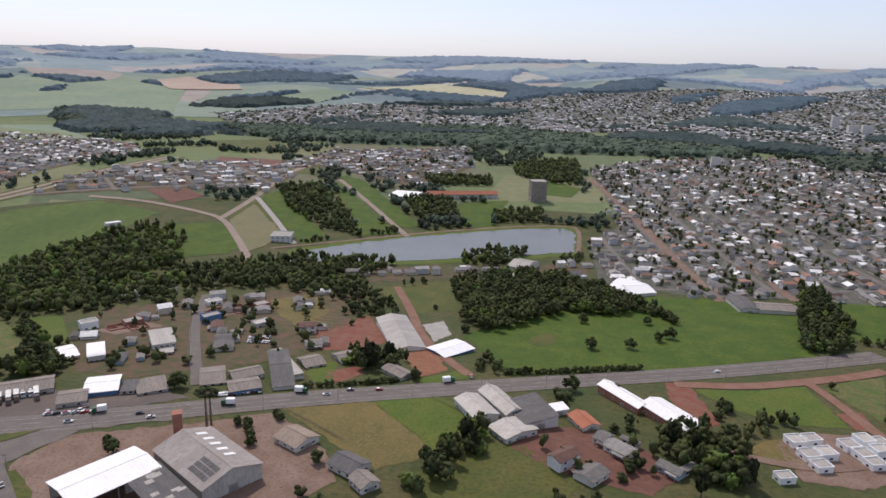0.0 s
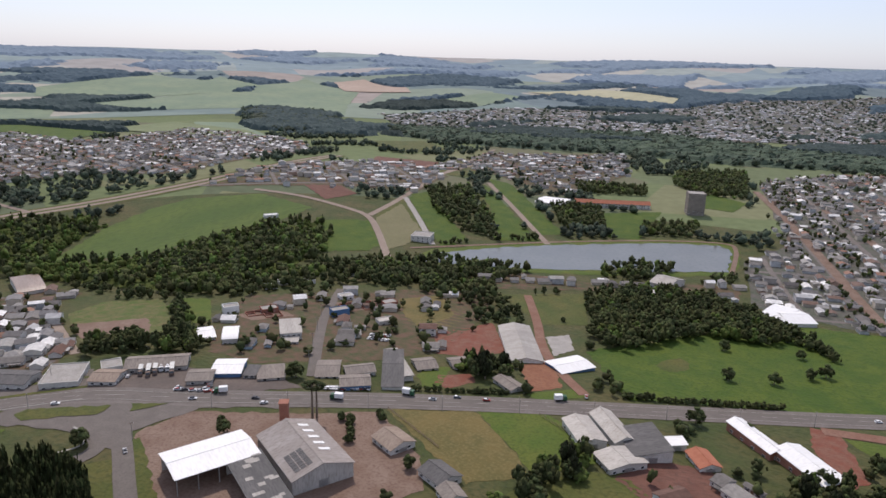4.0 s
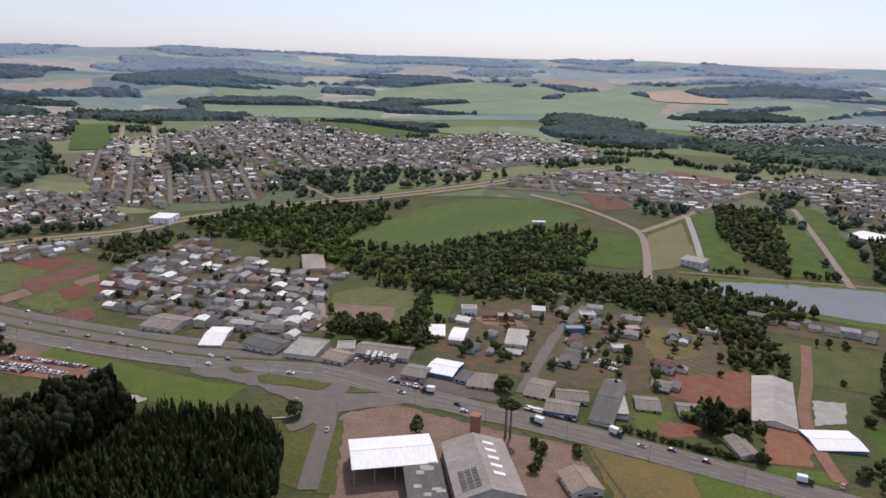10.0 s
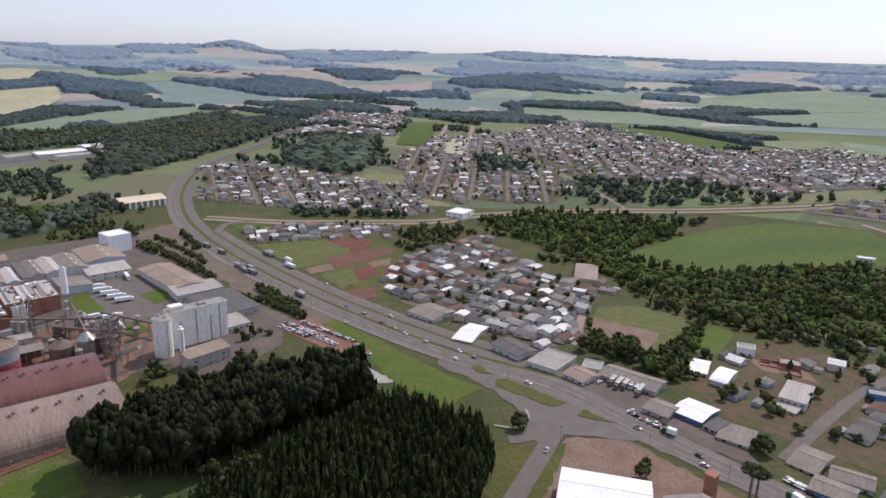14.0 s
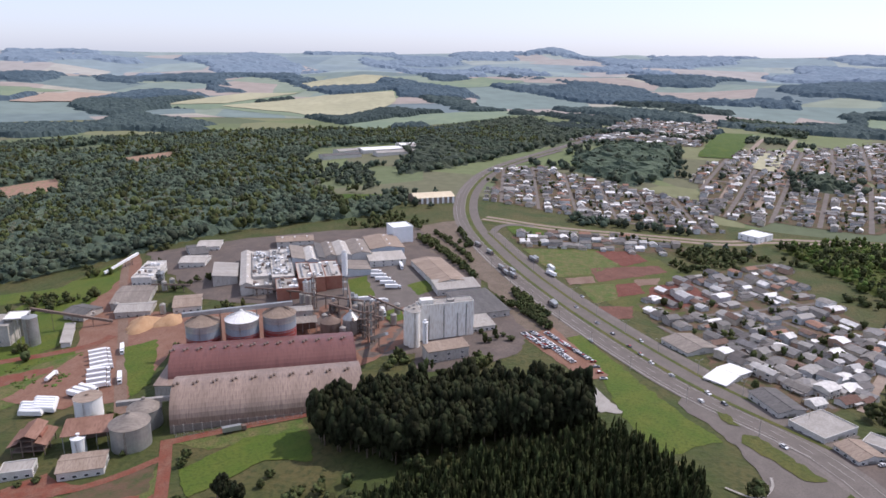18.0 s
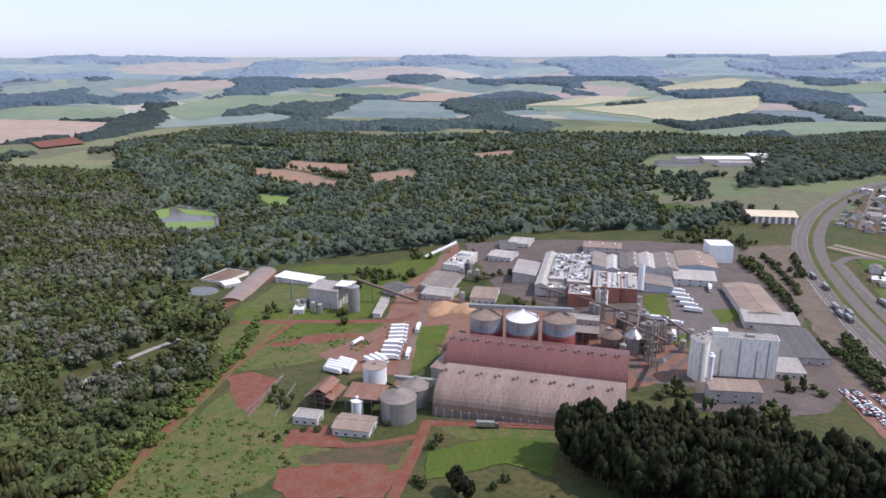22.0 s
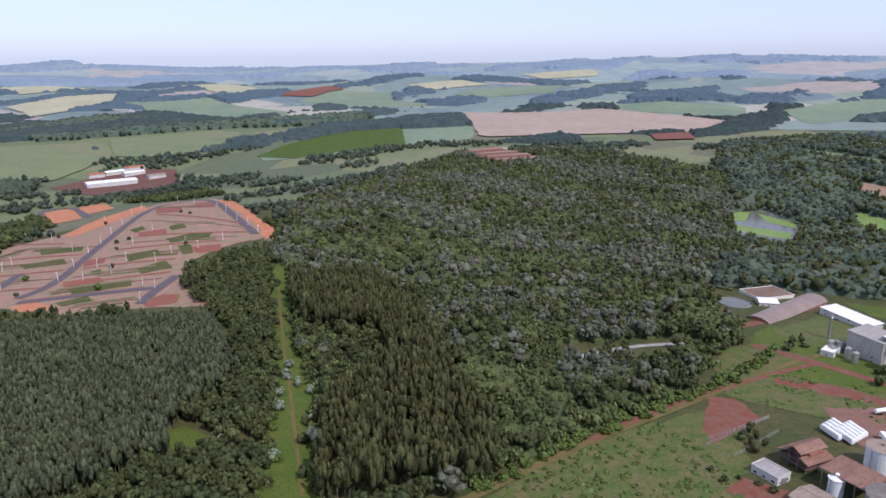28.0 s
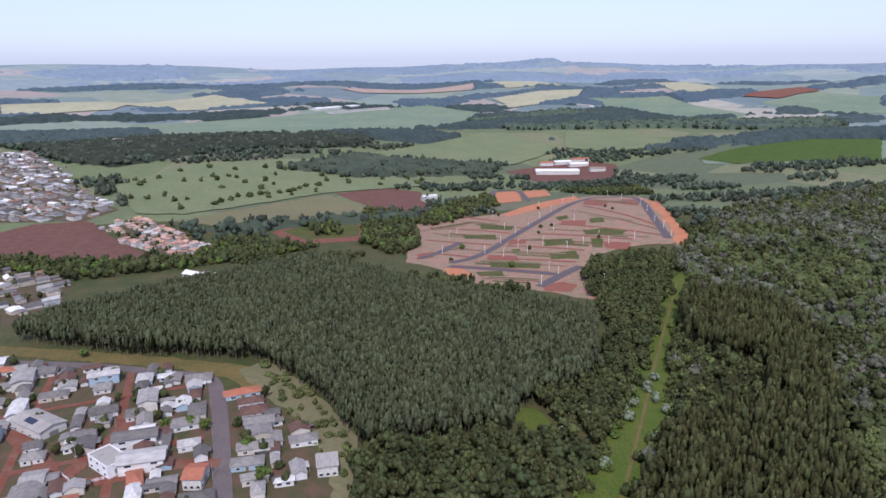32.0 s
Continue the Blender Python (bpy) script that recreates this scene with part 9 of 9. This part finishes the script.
def car_kind():
    ob = root("car", 0, 0, 0, "small parked or driving passenger car", "car", "cars", z=0)
    part("body", extruded([(-2.1, 0.3), (2.1, 0.3), (2.15, 0.7), (1.2, 0.9), (-1.7, 0.95), (-2.1, 0.9)], 1.72), CARPAINT, ob)
    part("roof", extruded([(-1.3, 1.4), (0.2, 1.42), (0.3, 1.36), (-1.4, 1.34)], 1.4), CARPAINT, ob)
    part("cabin_glass", extruded([(-1.7, 0.94), (1.0, 0.9), (0.3, 1.37), (-1.35, 1.36)], 1.5), GLASS, ob)
    for x in (-1.3, 1.35):
        for y in (-0.8, 0.8):
            part("wheel", wheel(x, y), RUBBER, ob)
    return ob


def truck_kind(name, cab, box_mat, length, label, tank=False):
    ob = root(name, 0, 0, 0, label, "truck", "trucks", z=0)
    part("cab", merged(extruded([(length / 2 - 2.2, 0.5), (length / 2, 0.5), (length / 2, 1.9), (length / 2 - 0.35, 3.0), (length / 2 - 2.2, 3.1)], 2.4)), cab, ob)
    part("windscreen", extruded([(length / 2 + 0.02, 1.9), (length / 2 - 0.33, 2.95), (length / 2 - 0.4, 2.9), (length / 2 - 0.05, 1.85)], 2.1), GLASS, ob)
    if tank:
        v, f = tube(1.25, 1.25, -length / 2, length / 2 - 2.6, 16)
        part("tank", ([(p[2], p[0], p[1] + 2.3) for p in v], f), box_mat, ob)
    else:
        part("cargo_box", merged(box(length - 2.6, 2.5, 1.1, 3.7, -1.3, 0)), box_mat, ob)
    part("chassis", box(length - 0.4, 0.9, 0.6, 1.05, -0.2, 0), RUST, ob)
    for x in (length / 2 - 1.2, -length / 2 + 1.2, -length / 2 + 2.6, -length / 2 + 4.0):
        for y in (-1.05, 1.05):
            part("wheel", wheel(x, y, 0.5, 0.35), RUBBER, ob)
    return ob


def park(kind, spots):
    """Stands a vehicle at each (place, place it points to)."""
    for k, (a, b) in enumerate(spots):
        z = float(gz(*a) + lift(*a)) + 0.25
        m = Matrix.Translation((a[0], a[1], z)) @ Matrix.Rotation(math.atan2(b[1] - a[1], b[0] - a[0]), 4, "Z")
        if k == 0:
            kind.matrix_world = m
        else:
            copy_thing(kind, m)


def row(a, b, n, turn):
    """n places from a to b, all turned by an angle from that line."""
    t = math.atan2(b[1] - a[1], b[0] - a[0]) + turn
    return [((a[0] + (b[0] - a[0]) * i / max(1, n - 1), a[1] + (b[1] - a[1]) * i / max(1, n - 1)), (a[0] + (b[0] - a[0]) * i / max(1, n - 1) + math.cos(t), a[1] + (b[1] - a[1]) * i / max(1, n - 1) + math.sin(t))) for i in range(n)]


cars = [((-250, 253), (-236, 262)), ((-222.2, 270.1), (-209.0, 276.6)), ((-143, 321), (-156, 316)), ((-265, 257), (-252, 264)), ((-236.6, 200.8), (-246.7, 207.6)), ((-350, 194), (-339, 200)), ((-362, 187), (-350, 193)), ((-253, 265), (-245, 269)), ((-255, 269), (-265, 277)), ((-254, 270), (-263, 279)), ((74, 439), (86, 446)), ((-133, 331), (-122, 337)), ((-118, 337), (-110, 341)), ((-383, 169), (-400, 159)), ((-467, 123), (-483, 112)), ((-498, 106), (-519, 96)), ((-400, 158), (-389, 165)), ((-308, 215), (-299, 222)), ((-214.7, 268.1), (-209.6, 273.1)), ((-447, 134), (-466, 122)), ((-426, 145), (-446, 134)), ((-350, 182), (-364, 176)), ((-527, 109), (-508, 121)), ((-429, 120), (-451, 110)), ((-413, 152), (-404, 159)), ((-73, 375), (-75, 382)), ((264.2, 27.8), (257.2, 26.7)), ((195.6, -67.7), (192.6, -65.7)), ((-267, 259), (-261, 262)), ((-439, 153), (-431, 156))]
cars += row((-430, 75), (-407, 93), 13, 1.57) + row((-434, 80), (-403, 104), 17, 1.57) + row((-435, 90), (-396, 120), 20, 1.57) + row((-422, 88), (-388, 111), 14, 1.57) + row((-392, 123), (-367, 130), 4, 1.57)
cars += row((-201, 300), (-191, 305), 8, 1.57) + row((-190, 307), (-179, 313), 7, 1.57) + row((-229, 391), (-218, 396), 7, 1.2) + row((-226, 384), (-214, 387), 6, 1.2) + row((-314, 250), (-304, 256), 4, 1.57) + row((-266, 257), (-246, 265), 6, 0.6)
park(car_kind(), cars)
park(truck_kind("box_truck", WHITEPAINT, WHITEPAINT, 13.5, "white articulated box lorry"), row((-347, -200), (-325, -180), 5, 0.1 + math.pi / 2) + row((-321, -179), (-302.6, -163.9), 4, math.pi / 2) + row((-298.3, -167.2), (-289.8, -168.2), 3, math.pi / 2) + row((-530, -70), (-498, -42), 5, 1.2) + [((-353, -187), (-326, -167)), ((-314, -158), (-291.2, -140.6)), ((-467, -54), (-474, -40)), ((-465, -42), (-472, -28)), ((-444, -32), (-429, -24)), ((-552, -52), (-535, -44)), ((-595, 77), (-615, 67)), ((-576, 79), (-590, 68))])
park(truck_kind("tanker_truck", WHITEPAINT, WHITEPAINT, 12.0, "white tanker lorry", True), [((-309, -204), (-321, -207)), ((-298, 274), (-285, 262)), ((-295, 276), (-282, 264))])
park(truck_kind("cargo_truck", RUST, STEEL, 12.0, "dark lorry with grey body"), [((-642, 0), (-626, 11)), ((-620, 16), (-604, 27)), ((-575, 35), (-563, 44)), ((-557, 48), (-545, 56)), ((-612, 60), (-598, 69)), ((-580, 78), (-567, 86)), ((-498, 89), (-522, 79)), ((-495, 88), (-511, 78)), ((-298, 265), (-288, 255)), ((-297, 269), (-288, 260)), ((-303, 264), (-294, 255)), ((-288, 273), (-278, 263)), ((-619, 60), (-631, 54)), ((-616, 57), (-629, 48)), ((-570, 45), (-584, 37)), ((-564, 40), (-582, 30)), ((-269.7, -53.4), (-273.6, -48.3))])
park(truck_kind("green_truck", surf("green truck paint", (0.03, 0.1, 0.05), (0.04, 0.12, 0.06), (0.02, 0.07, 0.04), 3, 0.4, rough=0.4), WHITEPAINT, 7.0, "green lorry with white cab roof"), [((-157, 319), (-145, 321)), ((-186.1, 292.7), (-196.2, 289.3)), ((-84, 362), (-73, 369)), ((-243, 266), (-248, 262))])


trailer = root("trailer", 0, 0, 0, "white rounded tank trailer parked in a row", "trailer", "parked trailers", z=0)
part("shell", extruded([(-6.5, 1.0), (6.5, 1.0), (6.7, 2.2), (6.4, 3.6), (-6.4, 3.6), (-6.7, 2.2)], 2.3), WHITEPAINT, trailer)
part("crest", extruded([(-6.3, 3.6), (6.3, 3.6), (6.0, 3.95), (-6.0, 3.95)], 1.5), WHITEPAINT, trailer)
part("chassis", box(12.6, 0.9, 0.6, 1.0), RUST, trailer)
for x in (-5.2, -4.0, -2.8):
    for y in (-0.95, 0.95):
        part("wheel", wheel(x, y, 0.5, 0.35), RUBBER, trailer)
park(trailer, row((-265, -177), (-274, -184), 4, 1.15) + row((-270, -173), (-281, -181), 5, 1.15))


# ---- poles, lamps, wires ----
def pole_kind(name, h, label, lamp=False):
    ob = root(name, 0, 0, 0, label, "pole", "poles", z=0)
    part("post", tube(0.16, 0.1, -1, h, 8), CONCRETE, ob)
    if lamp:
        part("arm", merged(beam((0, 0, h - 0.2), (2.2, 0, h + 0.3), 0.1, 0.1), beam((0, 0, h - 0.2), (-2.2, 0, h + 0.3), 0.1, 0.1)), STEEL, ob)
        part("lamp_head", merged(box(0.8, 0.3, h + 0.25, h + 0.4, 2.4, 0), box(0.8, 0.3, h + 0.25, h + 0.4, -2.4, 0)), STEEL, ob)
    else:
        part("crossarm", box(0.15, 2.4, h - 1.0, h - 0.8), RUST, ob)
        for y in (-1, 0, 1):
            part("insulator", tube(0.07, 0.05, h - 0.8, h - 0.5, 6, 0, y), WHITEPAINT, ob)
    return ob


def along(line, step, shift):
    p = np.array(subdivided(smooth(line, 2), 2.0))
    d = np.concatenate([[0], np.cumsum(np.hypot(*np.diff(p, axis=0).T))])
    out = []
    for s in np.arange(step / 2, d[-1], step):
        i = int(np.searchsorted(d, s))
        t = p[min(i + 1, len(p) - 1)] - p[max(i - 1, 0)]
        t /= np.hypot(*t)
        out.append((p[i][0] - t[1] * shift, p[i][1] + t[0] * shift, math.atan2(t[1], t[0])))
    return out


def plant_poles(kind, places, turn=0.0):
    for k, (x, y, a) in enumerate(places):
        m = Matrix.Translation((x, y, float(gz(x, y)))) @ Matrix.Rotation(a + turn, 4, "Z")
        if k == 0:
            kind.matrix_world = m
        else:
            copy_thing(kind, m)


plant_poles(pole_kind("street_lamp", 10.0, "grey double-armed street lamp on the median", True), along(DUAL, 38, -22.5), math.pi / 2)
poles = along(HIGHWAY[:6], 40, 9.5) + along([(-230.3, 200.5), (-250.1, 215.4)], 30, 0) + along(DUAL, 45, 12)
poles += along([(126.8, 1.7), (176.0, -32.7), (215.0, -57.3)], 32, 5) + along([(197.7, 37.8), (207.3, 12.3), (229.4, -26.3)], 30, 4.5) + along([(-215, 311), (-247, 357), (-282, 412)], 34, 4.5) + along([(-37, 1195), (53, 872), (101, 619)], 60, 6)
lamp = root("plot_lamp", 0, 0, 0, "slim white lamp post of the building plots", "lamp post", "plot lamp posts", z=0)
part("post", tube(0.22, 0.14, -1, 9, 8), WHITEPAINT, lamp)
part("lamp_head", box(1.6, 0.3, 8.8, 9.05, 0.6, 0), WHITEPAINT, lamp)
plant_poles(lamp, [(x, y, 0.7 * k) for k, (x, y) in enumerate(PLOTPOSTS)])
plant_poles(pole_kind("utility_pole", 9.5, "concrete utility pole with crossarm"), poles)


# ---- fences, heaps and small works things ----
def fence_run(line, h, label, step=3.0, name="fence", material=CONCRETE, rails=3):
    pts = subdivided(line, step)
    x0, y0 = pts[0]
    ob = root(name, x0, y0, 0, label, "fence")
    o = ob.matrix_world.translation
    loc = [(x - o.x, y - o.y, float(gz(x, y)) - o.z) for x, y in pts]
    for x, y, z in loc:
        part("post", box(0.18, 0.18, z - 0.4, z + h, x, y), material, ob)
    for r in range(rails):
        q = h * (r + 0.7) / rails
        part("rail", merged(*[beam((a[0], a[1], a[2] + q), (b[0], b[1], b[2] + q), 0.08, 0.1) for a, b in zip(loc, loc[1:])]), material, ob)
    return ob


fence_run([(-194.5, -163.1), (-241.1, -197.4)], 2.4, "pale concrete post fence", 3.0)
fence_run([(-204.9, -152.9), (-239.3, -180.8)], 2.4, "pale concrete post fence", 3.0)
fence_run([(-197.2, -169.6), (-240.9, -196.7)], 2.2, "pale concrete fence by the red patch", 3.5)
fence_run([(-87.3, 337.6), (-68.2, 326.3)], 2.0, "dark fence of the grazing field", 4.0, material=RUST)
fence_run([(-157.0, 298.4), (-116.2, 277.7)], 1.6, "dark fence along the yard", 4.0, material=RUST)
fence_run([(-259.2, -81.2), (-291.0, -25.4)], 2.2, "wire fence before the store", 4.5, material=STEEL)
wall_run = [(200.7, 33.3), (187.0, 33.7), (177.6, 14.9), (191.8, 4.3)]
fence_run(wall_run, 1.8, "white garden wall round the corner house", 2.0, "garden_wall", WHITEPAINT, 4)


def heap(x, y, r, h, label, seed):
    g = np.random.RandomState(seed)
    n, k = 26, 7
    v = [(0, 0, h)]
    for i in range(1, k + 1):
        for j in range(n):
            a = 6.2832 * j / n
            q = r * i / k * (1 + 0.18 * math.sin(3 * a + seed) + g.uniform(-0.04, 0.04))
            v.append((q * math.cos(a), q * math.sin(a) * 0.8, h * (1 - (i / k) ** 1.2) + g.uniform(-0.25, 0.25) - (1.0 if i == k else 0)))
    f = [(0, 1 + j, 1 + (j + 1) % n) for j in range(n)]
    for i in range(k - 1):
        f += [(1 + i * n + j, 1 + (i + 1) * n + j, 1 + (i + 1) * n + (j + 1) % n, 1 + i * n + (j + 1) % n) for j in range(n)]
    ob = link_mesh("chip_heap", v, f, WOODCHIP)
    ob.matrix_world = Matrix.Translation((x, y, float(gz(x, y))))
    ob.data.shade_smooth()
    return tagged(ob, label, "heap", "wood chip heaps")


WOODCHIP = surf("orange brown wood chips", (0.4, 0.24, 0.13), (0.46, 0.3, 0.17), (0.32, 0.18, 0.1), 6, 0.7, bump=0.5)
heap(*(-398, -202), 17, 7, "large heap of orange wood chips", 1)
heap(*(-406, -187), 13, 6, "heap of orange wood chips", 4)
heap(*(-391, -205), 9, 4, "low heap of wood chips", 6)
basin = root("round_basin", *tank_at, 0, "round concrete basin of murky water", "basin")
part("rim", merged(tube(14, 14, -1, 1.2, 32, cap=False), tube(13.4, 13.4, -1, 1.2, 32, cap=False)), CONCRETE, basin)
part("water", tube(13.4, 13.4, -0.5, 0.6, 32), WATER, basin)
for a, b in (((-91, -1415), (-185, -1477)), ((-115, -1362), (-212, -1411)), ((-131, -1312), (-232, -1358)), ((-146, -1257), (-243, -1301))):
    hall("livestock_barn", [a, b, (b[0] + (a[1] - b[1]) * 0.1, b[1] + (b[0] - a[0]) * 0.1)], 3.5, "long low livestock barn with tan roof", "gable", 1.6, PLASTER, TANROOF, 0, "barn", group="livestock barns")
for a, b, d, c in (((648, -1150), (574, -1205), 36, WHITEMETAL), ((668, -1268), (642, -1300), 14, WHITEMETAL), ((628, -1266), (600, -1300), 14, WHITEMETAL), ((648, -1312), (620, -1345), 14, REDTILE), ((690, -1240), (668, -1262), 12, REDTILE), ((566, -1240), (540, -1262), 16, TANROOF), ((470, -196), (452, -199), 9, WHITEMETAL), ((446, -199), (428, -206), 12, WHITEMETAL), ((418, -180), (402, -163), 9, WHITEMETAL), ((1851, -1628), (1837, -1850), 45, WHITEMETAL), ((1734, -1600), (1717, -1880), 40, METAL), ((1626, -664), (1544, -720), 40, WHITEMETAL), ((1400, -623), (1346, -712), 45, METAL), ((1280, -2404), (1097, -2321), 20, METAL), ((601, -710), (589, -731), 14, PLASTER), ((-1313, -285), (-1297, -213), 40, METAL)):
    hall("far_factory", [a, b, (b[0] + (a[1] - b[1]) / math.hypot(b[0] - a[0], b[1] - a[1]) * d, b[1] + (b[0] - a[0]) / math.hypot(b[0] - a[0], b[1] - a[1]) * d)], 8.0, "distant factory hall with pale roof", "gable", 2.5, PLASTER, c, 0, "factory")


# ---- small plant of the works ----
g5 = random.Random(12)
shaft = root("vent_shaft", 0, 0, 0, "grey ventilation shaft rising through the works roofs", "vent", "vent shafts of the works", z=0)
part("duct", box(1.6, 1.6, -1, 12.0), STEEL, shaft)
part("cowl", merged(box(2.1, 2.1, 12.0, 12.4), box(1.2, 1.2, 12.4, 13.0)), WHITEPAINT, shaft)
places = []
for k in range(26):
    places.append((*block(g5.uniform(-16, 14), g5.uniform(32, 108)), 119 * math.pi / 180))
plant_poles(shaft, places)
tank = root("process_tank", 0, 0, 0, "small upright steel process tank on a skirt", "tank", "process tanks of the works", z=0)
part("shell", tube(2.2, 2.2, 0.5, 8.0, 16), STEEL, tank)
part("lid", tube(2.3, 0.3, 8.0, 9.2, 16), CONCRETE, tank)
part("skirt", tube(1.9, 1.9, -1, 0.6, 12), RUST, tank)
plant_poles(tank, [(x, y, 0.3 * k) for k, (x, y) in enumerate([(-454, -102), (-452, -96), (-438, -52), (-443, -50), (-425, -38), (-417, -67), (-397, -45), (-433, -30), (-426, -18), (-471, -247), (-466, -234), (-473, -231), (-335, -290), (-335, -281), (-331, -305), (-419, -202), (-417, -242), (-447, -22)])])
for k, (p, w, h) in enumerate((((-454, -60), 7, 9), ((-410, -36), 7, 11), ((-440, -70), 6, 9), ((-485, -252), 7, 9), ((-349, -305), 6, 14))):
    lattice(*p, w, h, "rusty steel platform tower with process gear", RUST if k % 3 else STEEL, 4, "process_tower")
for a, b, z in (((-461, -155), (-458, -104), 8), ((-449, -100), (-440, -46), 11), ((-423, -66), (-404, -19), 14), ((-464, -245), (-466, -208), 6), ((-470, -70), (-399, -38), 12), ((-457, -48), (-425, -2), 9)):
    conveyor((*a, float(z)), (*b, float(z)), "pipe rack between the process frames", 1.2, 4, RUST)

# ---- what sits on a part belongs to that part ----
NEST = {"roof_vent": "roof", "roof_unit": "roof", "pipe": "roof", "skylight": "roof", "ridge_cap": "roof", "pale_sheet": "roof", "solar_panel": "roof", "lamp_head": "arm", "insulator": "crossarm", "windscreen": "cab", "cabin_glass": "body"}
for ob in list(bpy.data.objects):
    want = NEST.get(ob.name.split(".")[0])
    if want and ob.parent and ob.parent.parent is None:
        host = next((c for c in ob.parent.children if c.name.split(".")[0] == want), None)
        if host:
            ob.parent = host
